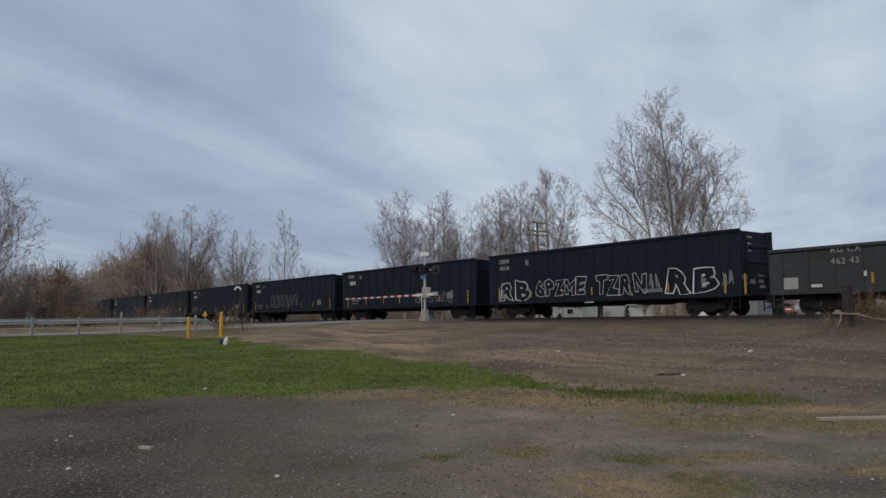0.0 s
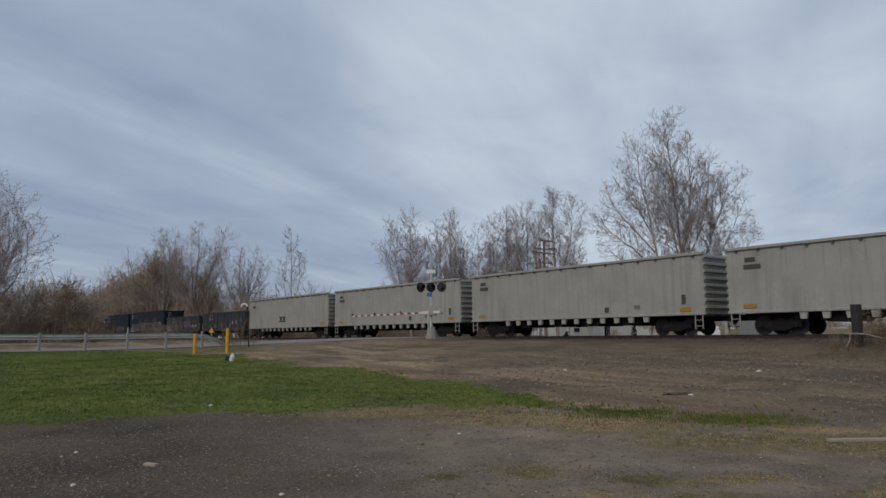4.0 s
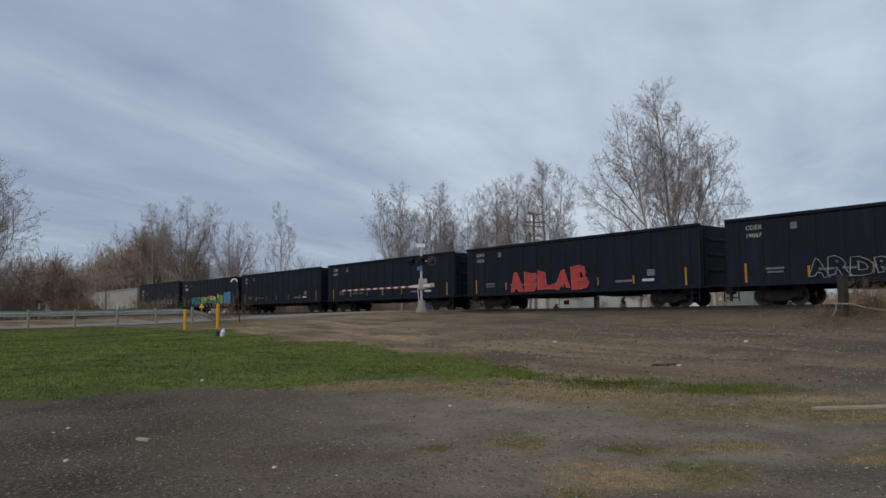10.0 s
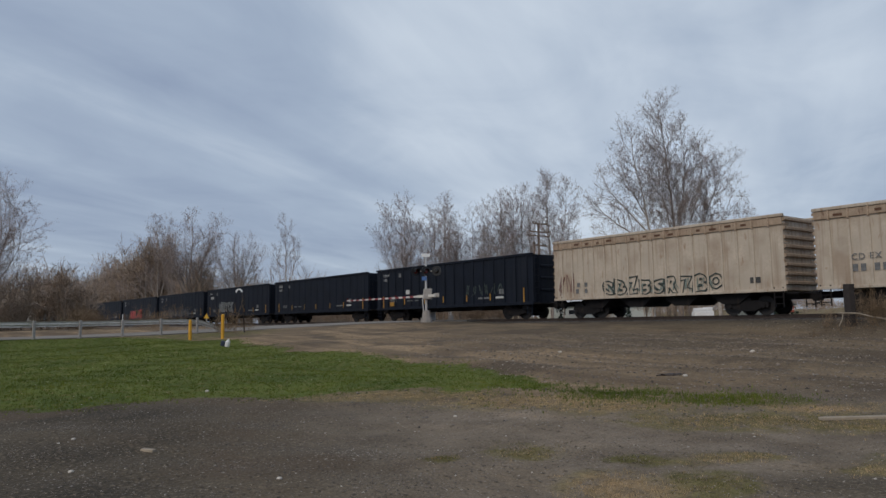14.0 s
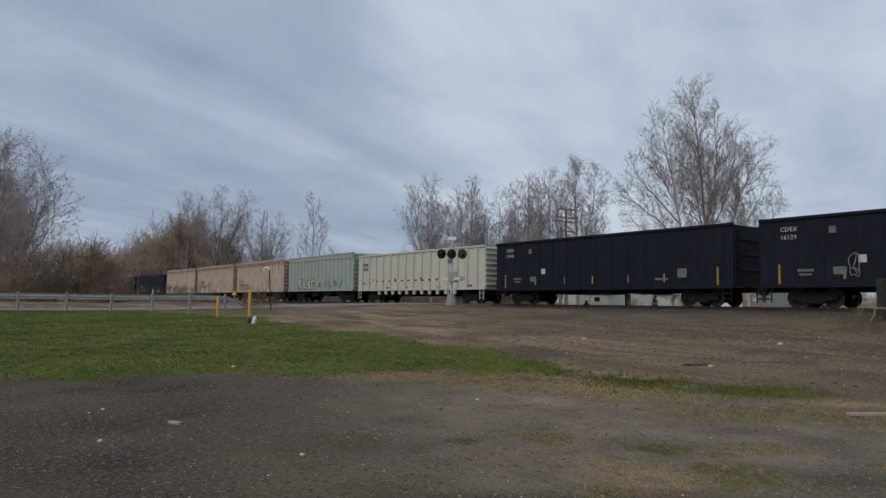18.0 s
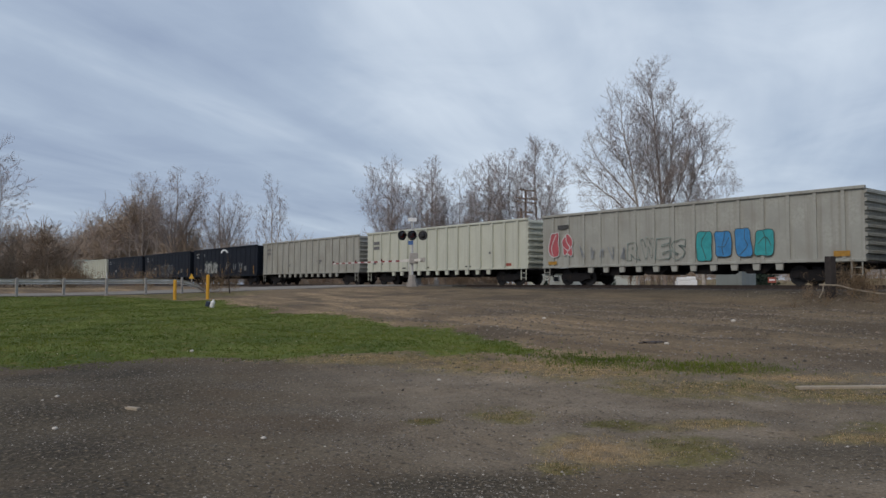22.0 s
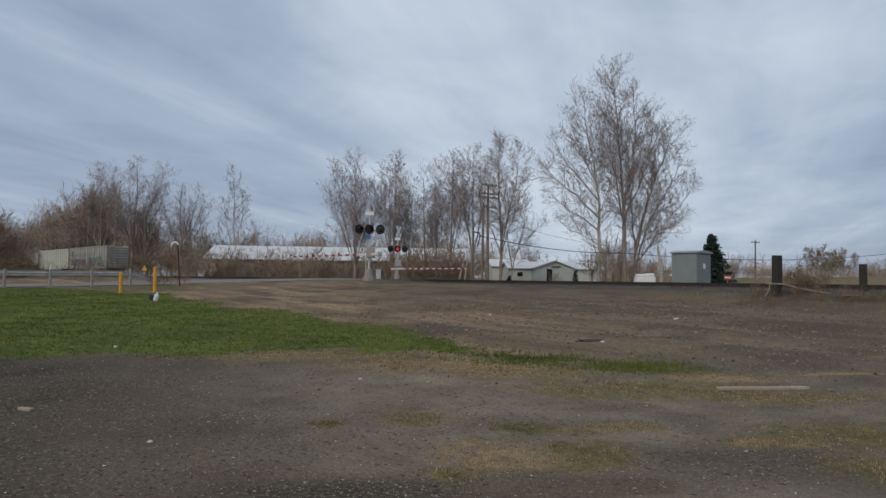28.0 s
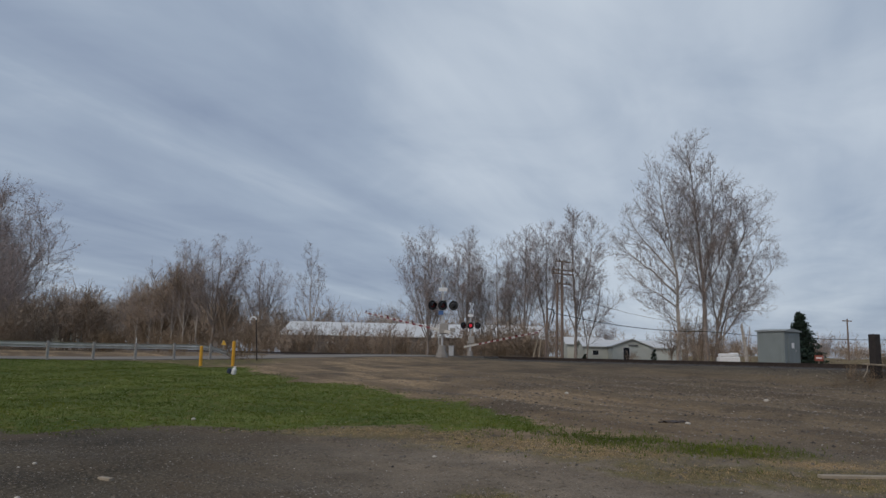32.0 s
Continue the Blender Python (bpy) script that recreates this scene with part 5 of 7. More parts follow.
def flasher(parent, x, z, lens, label, hooded=True, y=0.0):
    """A round background with a hood and a lens; it looks along its own minus y."""
    bm = bmesh.new()
    add_tube(bm, (0, 0.0, 0), (0, 0.03, 0), 0.30, 0.30, 24)
    f = part("flasher", bm, BLACK_METAL, parent, label, m=pose(x, y, z))
    bm = bmesh.new()
    for k in range(12):
        a, b = radians(-20 + k * 220 / 12), radians(-20 + (k + 1) * 220 / 12)
        pts = [(math.cos(t) * r, yy, math.sin(t) * r) for t, r, yy in ((a, 0.17, 0), (b, 0.17, 0), (b, 0.165, -0.28), (a, 0.165, -0.28))]
        bm.faces.new([bm.verts.new(p) for p in pts])
    bmesh.ops.remove_doubles(bm, verts=bm.verts, dist=0.001)
    bmesh.ops.solidify(bm, geom=list(bm.faces), thickness=0.008)
    part("hood", bm, BLACK_METAL, f)
    bm = bmesh.new()
    add_tube(bm, (0, -0.03, 0), (0, 0, 0), 0.10, 0.152, 20)
    part("lens", bm, lens, f)
    bm = bmesh.new()
    add_tube(bm, (0, 0.03, 0), (0, 0.17, 0), 0.17, 0.10, 16)
    part("housing", bm, BLACK_METAL, f)
    return f


def gate_arm(parent, length, z, m):
    arm = new("gate_arm")
    arm.parent = parent
    arm.matrix_basis = m
    arm["label"] = "red and white striped gate arm"
    bm = bmesh.new()
    add_box(bm, -0.9, -0.05, -0.08, 0.9, 0.05, 0.08, 0.01)
    part("arm_bracket", bm, GALV, arm)
    k, x = 0, 0.9
    while x < length:
        w = min(0.41, length - x)
        h = 0.06 - 0.02 * x / length
        bm = bmesh.new()
        add_box(bm, x, -0.03, -h, x + w, 0.03, h)
        part("arm_stripe", bm, ARM_RED if k % 2 else ARM_WHITE, arm)
        x, k = x + w, k + 1
    for x in (length * 0.35, length * 0.68, length - 0.1):
        bm = bmesh.new()
        add_tube(bm, (x, 0, 0.05), (x, 0, 0.17), 0.05, 0.05, 10)
        part("arm_lamp", bm, LENS_DARK, arm)
    return arm


def crossing_signal(x, y, z, facing, lamps, top, arm_side, label, blue):
    """Mast, crossed boards, lamps, gate mechanism, foundation. facing: degrees about z of its plain side."""
    sig = thing("crossing_signal", label, "crossing signal", pose(x, y, z), "crossing signals")
    bm = bmesh.new()
    add_tube(bm, (0, 0, 0), (0, 0, top), 0.075, 0.065, 14)
    part("mast", bm, SILVER, sig)
    bm = bmesh.new()
    add_tube(bm, (0, 0, -0.1), (0, 0, 0.16), 0.36, 0.36, 8)
    add_tube(bm, (0, 0, 0.16), (0, 0, 0.62), 0.27, 0.22, 8)
    part("junction_base", bm, CONCRETE, sig)
    bm = bmesh.new()
    add_path(bm, [(-0.16, -0.05, 0.5), (-0.22, -0.05, 1.2), (-0.12, -0.05, 1.9)], 0.03)
    part("conduit", bm, SILVER, sig)
    face = Matrix.Rotation(radians(facing), 4, "Z")
    for ang in (45, -45):
        bm = bmesh.new()
        add_box(bm, -0.61, -0.012, -0.115, 0.61, 0.012, 0.115, 0.004)
        part("crossed_board", bm, SIGN_WHITE, sig, "white crossed board", m=face @ Matrix.Rotation(radians(62), 4, "Z") @ pose(0, -0.10 if ang > 0 else -0.075, top - 0.55, 0, ang, 0))
    bm = bmesh.new()
    add_box(bm, -0.26, -0.012, -0.11, 0.26, 0.012, 0.11, 0.004)
    part("small_plate", bm, SIGN_WHITE, sig, m=face @ pose(0, -0.09, top - 1.25))
    bm = bmesh.new()
    add_tube(bm, (-0.75, 0, lamps), (0.75, 0, lamps), 0.03, 0.03, 8)
    part("lamp_bar", bm, SILVER, sig, m=face)
    if blue:
        bm = bmesh.new()
        add_box(bm, -0.15, -0.01, -0.12, 0.15, 0.01, 0.12)
        part("notice_plate", bm, SIGN_BLUE, sig, m=face @ pose(-0.1, -0.09, lamps - 0.45))
    bm = bmesh.new()
    add_box(bm, -0.16, -0.26, 1.30, 0.36, 0.20, 1.95, 0.03)
    part("gate_mechanism", bm, RAIL_POST, sig, "grey gate drive box")
    return sig, face


def build_signals():
    sig, face = crossing_signal(-0.86, 45.25, 1.62, 0, 3.03, 5.25, 1, "silver crossing signal mast with dark round lamps and a lowered gate", True)
    for x, lens, hood, turn in ((-0.62, LENS_DARK, True, 35), (0.0, LENS_DARK, True, 20), (0.66, LENS_PALE, True, 160)):
        f = flasher(sig, 0, 0, lens, "black round lamp", hood)
        f.matrix_basis = pose(x, -0.12, 3.03, 0, 0, turn)
    near = gate_arm(sig, 9.6, 1.5, pose(0, 0, 1.50, 0, 0, ARM_TURN))
    bm = bmesh.new()
    add_box(bm, -0.95, -0.30, 1.40, -0.45, -0.24, 1.66, 0.02)
    part("counterweight", bm, RAIL_POST, sig, m=pose(0, 0, 0.0, 0, 0, ARM_TURN))
    far_sig, face = crossing_signal(0.95, 68.2, 1.48, 0, 2.93, 5.1, -1, "silver crossing signal mast with a lit red lamp beyond the track", False)
    for x, lens, turn in ((-0.62, LENS_DARK, 25), (0.0, LENS_LIT, 5), (0.66, LENS_PALE, 150)):
        f = flasher(far_sig, 0, 0, lens, "black round lamp" if lens is not LENS_LIT else "lamp lit red", True)
        f.matrix_basis = pose(x, -0.12, 2.93, 0, 0, turn)
    far_arm = gate_arm(far_sig, 9.4, 1.1, pose(0, 0, 1.10, 0, 0, ARM_TURN + 180))
    bm = bmesh.new()
    add_box(bm, -0.2, -0.2, 0, 0.2, 0.2, 0.95, 0.03)
    add_box(bm, -0.25, -0.25, 0.95, 0.25, 0.25, 1.0, 0.01)
    ob = solid("relay_box", bm, SILVER, "small pale metal relay box beside the crossing", "box", m=pose(-0.6, 60.5, 1.45))
    return near, far_arm


NEAR_ARM, FAR_ARM = build_signals()


# ---- guardrail, bollards, small posts ----
def build_guardrail():
    rail = thing("guardrail", "grey galvanised guardrail on posts along the road", "guardrail", pose(-17.65, 32.25, 0))
    way = ROAD_WAY
    ang = math.degrees(math.atan2(way.y, way.x))
    pb = bmesh.new()
    add_box(pb, -0.055, -0.04, -0.3, 0.055, 0.04, 0.82, 0.01)
    pm = mesh_of("post", pb, RAIL_POST)

    def ground_at(k):
        v = V2(-17.65, 32.25) + way * k
        return float(ground_height(v.x, v.y))
    for j in range(-9, 5):
        k = j * 1.95
        part("post", pm, RAIL_POST, rail, m=pose(way.x * k, way.y * k, ground_at(k), random.uniform(-1, 1), random.uniform(-1.5, 1.5), ang))
    prof = [(-0.05, 0.155), (0.03, 0.12), (0.03, 0.06), (-0.05, 0.02), (-0.05, -0.02), (0.03, -0.06), (0.03, -0.12), (-0.05, -0.155)]
    ks = [(-17.6, 0.66)] + [(j * 1.95, 0.66) for j in range(-9, 4)] + [(7.2, 0.64), (8.0, 0.56), (8.7, 0.36), (9.2, 0.12)]
    side = Vector((-way.y, way.x))
    for (ka, ha), (kb, hb) in zip(ks, ks[1:]):
        bm = bmesh.new()
        rings = []
        for k, h in ((ka, ha), (kb, hb)):
            v = way * k
            z = ground_at(k) + h
            for off in (0.0, 0.012):
                rings.append([bm.verts.new((v.x + side.x * (o + 0.14 + off), v.y + side.y * (o + 0.14 + off), z + dz * 0.78)) for o, dz in prof])
        a, a2, b, b2 = rings
        for i in range(len(prof) - 1):
            bm.faces.new((a[i], a[i + 1], b[i + 1], b[i])), bm.faces.new((b2[i], b2[i + 1], a2[i + 1], a2[i]))
        for i in (0, len(prof) - 1):
            bm.faces.new((a[i], b[i], b2[i], a2[i]))
        part("rail_beam", bm, GALV, rail)
    bm = bmesh.new()
    add_box(bm, -0.05, -0.01, 0, 0.05, 0.01, 0.26)
    v = way * 3.9
    part("marker", bm, SIGN_WHITE, rail, "small white marker on a post", m=pose(v.x, v.y, ground_at(3.9) + 0.8, 0, 12, ang + 60))


build_guardrail()


def build_bollards():
    for x, y, h in ((-11.2, 33.2, 0.86), (-9.75, 33.2, 1.05)):
        z = float(ground_height(x, y))
        b = thing("bollard", "yellow painted steel bollard in the grass", "bollard", pose(x, y, z, 0, random.uniform(-1, 1)), "bollards")
        bm = bmesh.new()
        add_tube(bm, (0, 0, -0.1), (0, 0, h), 0.072, 0.072, 16)
        part("pipe", bm, YELLOW, b)
        bm = bmesh.new()
        for k in range(3):
            r0, r1 = 0.072 * math.cos(k * 0.5), 0.072 * math.cos((k + 1) * 0.5)
            add_tube(bm, (0, 0, h + 0.045 * math.sin(k * 0.5)), (0, 0, h + 0.045 * math.sin((k + 1) * 0.5)), r0, r1, 16)
        part("domed_cap", bm, YELLOW, b)
    x, y = -7.95, 27.6
    jug = thing("plastic_jug", "white and dark plastic jug standing in the grass", "jug", pose(x, y, float(ground_height(x, y)), 0, 14, 0))
    bm = bmesh.new()
    for z0, z1, r0, r1 in ((0, 0.03, 0.07, 0.085), (0.03, 0.20, 0.085, 0.085), (0.20, 0.27, 0.085, 0.035), (0.27, 0.31, 0.035, 0.035)):
        add_tube(bm, (0, 0, z0), (0, 0, z1), r0, r1, 14)
    part("shell", bm, PLASTIC_WHITE, jug)
    bm = bmesh.new()
    add_box(bm, -0.24, -0.08, 0.0, -0.085, 0.07, 0.20, 0.03)
    part("dark_label", bm, PLASTIC_DARK, jug)
    # a leaning hooked pipe near the road
    x, y = -10.1, 38.2
    hook = thing("hooked_pole", "thin leaning steel pole with a white curved hook at its top", "pole", pose(x, y, float(ground_height(x, y)), 0, -4, 0))
    bm = bmesh.new()
    add_tube(bm, (0, 0, -0.2), (0, 0, 2.1), 0.035, 0.03, 8)
    part("shaft", bm, DARK_POST, hook)
    bm = bmesh.new()
    add_path(bm, [(-0.15 + 0.15 * math.cos(t), 0, 2.08 + 0.15 * math.sin(t)) for t in [k * math.pi / 10 for k in range(11)]], 0.04, 8)
    part("hook", bm, SIGN_WHITE, hook, "white curved end")
    x, y = -16.4, 52.0
    sign = thing("warning_sign", "small yellow warning sign on a short post beyond the road", "sign", pose(x, y, float(ground_height(x, y))))
    bm = bmesh.new()
    add_box(bm, -0.03, -0.03, 0, 0.03, 0.03, 0.8)
    part("post", bm, RAIL_POST, sign)
    bm = bmesh.new()
    add_prism(bm, [(-0.19, 0.72), (0.19, 0.72), (0, 1.08)], -0.05, -0.03)
    part("plate", bm, SIGN_YELLOW, sign)
    # broken fence by the lot's edge
    fence = thing("post_fence", "two dark wooden posts with a fallen pale rail between them", "fence", pose(16.2, 29.2, 0))
    for dx, dy, top, w in ((0, 0, 2.80, 0.15), (3.05, -0.9, 2.47, 0.13)):
        z = float(ground_height(16.2 + dx, 29.2 + dy))
        bm = bmesh.new()
        add_box(bm, -w, -w, -0.3, w, w, top - z, 0.02)
        part("post", bm, DARK_POST, fence, m=pose(dx, dy, z, 0, 0, 20 + dx * 9))
    for pts, r in (([(-0.55, -0.15, 1.66), (0.2, -0.2, 1.63), (0.75, -0.35, 1.46), (1.3, -0.5, 1.36), (1.9, -0.75, 1.27), (3.1, -1.05, 1.17), (4.6, -1.5, 1.05)], 0.036), ([(-0.75, -0.5, 1.15), (-0.55, -0.4, 1.40), (-0.42, -0.22, 1.62)], 0.02)):
        bm = bmesh.new()
        add_path(bm, pts, r, 6)
        part("rail", bm, WEATHERED, fence, "pale bleached rail")
    # boards and a stick lying in the lot
    for x, y, l_, w, a in ((6.05, 10.64, 1.40, 0.12, 4), (18.4, 27.4, 1.3, 0.09, 3)):
        bm = bmesh.new()
        add_box(bm, -l_ / 2, -w / 2, -0.015, l_ / 2, w / 2, 0.03, 0.006)
        solid("board", bm, PALE_WOOD, "pale weathered board lying on the dirt", "board", m=pose(x, y, float(ground_height(x, y)), 0, 0, a))
    bm = bmesh.new()
    add_box(bm, -0.10, -0.035, -0.01, 0.10, 0.035, 0.03, 0.008)
    solid("wood_scrap", bm, PALE_WOOD, "short scrap of pale wood on gravel", "wood scrap", m=pose(-3.53, 9.05, float(ground_height(-3.53, 9.05)), 0, 0, -25))
    for x, y, r in ((4.86, 15.85, 0.11), (5.05, 15.95, 0.07), (4.68, 15.9, 0.06)):
        bm = bmesh.new()
        bmesh.ops.create_icosphere(bm, subdivisions=2, radius=r)
        for v in bm.verts:
            v.co *= 1 + 0.5 * noise.noise(v.co * 13 + Vector((x, y, 0)))
            v.co.x *= 1.5
            v.co.z *= 0.5
        solid("dirt_clod", bm, RAIL_STEEL, "dark clod of turned earth on the lot", "clod", "clods", m=pose(x, y, float(ground_height(x, y))))


build_bollards()


# ---- utility poles and wires ----
def build_poles():
    pole = thing("utility_pole", "tall weathered wooden utility pole with three crossarms", "utility pole", pose(10.2, 75.2, 1.35), "utility poles")
    bm = bmesh.new()
    add_tube(bm, (0, 0, -0.3), (0, 0, 10.0), 0.17, 0.11, 12)
    part("shaft", bm, WOOD_POLE, pole)
    bm = bmesh.new()
    add_tube(bm, (-0.55, 0.2, -0.3), (-0.45, 0.1, 8.2), 0.14, 0.11, 12)
    part("second_shaft", bm, WOOD_POLE, pole)
    for z, w in ((9.15, 1.25), (8.75, 1.25), (7.75, 0.8), (10.0, 0.9)):
        bm = bmesh.new()
        add_box(bm, -w, -0.06, -0.07, w, 0.06, 0.07, 0.01)
        c = part("crossarm", bm, WOOD_POLE, pole, m=pose(0.1, -0.16, z, 0, 2, 25))
        for x in (-w + 0.12, -w * 0.45, w * 0.45, w - 0.12):
            bm = bmesh.new()
            add_tube(bm, (x, 0, 0.07), (x, 0, 0.24), 0.045, 0.03, 8)
            part("insulator", bm, GLASS_DARK, c)
    short = thing("utility_pole", "short weathered wooden pole with a bracket and cable", "utility pole", pose(8.2, 72.2, 1.35), "utility poles")
    bm = bmesh.new()
    add_tube(bm, (0, 0, -0.3), (0.2, 0, 5.1), 0.13, 0.10, 10)
    part("shaft", bm, WOOD_POLE, short)
    bm = bmesh.new()
    add_path(bm, [(0.2, -0.1, 5.0), (0.75, -0.1, 4.95), (0.85, -0.1, 4.6), (0.6, -0.1, 3.6)], 0.05)
    part("bracket", bm, BLACK_METAL, short)
    for x, lean in ((6.9, 14), (7.5, 6)):
        bm = bmesh.new()
        add_tube(bm, (0, 0, -0.2), (0, 0, 2.1), 0.07, 0.05, 8)
        solid("stake", bm, PALE_WOOD, "leaning pale wooden stake by the track", "stake", m=pose(x, 71.5, 1.35, 0, lean, 0))
    far = thing("utility_pole", "distant thin wooden utility pole in a field", "utility pole", pose(56, 110, 1.36), "utility poles")
    bm = bmesh.new()
    add_tube(bm, (0, 0, -0.3), (0, 0, 6.9), 0.15, 0.10, 10)
    part("shaft", bm, WOOD_POLE, far)
    bm = bmesh.new()
    add_box(bm, -0.55, -0.06, -0.07, 0.55, 0.06, 0.07)
    part("crossarm", bm, WOOD_POLE, far, m=pose(0, 0, 3.4, 0, 0, 10))
    bm = bmesh.new()
    add_box(bm, -0.75, -0.06, -0.07, 0.75, 0.06, 0.07)
    part("crossarm", bm, WOOD_POLE, far, m=pose(0, 0, 6.6, 0, 0, 10))

    def wire(a, b, sag, r=0.02):
        a, b = Vector(a), Vector(b)
        pts = [a.lerp(b, k / 14) - Vector((0, 0, sag * 4 * (k / 14) * (1 - k / 14))) for k in range(15)]
        w = Wood()
        w.tube([tuple(v) for v in pts], [r] * 15, 5)
        ob = new("overhead_wire", w.mesh("overhead_wire", WIRE))
        tagged(ob, "thin dark sagging overhead wire", "wire", "overhead wires")
    wire((8.9, 72.1, 6.0), (27, 82.5, 4.9), 0.5, 0.035)
    wire((27, 82.5, 4.9), (70, 100, 6.0), 0.8, 0.03)
    wire((10.9, 75.0, 7.9), (30, 95, 6.3), 0.5, 0.018)


build_poles()


# ---- buildings beyond the track ----
def gable_block(house, x0, y0, x1, y1, eave, ridge, along_x, wall_ma, over=0.35):
    bm = bmesh.new()
    if along_x:
        ym = (y0 + y1) / 2
        prof, ends = [(y0, 0), (y1, 0), (y1, eave), (ym, ridge), (y0, eave)], (x0, x1)
        rings = [[bm.verts.new((x, y, z)) for y, z in prof] for x in ends]
    else:
        xm = (x0 + x1) / 2
        prof, ends = [(x0, 0), (x1, 0), (x1, eave), (xm, ridge), (x0, eave)], (y0, y1)
        rings = [[bm.verts.new((x, y, z)) for x, z in prof] for y in ends]
    bm.faces.new(rings[0]), bm.faces.new(rings[1][::-1])
    for k in range(5):
        j = (k + 1) % 5
        bm.faces.new((rings[0][k], rings[0][j], rings[1][j], rings[1][k]))
    part("wall", bm, wall_ma, house)
    bm = bmesh.new()
    lo, hi, mid = (y0, y1, (y0 + y1) / 2) if along_x else (x0, x1, (x0 + x1) / 2)
    slope = (ridge - eave) / (mid - lo)
    pr = [(lo - over, eave - over * slope + 0.05), (mid, ridge + 0.05), (hi + over, eave - over * slope + 0.05), (hi + over, eave - over * slope + 0.17), (mid, ridge + 0.19), (lo - over, eave - over * slope + 0.17)]
    a0, a1 = ((x0 - over, x1 + over) if along_x else (y0 - over, y1 + over))
    rings = [[bm.verts.new((a, u, z) if along_x else (u, a, z)) for u, z in pr] for a in (a0, a1)]
    bm.faces.new(rings[0]), bm.faces.new(rings[1][::-1])
    for k in range(6):
        j = (k + 1) % 6
        bm.faces.new((rings[0][k], rings[0][j], rings[1][j], rings[1][k]))
    part("roof", bm, ROOF_WHITE, house, "white metal roof")


def opening(house, name, x, y, z, w, h, label=""):
    bm = bmesh.new()
    for a in ((-w / 2 - 0.06, -w / 2), (w / 2, w / 2 + 0.06)):
        add_box(bm, a[0], -0.05, 0, a[1], 0.03, h)
    add_box(bm, -w / 2 - 0.06, -0.05, h, w / 2 + 0.06, 0.03, h + 0.06)
    add_box(bm, -w / 2 - 0.06, -0.05, -0.06, w / 2 + 0.06, 0.03, 0)
    f = part(name, bm, SIGN_WHITE, house, label, m=pose(x, y, z))
    bm = bmesh.new()
    add_box(bm, -w / 2, -0.02, 0, w / 2, 0.02, h)
    part("pane" if name == "window" else "door_leaf", bm, GLASS_DARK, f)


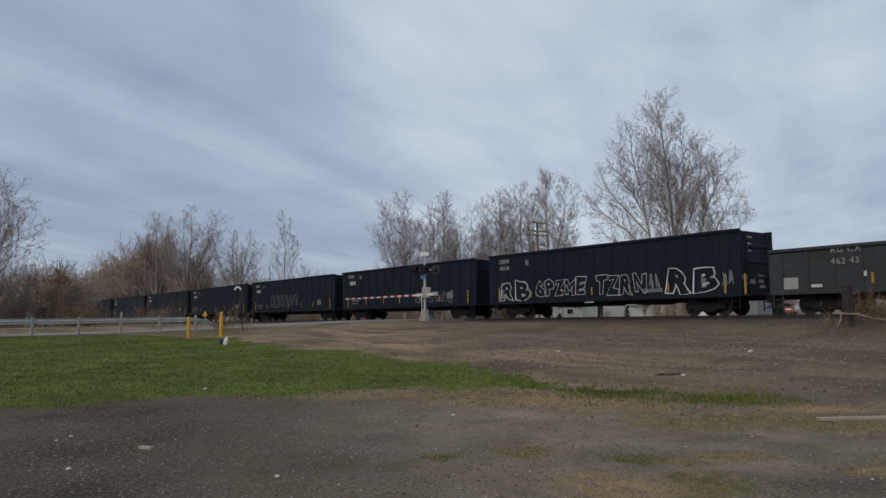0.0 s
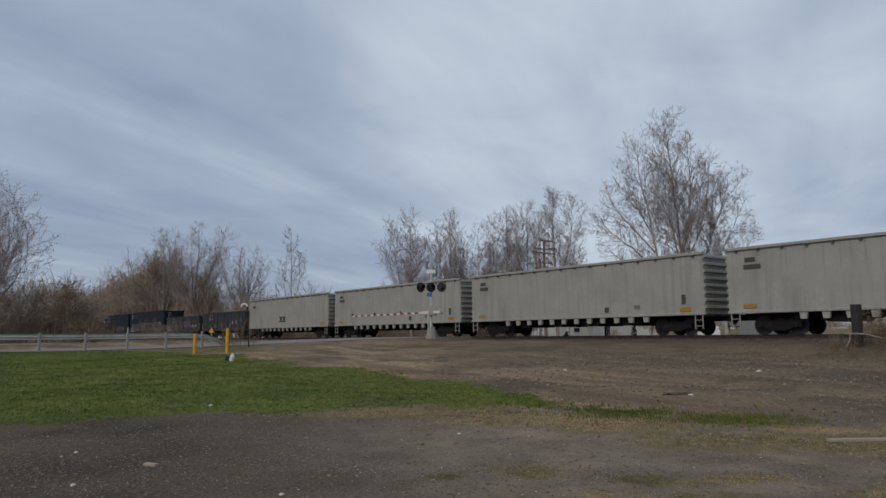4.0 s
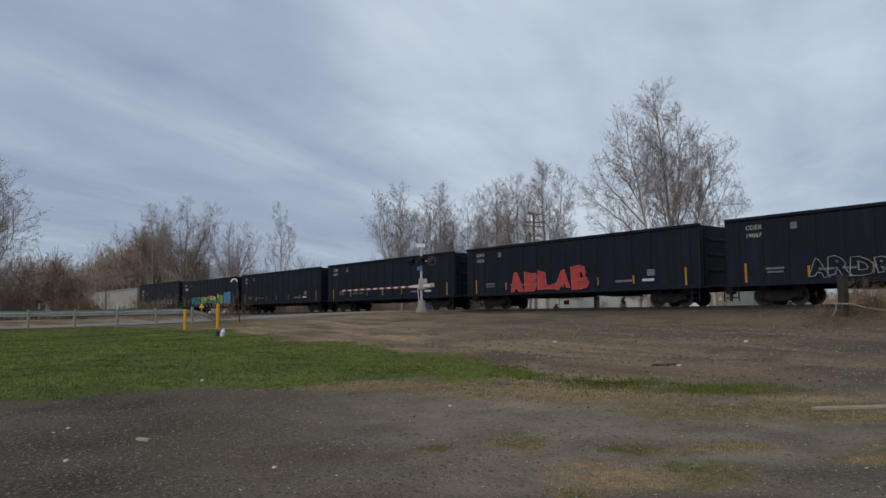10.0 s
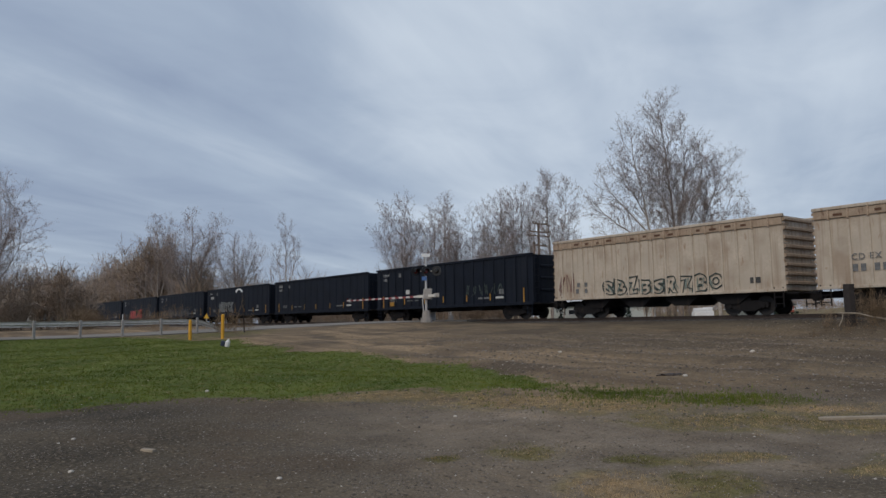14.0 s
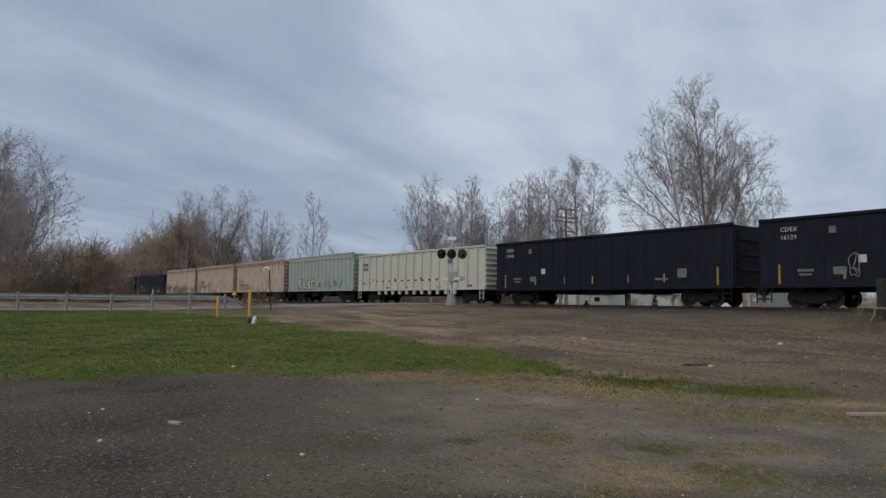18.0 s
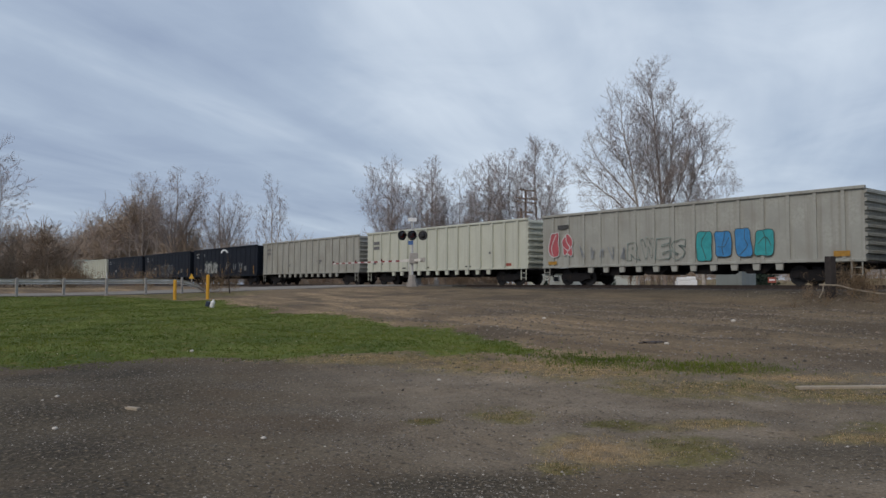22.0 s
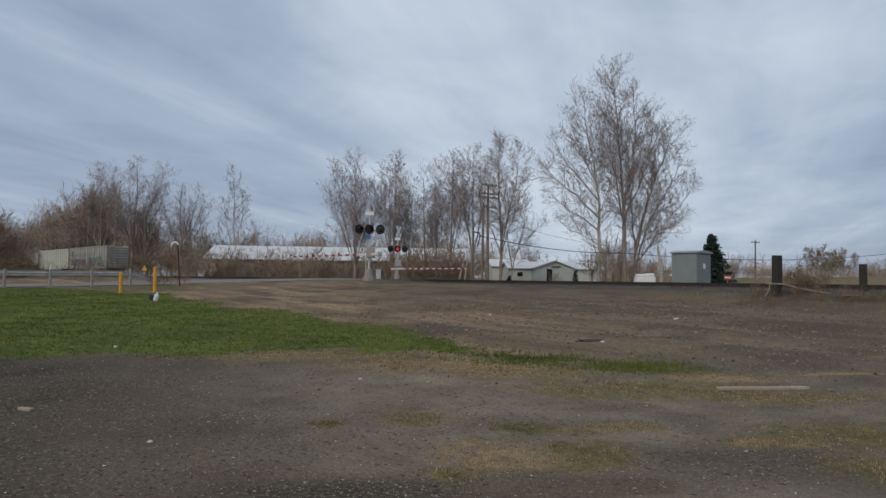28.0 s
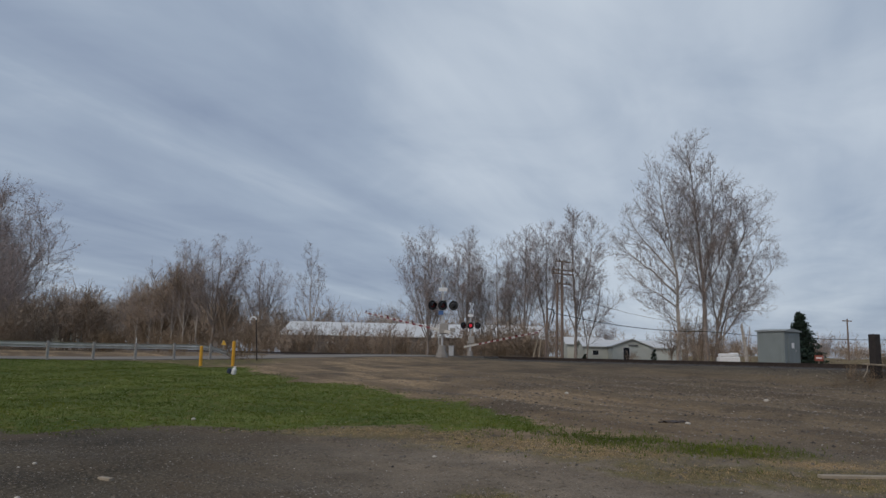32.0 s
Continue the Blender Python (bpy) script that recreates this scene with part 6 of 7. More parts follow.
def build_houses():
    h = thing("house", "low pale green-grey house with a white metal roof", "house", pose(0, 0, 1.36), "houses")
    gable_block(h, 18.5, 114.0, 33.2, 121.0, 2.15, 3.15, True, SIDING)
    gable_block(h, 22.0, 110.0, 27.6, 117.0, 2.2, 3.2, False, SIDING)
    opening(h, "door", 24.0, 109.98, 0.05, 0.9, 2.0, "dark door")
    opening(h, "window", 20.2, 113.97, 0.9, 0.9, 0.7)
    bm = bmesh.new()
    add_box(bm, 24.3, 109.9, 2.25, 25.7, 109.96, 2.5)
    part("sign_board", bm, GREY_INK, h)
    b = thing("house", "farther pale house with a white roof", "house", pose(0, 0, 1.36), "houses")
    gable_block(b, 17.0, 122.0, 23.2, 129.0, 2.6, 3.7, True, SIDING)
    opening(b, "window", 18.6, 121.97, 1.0, 0.9, 0.8)
    s = thing("shed", "long low shed with dull walls and a white roof", "shed", pose(0, 0, 1.36))
    gable_block(s, -27.0, 110.0, 12.0, 124.0, 2.9, 5.0, True, SIDING_DARK)
    bm = bmesh.new()
    for k in range(20):
        x = -26 + k * 2.0
        add_box(bm, x, 109.93, 0, x + 0.06, 110.0, 2.85)
    part("wall_battens", bm, SIDING_DARK, s)
    for x in (-19.5, -12.0, 3.0):
        opening(s, "window", x, 109.97, 1.1, 1.0, 0.8)
    bm = bmesh.new()
    add_tube(bm, (-19.2, 109.8, 2.5), (-19.2, 109.6, 2.5), 0.14, 0.14, 10)
    part("wall_lamp", bm, SIGN_WHITE, s)
    cab = thing("signal_cabinet", "grey metal railroad equipment cabinet beyond the track", "equipment cabinet", pose(21.35, 50.4, 1.36, 0, 0, 38))
    bm = bmesh.new()
    add_box(bm, -0.95, -0.95, -0.1, 0.95, 0.95, 2.32, 0.02)
    part("body", bm, CABINET, cab)
    bm = bmesh.new()
    add_prism(bm, [(-1.05, 2.32), (1.05, 2.32), (1.05, 2.40), (0, 2.52), (-1.05, 2.40)], -1.05, 1.05)
    part("roof", bm, CABINET_ROOF, cab)
    bm = bmesh.new()
    add_box(bm, -0.55, -0.985, 0.1, 0.45, -0.952, 2.15, 0.01)
    d = part("door", bm, CABINET, cab)
    bm = bmesh.new()
    add_box(bm, -0.15, -1.0, 1.25, 0.15, -0.987, 1.6)
    part("notice", bm, SIGN_WHITE, cab, "white notice plate")
    bm = bmesh.new()
    add_box(bm, 0.30, -1.01, 1.0, 0.34, -0.987, 1.2)
    part("handle", bm, SILVER, d)
    bm = bmesh.new()
    add_box(bm, -0.5, 0.97, 1.4, 0.5, 1.0, 1.9)
    part("vent", bm, CABINET_ROOF, cab)
    sg = thing("red_sign", "small red sign with a white bar on a low post", "sign", pose(29.0, 61.3, 1.36))
    bm = bmesh.new()
    add_box(bm, -0.04, -0.03, 0, 0.04, 0.03, 0.55)
    part("post", bm, WOOD_POLE, sg)
    bm = bmesh.new()
    add_box(bm, -0.34, -0.055, 0.52, 0.34, -0.032, 0.98, 0.01)
    pl = part("plate", bm, RED_PAINT, sg)
    bm = bmesh.new()
    add_box(bm, -0.24, -0.064, 0.70, 0.24, -0.057, 0.82)
    part("white_bar", bm, SIGN_WHITE, pl)
    for x, y, w, hh in ((23.2, 66, 1.3, 1.0), (24.6, 68, 0.9, 1.1)):
        bm = bmesh.new()
        add_box(bm, -w / 2, -0.4, 0, w / 2, 0.4, hh * 0.7, 0.04)
        add_box(bm, -w / 2 + 0.1, -0.35, hh * 0.7, w / 2 - 0.1, 0.35, hh, 0.06)
        solid("storage_bin", bm, SIGN_WHITE, "pale storage bin under the tall trees", "bin", "storage bins", m=pose(x, y, 1.36))


build_houses()


# ---- trees ----
def unit(v):
    return v / (np.linalg.norm(v) + 1e-9)


def fan(n, height, radius, fork, seed, lean=0.0, bulge=0.55, tips=0.75, r=None, mid=0.95):
    """Stems that part at a fork and spread to the crown's outline; the first one is the leader."""
    rr = np.random.default_rng(seed)
    r = r or height * 0.011
    out = [([(0, 0, 0), (0.02, 0, fork * height)], r, r * 0.85)]
    turn = rr.uniform(0, 6.28)
    for k in range(n):
        a = turn + k * math.tau / max(1, n - 1) + rr.uniform(-0.35, 0.35)
        top = height * (1.0 if k == 0 else rr.uniform(0.72, 0.95))
        reach = radius * (0.12 if k == 0 else rr.uniform(0.75, 1.0))
        z0 = fork * height * (1.0 if k == 0 else rr.uniform(0.75, 1.0))
        c, s = math.cos(a), math.sin(a)
        pts = [(0.02, 0, z0)]
        for t, w in ((0.3, bulge), (0.65, mid), (1.0, tips if k else 0.5)):
            z = z0 + (top - z0) * t
            pts.append((c * reach * w + lean * z, s * reach * w, z))
        out.append((pts, r * (0.75 if k == 0 else 0.5), 0.012))
    return out


def bare_tree(name, label, limbs, seed, dens=(2.3, 2.5), reach=(0.42, 0.42), angle=(54, 54), up=0.16, cap=4.4, first=0.22, twigs=2.8, twig_long=0.7, wide=0.009, buds=0.35, bud_size=0.035, bark=None, twig_ma=None):
    """Given limbs carry two orders of side branches, fine twigs and swelling buds."""
    rr = np.random.default_rng(seed)
    wood, fine = Wood(), Wood()
    A, B, W, C = [], [], [], []

    def bend(pts, step_, jog):
        """A smooth, slightly crooked line through control points."""
        pts = np.asarray(pts, float)
        out = [pts[0]]
        for i in range(len(pts) - 1):
            p0, p1, p2, p3 = pts[max(i - 1, 0)], pts[i], pts[i + 1], pts[min(i + 2, len(pts) - 1)]
            n = max(2, int(np.linalg.norm(p2 - p1) / step_))
            for k in range(1, n + 1):
                t = k / n
                q = 0.5 * (2 * p1 + (p2 - p0) * t + (2 * p0 - 5 * p1 + 4 * p2 - p3) * t * t + (3 * p1 - p0 - 3 * p2 + p3) * t ** 3)
                out.append(q + rr.normal(0, jog, 3) * (k < n))
        return np.array(out)

    def shoot(p, d, length, r0, level):
        n = max(3, int(length / (0.55 if level == 0 else 0.4)))
        pts, d = [p], unit(d)
        for k in range(n):
            d = unit(d + rr.normal(0, 0.15, 3) + np.array([0, 0, up * 0.35]))
            pts.append(pts[-1] + d * length / n)
        pts = np.array(pts)
        rad = np.linspace(r0, max(0.006, r0 * 0.25), n + 1)
        (wood if r0 > 0.035 else fine).tube(pts, rad, 4 if r0 > 0.035 else 3)
        dress(pts, rad, level + 1, length)

    def dress(pts, rad, level, total):
        if level < 2:
            n = int(total * dens[level] * rr.uniform(0.85, 1.15)) + 1
            f = first if level == 0 else 0.18
            for i in range(n):
                t = f + (1 - f) * (i + rr.random()) / n
                k = min(len(pts) - 2, int(t * (len(pts) - 1)))
                g = t * (len(pts) - 1) - k
                p = pts[k] + (pts[k + 1] - pts[k]) * g
                T = unit(pts[k + 1] - pts[k])
                N = unit(np.cross(T, rr.normal(size=3)))
                a = radians(angle[level] * rr.uniform(0.7, 1.25))
                d = T * math.cos(a) + N * math.sin(a) + np.array([0, 0, up])
                length = min(cap, (reach[level] * total * (1.02 - t) ** 0.55 + 0.35) * rr.uniform(0.55, 1.2))
                shoot(p, d, length, min(rad[k] * 0.6, 0.009 * length + 0.006), level)
        if level >= 1:
            n = int(total * twigs) + 2
            for i in range(n):
                t = 0.1 + 0.9 * (i + rr.random()) / n
                k = min(len(pts) - 2, int(t * (len(pts) - 1)))
                p = pts[k] + (pts[k + 1] - pts[k]) * rr.random()
                d = unit(unit(pts[k + 1] - pts[k]) * 0.8 + rr.normal(0, 0.5, 3) + np.array([0, 0, up]))
                e = p + d * twig_long * rr.uniform(0.35, 1.1)
                A.append(p), B.append(e), W.append(wide)
                for _ in range(2):
                    s = p + (e - p) * rr.uniform(0.25, 0.9)
                    d2 = unit(d + rr.normal(0, 0.55, 3))
                    e2 = s + d2 * twig_long * rr.uniform(0.25, 0.55)
                    A.append(s), B.append(e2), W.append(wide * 0.8)
                    if rr.random() < buds:
                        C.append(e2)
                if rr.random() < buds:
                    C.append(e)
    for pts, r0, r1 in limbs:
        P = bend(pts, 0.8, 0.05)
        total = float(np.linalg.norm(np.diff(P, axis=0), axis=1).sum())
        rad = r1 + (r0 - r1) * np.linspace(1, 0, len(P)) ** 1.25
        wood.tube(P, rad, 8 if r0 > 0.12 else 6)
        if r1 < 0.06:
            dress(P, rad, 0, total)
    A, B, W = np.array(A), np.array(B), np.array(W)
    o = np.cross(B - A, (0.3, 0.5, 0.8))
    o *= (W / (np.linalg.norm(o, axis=1) + 1e-9))[:, None]
    n = len(A)
    fine.v.append(np.stack([A - o, A + o, B], 1).reshape(-1, 3))
    f = np.arange(3 * n).reshape(-1, 3)
    fine.f.append(np.concatenate([f, f[:, 2:]], 1) + fine.n)
    t = thing("tree", label, "tree", group="bare trees")
    part("trunk", wood.mesh(name + "_trunk", bark or BARK), bark or BARK, t)
    c = part("crown", fine.mesh(name + "_crown", twig_ma or TWIG), twig_ma or TWIG, t)
    if C:
        C = np.array(C)
        d = rr.normal(size=(len(C), 3, 3)) * bud_size
        v = np.stack([C, C + d[:, 0], C + d[:, 0] + d[:, 1], C + d[:, 1]], 1).reshape(-1, 3)
        me = raw(name + "_buds", v.tolist(), np.arange(len(v)).reshape(-1, 4).tolist(), BUD)
        tagged(part("bud_cover", me, BUD, c), kind="stuff")
    return t


def on_ray(azimuth, q):
    """The ground point in this direction from the lot at this distance across the track."""
    t = math.tan(radians(azimuth))
    y = q / (ACROSS.y + ACROSS.x * t)
    return y * t, y


def build_trees():
    def put(src, spots):
        for k, (x, y, turn, sc) in enumerate(spots):
            m = pose(x, y, float(ground_height(x, y)) - 0.1, 0, 0, turn)
            ob = src if k == 0 else copy_thing(src, m)
            ob.matrix_basis = m
            ob.scale = (sc, sc, sc)
    # three cottonwoods standing close together; the tall one bends a little to one side at its top
    main = [([(0, 0, 0), (-0.15, 0, 9), (-0.7, 0.1, 17), (-1.15, 0, 22), (-1.75, 0, 26.8)], 0.36, 0.02),
            ([(-0.2, 0, 9), (0.9, 0.6, 14), (1.5, 0.8, 19), (1.2, 0.6, 24.3)], 0.15, 0.015),
            ([(0, 0, 7), (-1.2, -0.8, 12), (-2.2, -1.0, 17), (-2.5, -1.1, 20.5)], 0.13, 0.015),
            ([(-0.1, 0, 8.5), (1.8, -0.9, 13), (2.9, -1.2, 18), (3.2, -1.2, 21.5)], 0.13, 0.015),
            ([(-0.3, 0.1, 12), (-1.6, 1.2, 16), (-2.6, 1.5, 19.5), (-3.0, 1.6, 22.6)], 0.09, 0.012)]
    put(bare_tree("tall", "tall bare cottonwood with a bent top and fine grey twigs", main, 21, first=0.24), [(27.0, 83, 0, 0.93)])
    side = [([(0, 0, 0), (0.0, 0, 8), (-0.7, 0, 14), (-1.5, 0.1, 18), (-1.9, 0.1, 21.5)], 0.27, 0.02),
            ([(0, 0, 7.6), (-2.2, -0.4, 9.6), (-4.4, -0.6, 11.3), (-7.0, -0.7, 13.8)], 0.13, 0.012),
            ([(-0.1, 0, 9.6), (-2.2, 0.3, 12.2), (-4.2, 0.4, 14.6), (-5.4, 0.4, 17.2)], 0.13, 0.012),
            ([(0, 0, 6.2), (-1.8, -1.2, 7.2), (-4.0, -1.5, 8.4), (-6.0, -1.5, 10.4)], 0.09, 0.012),
            ([(-0.3, 0, 11.5), (-2.0, -0.6, 14.5), (-3.2, -0.8, 17.4), (-3.6, -0.8, 19.6)], 0.09, 0.012),
            ([(0, 0, 8), (1.3, 0.6, 11), (1.8, 0.8, 14.5), (1.9, 0.8, 17)], 0.08, 0.012),
            ([(0, 0, 4.6), (-1.5, 0.8, 5.6), (-3.0, 1.0, 6.2), (-4.6, 1.0, 7.6)], 0.06, 0.012)]
    put(bare_tree("bough", "bare cottonwood with pale trunk and long boughs reaching sideways", side, 22, cap=3.6, first=0.2, bark=PALE_BARK), [(23.7, 82, 0, 1.0)])
    lean = [([(0, 0, 0), (0.6, 0, 6), (2.4, 0, 12), (4.1, 0, 16.5), (4.7, 0, 19.4)], 0.18, 0.015),
            ([(0.2, 0, 2), (1.8, 0.4, 7), (4.4, 0.6, 11.5), (6.3, 0.7, 15.4)], 0.14, 0.014),
            ([(0.1, 0, 3), (1.0, -0.8, 8), (2.0, -1.2, 13), (2.3, -1.3, 17.6)], 0.13, 0.014),
            ([(0.3, 0, 2.4), (3.0, -0.5, 6.5), (5.4, -0.8, 9.6), (7.2, -0.8, 12.2)], 0.11, 0.013),
            ([(0.2, 0, 4), (0.0, 0.8, 9), (0.3, 1.0, 14), (0.6, 1.0, 17.4)], 0.11, 0.013),
            ([(0.4, 0, 4.5), (2.8, 0.9, 6.2), (5.0, 1.2, 7.4), (7.0, 1.2, 8.6)], 0.06, 0.012)]
    put(bare_tree("leaning", "bare cottonwood with several leaning stems", lean, 27, cap=3.6, first=0.2), [(28.5, 84.5, 0, 1.0)])
    dense = dict(dens=(2.3, 2.7), cap=2.9, twigs=2.8, twig_long=0.5, buds=0.6, angle=(44, 48), wide=0.0085)
    put(bare_tree("oval", "bare budding tree with an upright oval crown", fan(8, 16.0, 3.1, 0.14, 23, bulge=0.45, tips=0.85), 23, **dense), [(-4.4, 96, 0, 1.0)])
    put(bare_tree("oval_b", "narrow bare budding tree with an oval crown", fan(7, 15.8, 2.5, 0.16, 28, bulge=0.45, tips=0.85), 28, **dense), [(0.5, 96, 0, 1.0)])
    put(bare_tree("airy", "small dark bare tree with crooked open limbs", fan(5, 14.6, 2.7, 0.20, 33, bulge=0.4, tips=1.0), 33, dens=(1.9, 2.3), twigs=2.4, twig_long=0.5, buds=0.2, cap=2.8), [(4.6, 96, 0, 1.0)])
    slim = bare_tree("slim", "slim bare budding tree", fan(5, 16.4, 2.0, 0.2, 34, bulge=0.45, tips=0.9), 34, **dense)
    put(slim, [(8.0, 96.5, 0, 1.0), (11.1, 97, 120, 1.06), (2.6, 100, 200, 0.72), (6.3, 99, 60, 0.78)])
    put(bare_tree("broad", "bare budding tree with spreading upper limbs", fan(6, 19.2, 3.1, 0.22, 35, bulge=0.35, tips=1.0), 35, dens=(2.2, 2.6), cap=3.0, twigs=3.2, twig_long=0.5, buds=0.5), [(14.6, 96, 40, 1.0)])
    low_bough = [([(0, 0, 0), (0.4, 0, 3.5), (2.2, 0, 6.0), (4.4, 0, 8.2)], 0.10, 0.012), ([(0.1, 0, 1.5), (-0.5, 0.3, 6), (-0.8, 0.4, 10)], 0.09, 0.012), ([(0.3, 0, 3), (1.4, -0.3, 7), (1.8, -0.4, 11)], 0.08, 0.012)]
    put(bare_tree("low", "small bare tree with one long sideways bough", low_bough, 36, cap=2.2), [(16.2, 97, 0, 1.0)])
    thin = bare_tree("thin", "slender bare tree with sparse twigs", fan(3, 17.0, 1.7, 0.3, 24), 24, dens=(1.9, 2.0), cap=2.4, twigs=2.6, twig_long=0.6, wide=0.012, buds=0.15, bark=PALE_BARK)
    spots = [(-25.4, 122, 40, 1.03), (-22.5, 124, 100, 0.55), (-16, 128, 10, 0.45), (-8.5, 128, 200, 0.45), (44, 180, 20, 0.36), (75, 170, 10, 0.36)]
    for k, az in enumerate((-20.0, -20.9, -21.7, -22.4, -23.2, -24.1, -25.0)):
        x, y = on_ray(az, 41.6 + (k * 37 % 10) * 0.1)
        spots.append((x, y, k * 50, 0.72 + 0.05 * (k * 3 % 4)))
    put(thin, spots)
    spread = fan(11, 20.5, 7.4, 0.26, 25, bulge=0.30, tips=1.0, r=0.32, mid=0.66)
    wide_tree = bare_tree("wide", "broad bare tree with spreading limbs", spread, 25, dens=(1.5, 2.0), cap=3.6, twigs=2.2, twig_long=0.7, wide=0.013, buds=0.3, bud_size=0.045)
    put(wide_tree, [(-44.3, 130, 0, 1.0), (-35.3, 128, 140, 0.78), (29.2, 155, 77, 0.40), (60, 126, 200, 0.26)])
    near = bare_tree("near", "dense budding bare tree at the edge of the thicket", fan(8, 14.6, 4.6, 0.06, 26, bulge=0.5, tips=0.8), 26, dens=(2.4, 2.8), cap=3.0, twigs=3.6, twig_long=0.42, buds=0.7, bud_size=0.03)
    put(near, [(-39.6, 62, 0, 1.0), (-44.5, 66, 110, 1.02), (-38.0, 57.5, 220, 0.62), (-50, 72, 30, 1.05)])
    snag = [([(0, 0, 0), (-0.1, 0, 1.6), (-0.35, 0, 3.3)], 0.16, 0.11)]
    w = Wood()
    for pts, r0, r1 in snag:
        w.tube(pts, [r0, (r0 + r1) / 2, r1], 9)
        w.tube([(-0.35, 0, 3.3), (-0.32, 0.02, 3.55), (-0.25, 0.03, 3.7)], [r1, 0.06, 0.01], 9)
    tagged(new("dead_trunk", w.mesh("dead_trunk", PALE_BARK)), "pale broken dead trunk beside the cabinet", "dead tree").matrix_basis = pose(24.3, 64.0, 1.3)
    willow = bare_tree("willow", "low rounded willow with yellowish twigs", fan(9, 5.6, 3.0, 0.08, 51, bulge=0.6, tips=0.9), 51, dens=(2.4, 4.0), cap=1.3, twigs=7.0, twig_long=0.5, wide=0.02, buds=0.0, twig_ma=WILLOW)
    put(willow, [(63, 104, 0, 0.8), (70, 110, 90, 0.75)])


build_trees()


def woodlot(name, label, spots, ma, seed, tall, limbs=16, subs=9, fine=6, wide=0.05, slim=0.30):
    """Leafless round-crowned trees joined into one mass: spots are x, y, scale."""
    rr = np.random.default_rng(seed)
    kinds = []
    for s in range(5):
        w = Wood()
        r = tall * slim * rr.uniform(0.85, 1.15)
        w.tube([(0, 0, 0), (rr.normal(0, 0.2), rr.normal(0, 0.2), tall * 0.45), (rr.normal(0, 0.4), rr.normal(0, 0.4), tall * 0.85)], [0.012 * tall, 0.009 * tall, 0.003 * tall], 4)
        A, B, W = [], [], []
        for i in range(limbs):
            z0 = tall * rr.uniform(0.12, 0.6)
            a, e = rr.uniform(0, 6.28), rr.uniform(0.15, 1.0)
            flat = r * math.sqrt(1 - (e - 0.35) ** 2 / 0.55 if abs(e - 0.35) < 0.7 else 0.12) * rr.uniform(0.55, 1.0)
            tip = np.array([math.cos(a) * flat, math.sin(a) * flat, max(z0 + 0.1 * tall, tall * e)])
            root = np.array([0, 0, z0])
            w.tube([root, (root + tip) / 2 + rr.normal(0, 0.3, 3), tip], [0.005 * tall, 0.003 * tall, 0.001 * tall], 3)
            for j in range(subs):
                p = root + (tip - root) * rr.uniform(0.3, 1.0)
                d = unit(unit(tip - root) * 0.6 + rr.normal(0, 0.5, 3) + np.array([0, 0, 0.25]))
                q = p + d * tall * rr.uniform(0.08, 0.18)
                A.append(p), B.append(q), W.append(wide)
                for _ in range(fine):
                    g = p + (q - p) * rr.uniform(0.2, 1.0)
                    A.append(g), B.append(g + unit(d + rr.normal(0, 0.55, 3)) * tall * rr.uniform(0.03, 0.085)), W.append(wide * 0.75)
        A, B, W = np.array(A), np.array(B), np.array(W)
        o = np.cross(B - A, (0.3, 0.5, 0.8))
        o *= (W / (np.linalg.norm(o, axis=1) + 1e-9))[:, None]
        w.v.append(np.stack([A - o, A + o, B], 1).reshape(-1, 3))
        f = np.arange(3 * len(A)).reshape(-1, 3)
        w.f.append(np.concatenate([f, f[:, 2:]], 1) + w.n)
        kinds.append((np.concatenate(w.v), np.concatenate(w.f)))
    vs, fs, n = [], [], 0
    for x, y, sc in spots:
        v, f = kinds[rr.integers(0, 5)]
        a = rr.uniform(0, 6.28)
        c, s_ = math.cos(a), math.sin(a)
        st = sc * rr.uniform(0.9, 1.1)
        vs.append(np.stack([(v[:, 0] * c - v[:, 1] * s_) * sc + x, (v[:, 0] * s_ + v[:, 1] * c) * sc + y, v[:, 2] * st + float(ground_height(x, y)) - 0.1], 1))
        fs.append(f + n)
        n += len(v)
    me = raw(name, np.concatenate(vs).tolist(), clean(np.concatenate(fs)), ma)
    return tagged(new(name, me), label, "woods", kind="stuff")


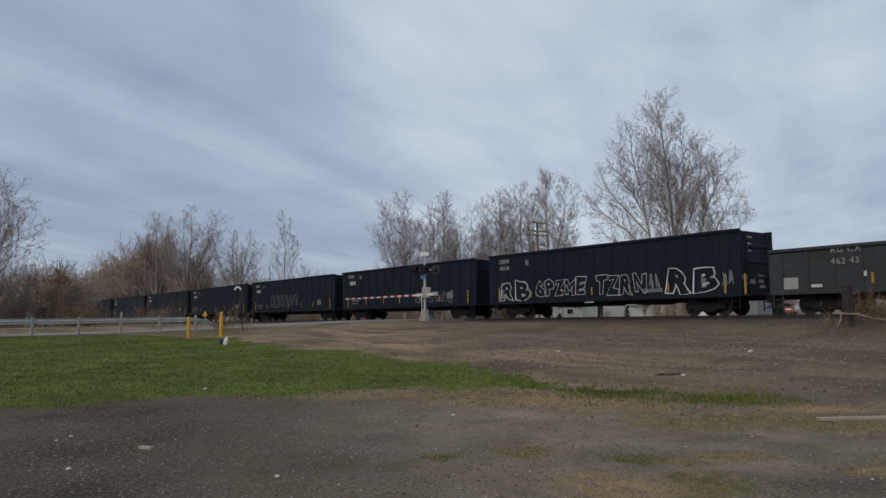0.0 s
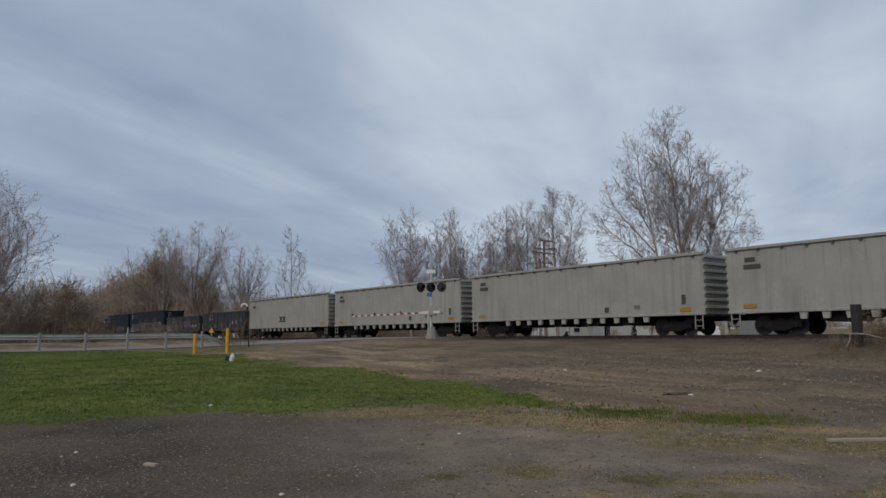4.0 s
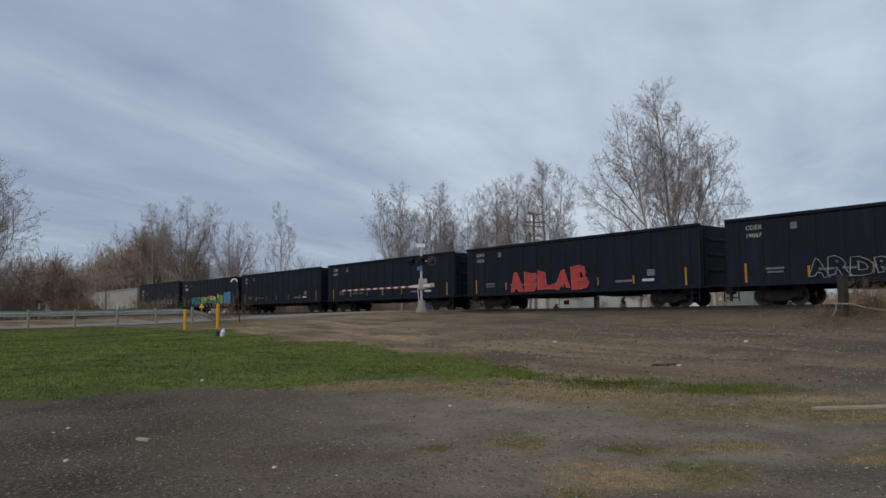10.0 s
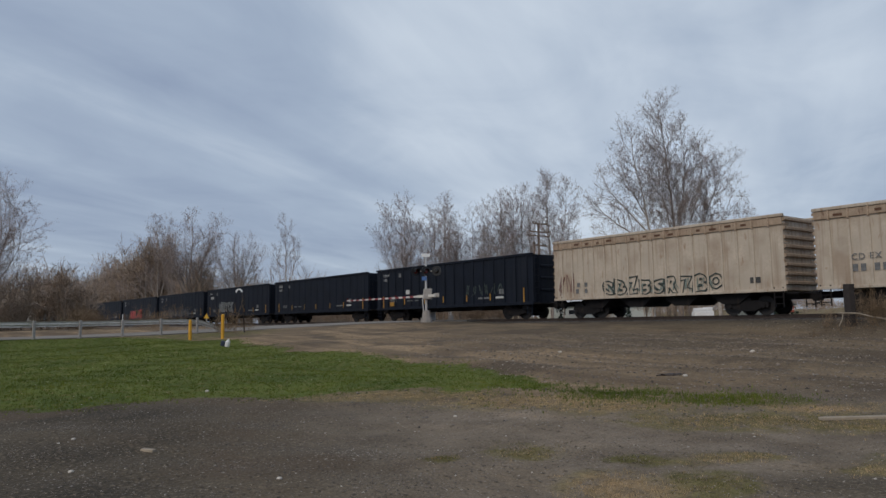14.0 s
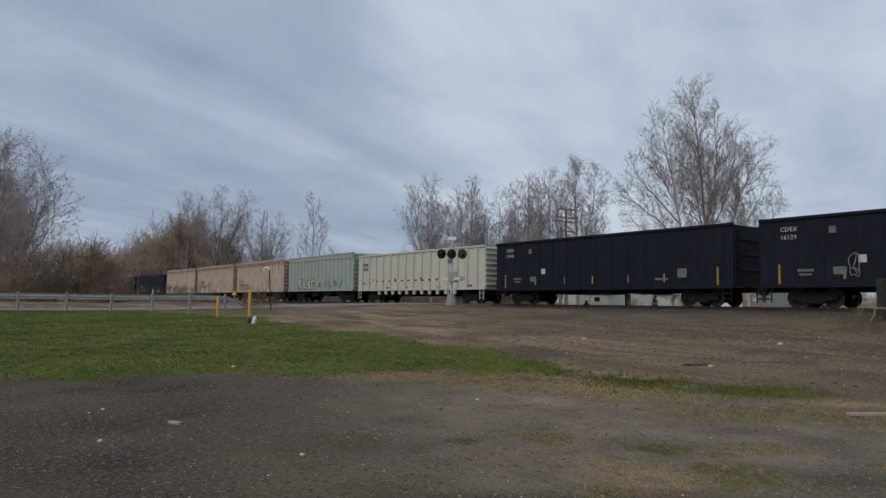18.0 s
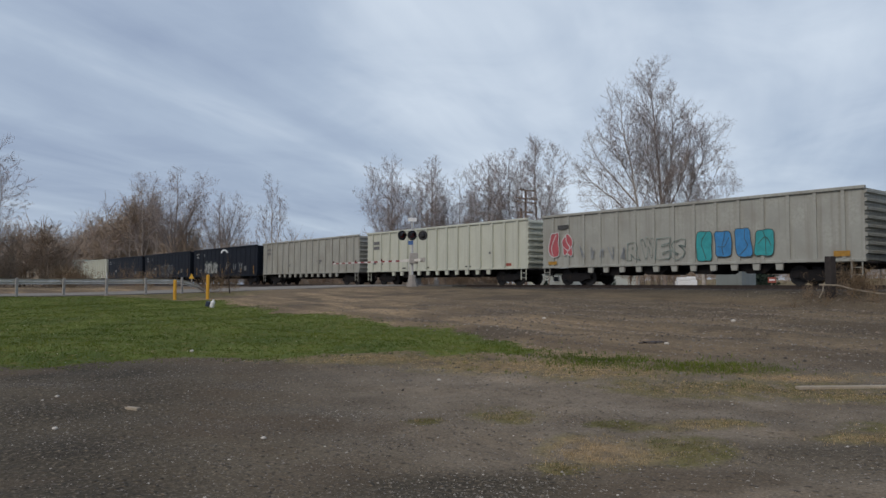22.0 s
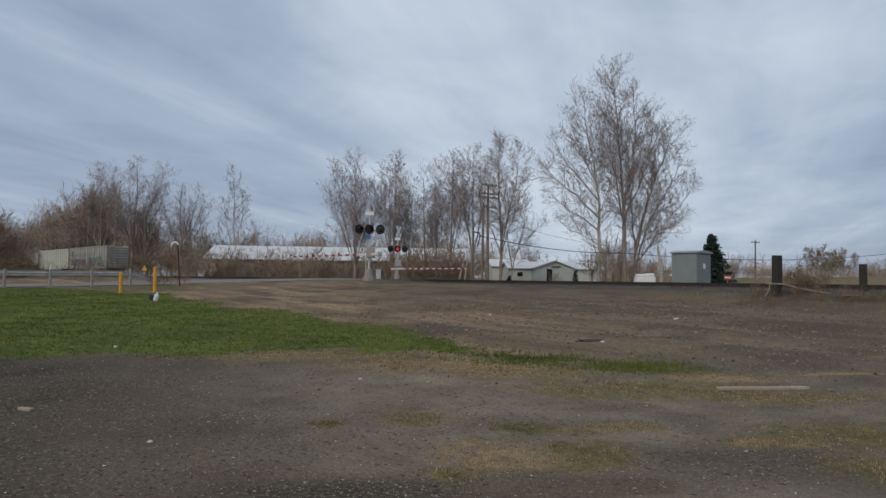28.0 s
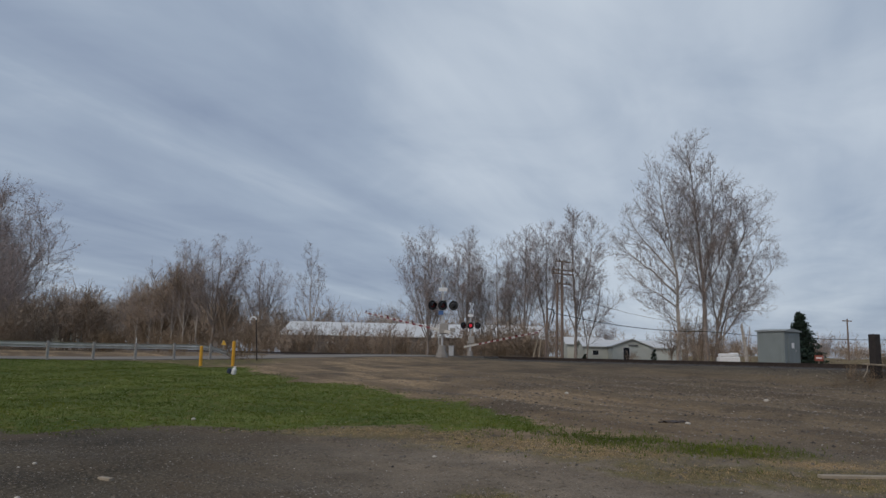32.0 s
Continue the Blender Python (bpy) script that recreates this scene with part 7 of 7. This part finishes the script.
def tiled_brush(name, label, spots, ma, seed, tall, stems, fat=1.0, sides=9, short=1.0, subs=5):
    """Many small thickets joined: spots are x, y, scale."""
    rr = np.random.default_rng(seed)
    kinds = []
    for s in range(4):
        w = Wood()
        for _ in range(stems):
            a = rr.uniform(0, 6.28)
            p0 = np.array([math.cos(a), math.sin(a), 0]) * rr.uniform(0, 1.0)
            d = np.array([math.cos(a) * 0.3, math.sin(a) * 0.3, 1.0]) + rr.normal(size=3) * 0.12
            ln = tall * rr.uniform(0.45, 1.0)
            pts = [p0]
            for k in range(4):
                d = d + rr.normal(size=3) * 0.12
                pts.append(pts[-1] + d / np.linalg.norm(d) * ln / 4)
            w.tube(pts, np.linspace(0.002, 0.0008, 5) * tall, 3)
            for _ in range(sides):
                i = rr.integers(1, 4)
                q = pts[i] + (pts[i + 1] - pts[i]) * rr.random()
                dd = d * 0.6 + rr.normal(size=3) * 0.5
                dd /= np.linalg.norm(dd)
                e = q + dd * ln * short * rr.uniform(0.15, 0.36)
                w.sliver(q, e, 0.016 * fat)
                for _ in range(subs):
                    g = q + (e - q) * rr.uniform(0.2, 1)
                    w.sliver(g, g + (dd + rr.normal(size=3) * 0.6) * ln * short * rr.uniform(0.06, 0.16), 0.011 * fat)
        kinds.append((np.concatenate(w.v), np.concatenate(w.f)))
    vs, fs, n = [], [], 0
    for x, y, sc in spots:
        v, f = kinds[rr.integers(0, 4)]
        a = rr.uniform(0, 6.28)
        c, s_ = math.cos(a), math.sin(a)
        st = sc * rr.uniform(0.85, 1.15)
        p = np.stack([(v[:, 0] * c - v[:, 1] * s_) * sc + x, (v[:, 0] * s_ + v[:, 1] * c) * sc + y, v[:, 2] * st + float(ground_height(x, y)) - 0.1], 1)
        vs.append(p), fs.append(f + n)
        n += len(v)
    me = raw(name, np.concatenate(vs).tolist(), clean(np.concatenate(fs)), ma)
    return tagged(new(name, me), label, "brush", kind="stuff")


def build_brush():
    rr = np.random.default_rng(9)

    def band(n, s0, s1, q0, q1, lo, hi):
        out = []
        for _ in range(n):
            s, q = rr.uniform(s0, s1), rr.uniform(q0, q1)
            v = ACROSS * q + ALONG * s
            out.append((v.x, v.y, rr.uniform(lo, hi)))
        return out
    def rays(n, a0, a1, q0, q1, lo, hi):
        out = []
        for _ in range(n):
            x, y = on_ray(rr.uniform(a0, a1), rr.uniform(q0, q1))
            out.append((x, y, rr.uniform(lo, hi)))
        return out
    # woods along the far side of the track, and scrub by the shed
    woodlot("brush_woods", "dense brown leafless woods beyond the track", rays(34, -22.9, -20.4, 44, 51, 0.95, 1.15) + rays(30, -25.2, -22.9, 43, 49, 0.80, 1.02) + rays(26, -20.6, -17.2, 44, 53, 0.55, 0.80) + rays(16, -17.2, -14.2, 43.5, 49, 0.28, 0.46) + band(16, 230, 330, 44, 60, 0.9, 1.1), BRUSH, 1, 16.5)
    near_w = []
    for _ in range(170):
        a, d = radians(rr.uniform(-35, -25.2)), rr.uniform(92, 118)
        x, y = math.sin(a) * d, math.cos(a) * d
        if x * ACROSS.x + y * ACROSS.y < 30:
            near_w.append((x, y, rr.uniform(0.72, 1.05) * (0.72 if math.degrees(a) > -26.6 else 1.0)))
    woodlot("near_woods", "dense brown thicket of small trees beside the track", near_w[:80], BRUSH, 11, 8.4, wide=0.034, slim=0.36)
    woodlot("undergrowth", "brown undergrowth at the foot of the woods", rays(70, -25.5, -13.6, 42.3, 44.5, 0.7, 1.25), BRUSH_TAN, 16, 4.6, 14, 7, 5, 0.04, 0.6)
    woodlot("saplings", "brown saplings and brush under the cottonwoods", [(rr.uniform(22.5, 33), rr.uniform(80, 90), rr.uniform(0.5, 1.1)) for _ in range(26)] + [(rr.uniform(24.5, 31), rr.uniform(84, 90), rr.uniform(1.1, 1.5)) for _ in range(7)], BRUSH, 17, 5.2, 12, 6, 4, 0.016, 0.42)
    tiled_brush("track_weeds", "tan dry weeds between the road and the track", [(-37 + 0.55 * k * 0.3 + rr.normal(0, 1.2), 73 - k * 0.10 + rr.normal(0, 1.5), rr.uniform(0.35, 0.6)) for k in range(34)], DRYWEED, 15, 4.0, 12, 1.6)
    tiled_brush("scrub", "low brown scrub before the shed and under the trees", [(rr.uniform(-27, 11), rr.uniform(100, 107.5), rr.uniform(0.4, 0.95)) for _ in range(85)] + [(rr.uniform(0.5, 9.5), rr.uniform(86, 95), rr.uniform(0.5, 1.1)) for _ in range(36)] + [(rr.uniform(-30, -15), rr.uniform(100, 116), rr.uniform(0.5, 1.0)) for _ in range(20)] + [(rr.uniform(17, 37), rr.uniform(84, 96), rr.uniform(0.2, 0.35)) for _ in range(12)], BRUSH, 2, 5.0, 12, 2.2, 12, 0.7, 4)
    woodlot("shed_trees", "thin brown bushes before the shed", [(x + rr.normal(0, 0.8), rr.uniform(99, 107), rr.uniform(0.7, 1.15)) for x in (-29, -27.5, -26, -24, -20, -18.5, -14, -11, -9.5, -5, -2, 1.5, 4, 7)], BRUSH, 18, 5.8, 12, 6, 4, 0.018, 0.40)
    tiled_brush("shed_back_woods", "low brown woods behind the shed and houses", [(rr.uniform(-40, 20), rr.uniform(130, 160), rr.uniform(1.1, 1.9)) for _ in range(90)], BRUSH, 7, 5.0, 14, 1.8)
    # thicket on the camera's side of the track, past the road
    spots = []
    for _ in range(130):
        a, d = radians(rr.uniform(-44, -29.5)), rr.uniform(60, 118)
        x, y = math.sin(a) * d, math.cos(a) * d
        if x * ACROSS.x + y * ACROSS.y < 31:
            spots.append((x, y, rr.uniform(0.7, 1.25)))
    tiled_brush("near_thicket", "brown leafless thicket beyond the road", spots, BRUSH_TAN, 3, 4.2, 18, 1.2, 14, 0.7)
    far = [(rr.uniform(60, 420), rr.uniform(260, 420), rr.uniform(1.2, 2.2)) for _ in range(220)] + [(rr.uniform(-320, 60), rr.uniform(230, 360), rr.uniform(1.6, 2.8)) for _ in range(150)]
    tiled_brush("far_treeline", "distant low grey-brown treeline", far, BRUSH, 4, 5.0, 8, 3.0, 7, 1.0, 3)
    tiled_brush("field_scrub", "low brown scrub across the field", [(rr.uniform(38, 200), rr.uniform(140, 215), rr.uniform(0.45, 0.85)) for _ in range(430)], BRUSH, 8, 5.0, 10, 2.8, 8, 1.0, 3)
    tiled_brush("roadside_weeds", "dry brown weed stalks beside the road", [(rr.uniform(-11.8, -10.2), rr.uniform(38, 40.5), rr.uniform(0.22, 0.36)) for _ in range(8)] + [(rr.uniform(-26, -17), rr.uniform(48, 56), rr.uniform(0.3, 0.5)) for _ in range(14)], DRYWEED, 5, 4.0, 12)
    tiled_brush("fence_weeds", "thin dry weeds round the fence posts", [(15.3 + k * 0.1 + rr.normal(0, 0.5), 29.3 - k * 0.11 + rr.normal(0, 0.5), rr.uniform(0.10, 0.24)) for k in range(40)] + [(17.4 + rr.normal(0, 0.5), 29.6 + rr.normal(0, 0.4), rr.uniform(0.22, 0.42)) for _ in range(14)], DRYWEED, 6, 4.0, 9)


build_brush()


def build_spruce():
    rr = np.random.default_rng(12)
    t = thing("spruce_tree", "dark green spruce beyond the cabinet", "tree", pose(33.8, 75.3, 1.36))
    w, g = Wood(), Wood()
    w.tube([(0, 0, 0), (0, 0, 5.3)], (0.16, 0.03), 8)
    for k in range(1100):
        z = 0.3 + 4.9 * rr.random() ** 1.1
        r = 3.1 * (1 - z / 5.45) ** 0.85 * rr.uniform(0.5, 1.12) * (0.8 + 0.2 * math.cos(z * 9))
        a = rr.uniform(0, 6.28)
        tip = np.array([math.cos(a) * r, math.sin(a) * r, z - r * 0.08])
        root = np.array([0, 0, z - 0.1])
        g.tube([root, (root + tip) / 2 + [0, 0, 0.05], tip], (0.02, 0.02, 0.01), 3)
        for _ in range(7):
            g.chip(root + (tip - root) * rr.uniform(0.3, 1.0), 0.11, rr)
    part("trunk", w.mesh("spruce_trunk", BARK), BARK, t)
    part("crown", g.mesh("spruce_crown", NEEDLE), NEEDLE, t)
    for x, y, s in ((27.8, 109.2, 0.8), (18.4, 113.0, 0.4)):
        sh = Wood()
        for k in range(160):
            a, z = rr.uniform(0, 6.28), rr.uniform(0, 2.2) * s
            r = (2.3 * s - z) * 0.35 * rr.random() ** 0.4
            sh.chip(np.array([math.cos(a) * r, math.sin(a) * r, z]), 0.12, rr)
        tagged(new("shrub", sh.mesh("shrub", NEEDLE)), "small dark evergreen shrub by the house", "shrub", "shrubs").matrix_basis = pose(x, y, 1.36)


build_spruce()


# ---- grass and stones of the lot ----
def build_grass():
    def blades(name, label, spots, ma, tall, seed, per=3, wide=0.012):
        rr = np.random.default_rng(seed)
        P = np.repeat(np.asarray(spots), per, 0)
        n = len(P)
        x, y = P[:, 0] + rr.normal(0, 0.03, n), P[:, 1] + rr.normal(0, 0.03, n)
        z = ground_height(x, y)
        a, h = rr.uniform(0, 6.28, n), tall * P[:, 2] * rr.uniform(0.5, 1.2, n)
        dx, dy = np.cos(a) * wide, np.sin(a) * wide
        lx, ly = rr.normal(0, 0.3, n) * h, rr.normal(0, 0.3, n) * h
        v = np.stack([np.stack([x - dx, y - dy, z - 0.01], 1), np.stack([x + dx, y + dy, z - 0.01], 1), np.stack([x + lx, y + ly, z + h], 1)], 1).reshape(-1, 3)
        me = raw(name, v.tolist(), np.arange(3 * n).reshape(-1, 3).tolist(), ma)
        return tagged(new(name, me), label, "grass", kind="stuff")
    rr = np.random.default_rng(31)
    x, y = rr.uniform(-22, 6, 90000), 11 + 22.5 * rr.random(90000) ** 1.25
    d = inside(LAWN, x, y) + 0.35 * np.sin(x * 1.9 + 0.8 * np.sin(y * 1.1)) + rr.normal(0, 0.35, len(x))
    keep = (d > 0.0) & (x > -0.72 * y)
    pts = np.stack([x, y, 0.6 + 0.5 * rr.random(len(x))], 1)[keep][:42000]
    blades("lawn_grass", "short green spring grass with a ragged edge", pts, BLADE, 0.036, 32, 3, 0.011)
    spots = []
    hay = []
    for px, py, a, b, straw in PATCHES:
        k = int(1100 * a * b) + 60
        here = np.stack([rr.normal(px, a * 0.6, k), rr.normal(py, b * 0.6, k), rr.uniform(0.4, 1.1, k)], 1)
        cut = int(k * straw)
        hay.append(here[:cut]), spots.append(here[cut:])
    blades("dry_tufts", "thin straw-coloured tufts in the dirt", np.concatenate(hay), STRAW, 0.030, 33, 7, 0.004)
    blades("green_tufts", "sparse green tufts in the dirt", np.concatenate(spots), OLIVE, 0.026, 34, 6, 0.004)
    tongue = np.concatenate([np.stack([rr.normal(px, sx, n), rr.normal(py, sy, n), rr.uniform(0.6, 1.6, n)], 1) for px, py, sx, sy, n in ((2.2, 14.4, 0.7, 0.6, 220), (3.1, 13.4, 0.6, 0.5, 420), (4.75, 12.4, 0.55, 0.4, 420), (3.4, 12.6, 1.2, 0.7, 350))])
    blades("tall_tufts", "taller green tufts at the lawn's tip", tongue, BLADE, 0.055, 35, 3, 0.009)


build_grass()


def build_stones():
    rr = np.random.default_rng(41)
    same = lambda a, b: (a, b)

    def field(n, x0, x1, y0, y1, power=1.0):
        y = y0 + (y1 - y0) * rr.random(n) ** power
        x = rr.uniform(x0, x1, n) * y / y1
        d = inside(LAWN, x, y)
        k = d < 0.1
        return list(zip(x[k], y[k]))
    def clumps(n, groups, x0, x1, y0, y1, spread):
        cx, cy = rr.uniform(x0, x1, groups), rr.uniform(y0, y1, groups)
        k = rr.integers(0, groups, n)
        x, y = cx[k] + rr.normal(0, spread, n) * 1.6, cy[k] + rr.normal(0, spread, n)
        keep = inside(LAWN, x, y) < 0.05
        return list(zip(x[keep], y[keep]))
    scatter_stones("gravel", field(11000, -10, 10, 4.2, 14, 0.8), 0.004, 0.016, PEBBLE, same, None, "small grey gravel stones in the lot", 42)
    scatter_stones("gravel_clumps", clumps(24000, 110, -8, 8, 4.6, 13.5, 0.25), 0.004, 0.017, GRIT, same, None, "clumps of dark and pale grit in the lot", 48)
    heap = [(-0.9 + rr.normal(0, 0.33), 8.7 + rr.normal(0, 0.22)) for _ in range(360)] + [(0.2 + rr.normal(0, 0.45), 8.75 + rr.normal(0, 0.16)) for _ in range(260)] + [(0.6 + rr.normal(0, 0.7), 5.9 + rr.normal(0, 0.45)) for _ in range(1300)] + [(3.2 + rr.normal(0, 0.9), 6.6 + rr.normal(0, 0.4)) for _ in range(380)]
    scatter_stones("pebble_drift", heap, 0.004, 0.016, PEBBLE, same, None, "drifts of pale crushed stone in the lot", 46)
    scatter_stones("lot_stones", field(9000, -4, 30, 10, 33, 0.8), 0.010, 0.045, GRIT, same, None, "mixed stones strewn over the dirt lot", 43)
    scatter_stones("lot_clods", clumps(9000, 120, 0, 24, 15, 31, 0.6), 0.012, 0.06, CLOD, same, None, "lumps of turned brown earth on the dirt lot", 49)
    scatter_stones("pale_pebbles", field(4200, -16, 24, 4.2, 30, 0.75), 0.004, 0.020, PALE_STONE, same, None, "scattered pale stones in the lot", 44)
    scatter_stones("rubble", field(4200, -1, 30, 12, 33, 0.7), 0.010, 0.040, PEBBLE, same, None, "pale rubble strewn over the dirt lot", 47)
    lx, ly = rr.uniform(-16, 3, 1500), 11.5 + 14 * rr.random(1500) ** 1.6
    on = inside(LAWN, lx, ly) > 0.1
    scatter_stones("lawn_litter", list(zip(lx[on], ly[on])), 0.006, 0.020, LITTER, same, lambda y: 0.036 * np.clip(y - 6, 0, 36) + 0.045, "pale bits of leaf and blossom on the lawn", 50)
    for x, y, r in ((-3.94, 8.02, 0.05), (-4.64, 14.8, 0.07), (-4.7, 9.6, 0.045), (0.2, 11.3, 0.05), (-1.6, 7.4, 0.05), (5.1, 15.6, 0.09), (3.6, 22.5, 0.09), (8.8, 21.0, 0.11)):
        bm = bmesh.new()
        bmesh.ops.create_icosphere(bm, subdivisions=2, radius=r * 0.62)
        for v in bm.verts:
            v.co *= 1 + 0.25 * noise.noise(v.co * 14 + Vector((x, y, 0)))
            v.co.z *= 0.6
        solid("pale_stone", bm, PALE_STONE, "single pale fist-sized stone on the ground", "stone", "pale stones", m=pose(x, y, float(ground_height(x, y)) + r * 0.2))


build_stones()


# ---- what moves ----
def motions():
    angle = 90 + math.degrees(TURN)
    for behind, car in TRAIN:
        half = half_of(car)
        rows = []
        for t in (0, 6, 12, 18, 24, 28, 32):
            v = ACROSS * TRACK + ALONG * (train_run(t) - behind - half)
            rows.append((t, pose(v.x, v.y, RAIL_TOP, 0, 0, angle)))
        walk(car, rows)
    for arm, z, turn, top in ((NEAR_ARM, 1.50, ARM_TURN, 8.5), (FAR_ARM, 1.10, ARM_TURN + 180, 7)):
        rows = [(t, Matrix.Translation((0, 0, z)) @ Matrix.Rotation(radians(turn), 4, "Z") @ Matrix.Rotation(radians(-k * top), 4, "Y"))
                for t, k in ((0, 0), (28, 0), (31.0, 0), (31.4, 0.22), (31.7, 0.60), (32.0, 1.0))]
        walk(arm, rows)


motions()
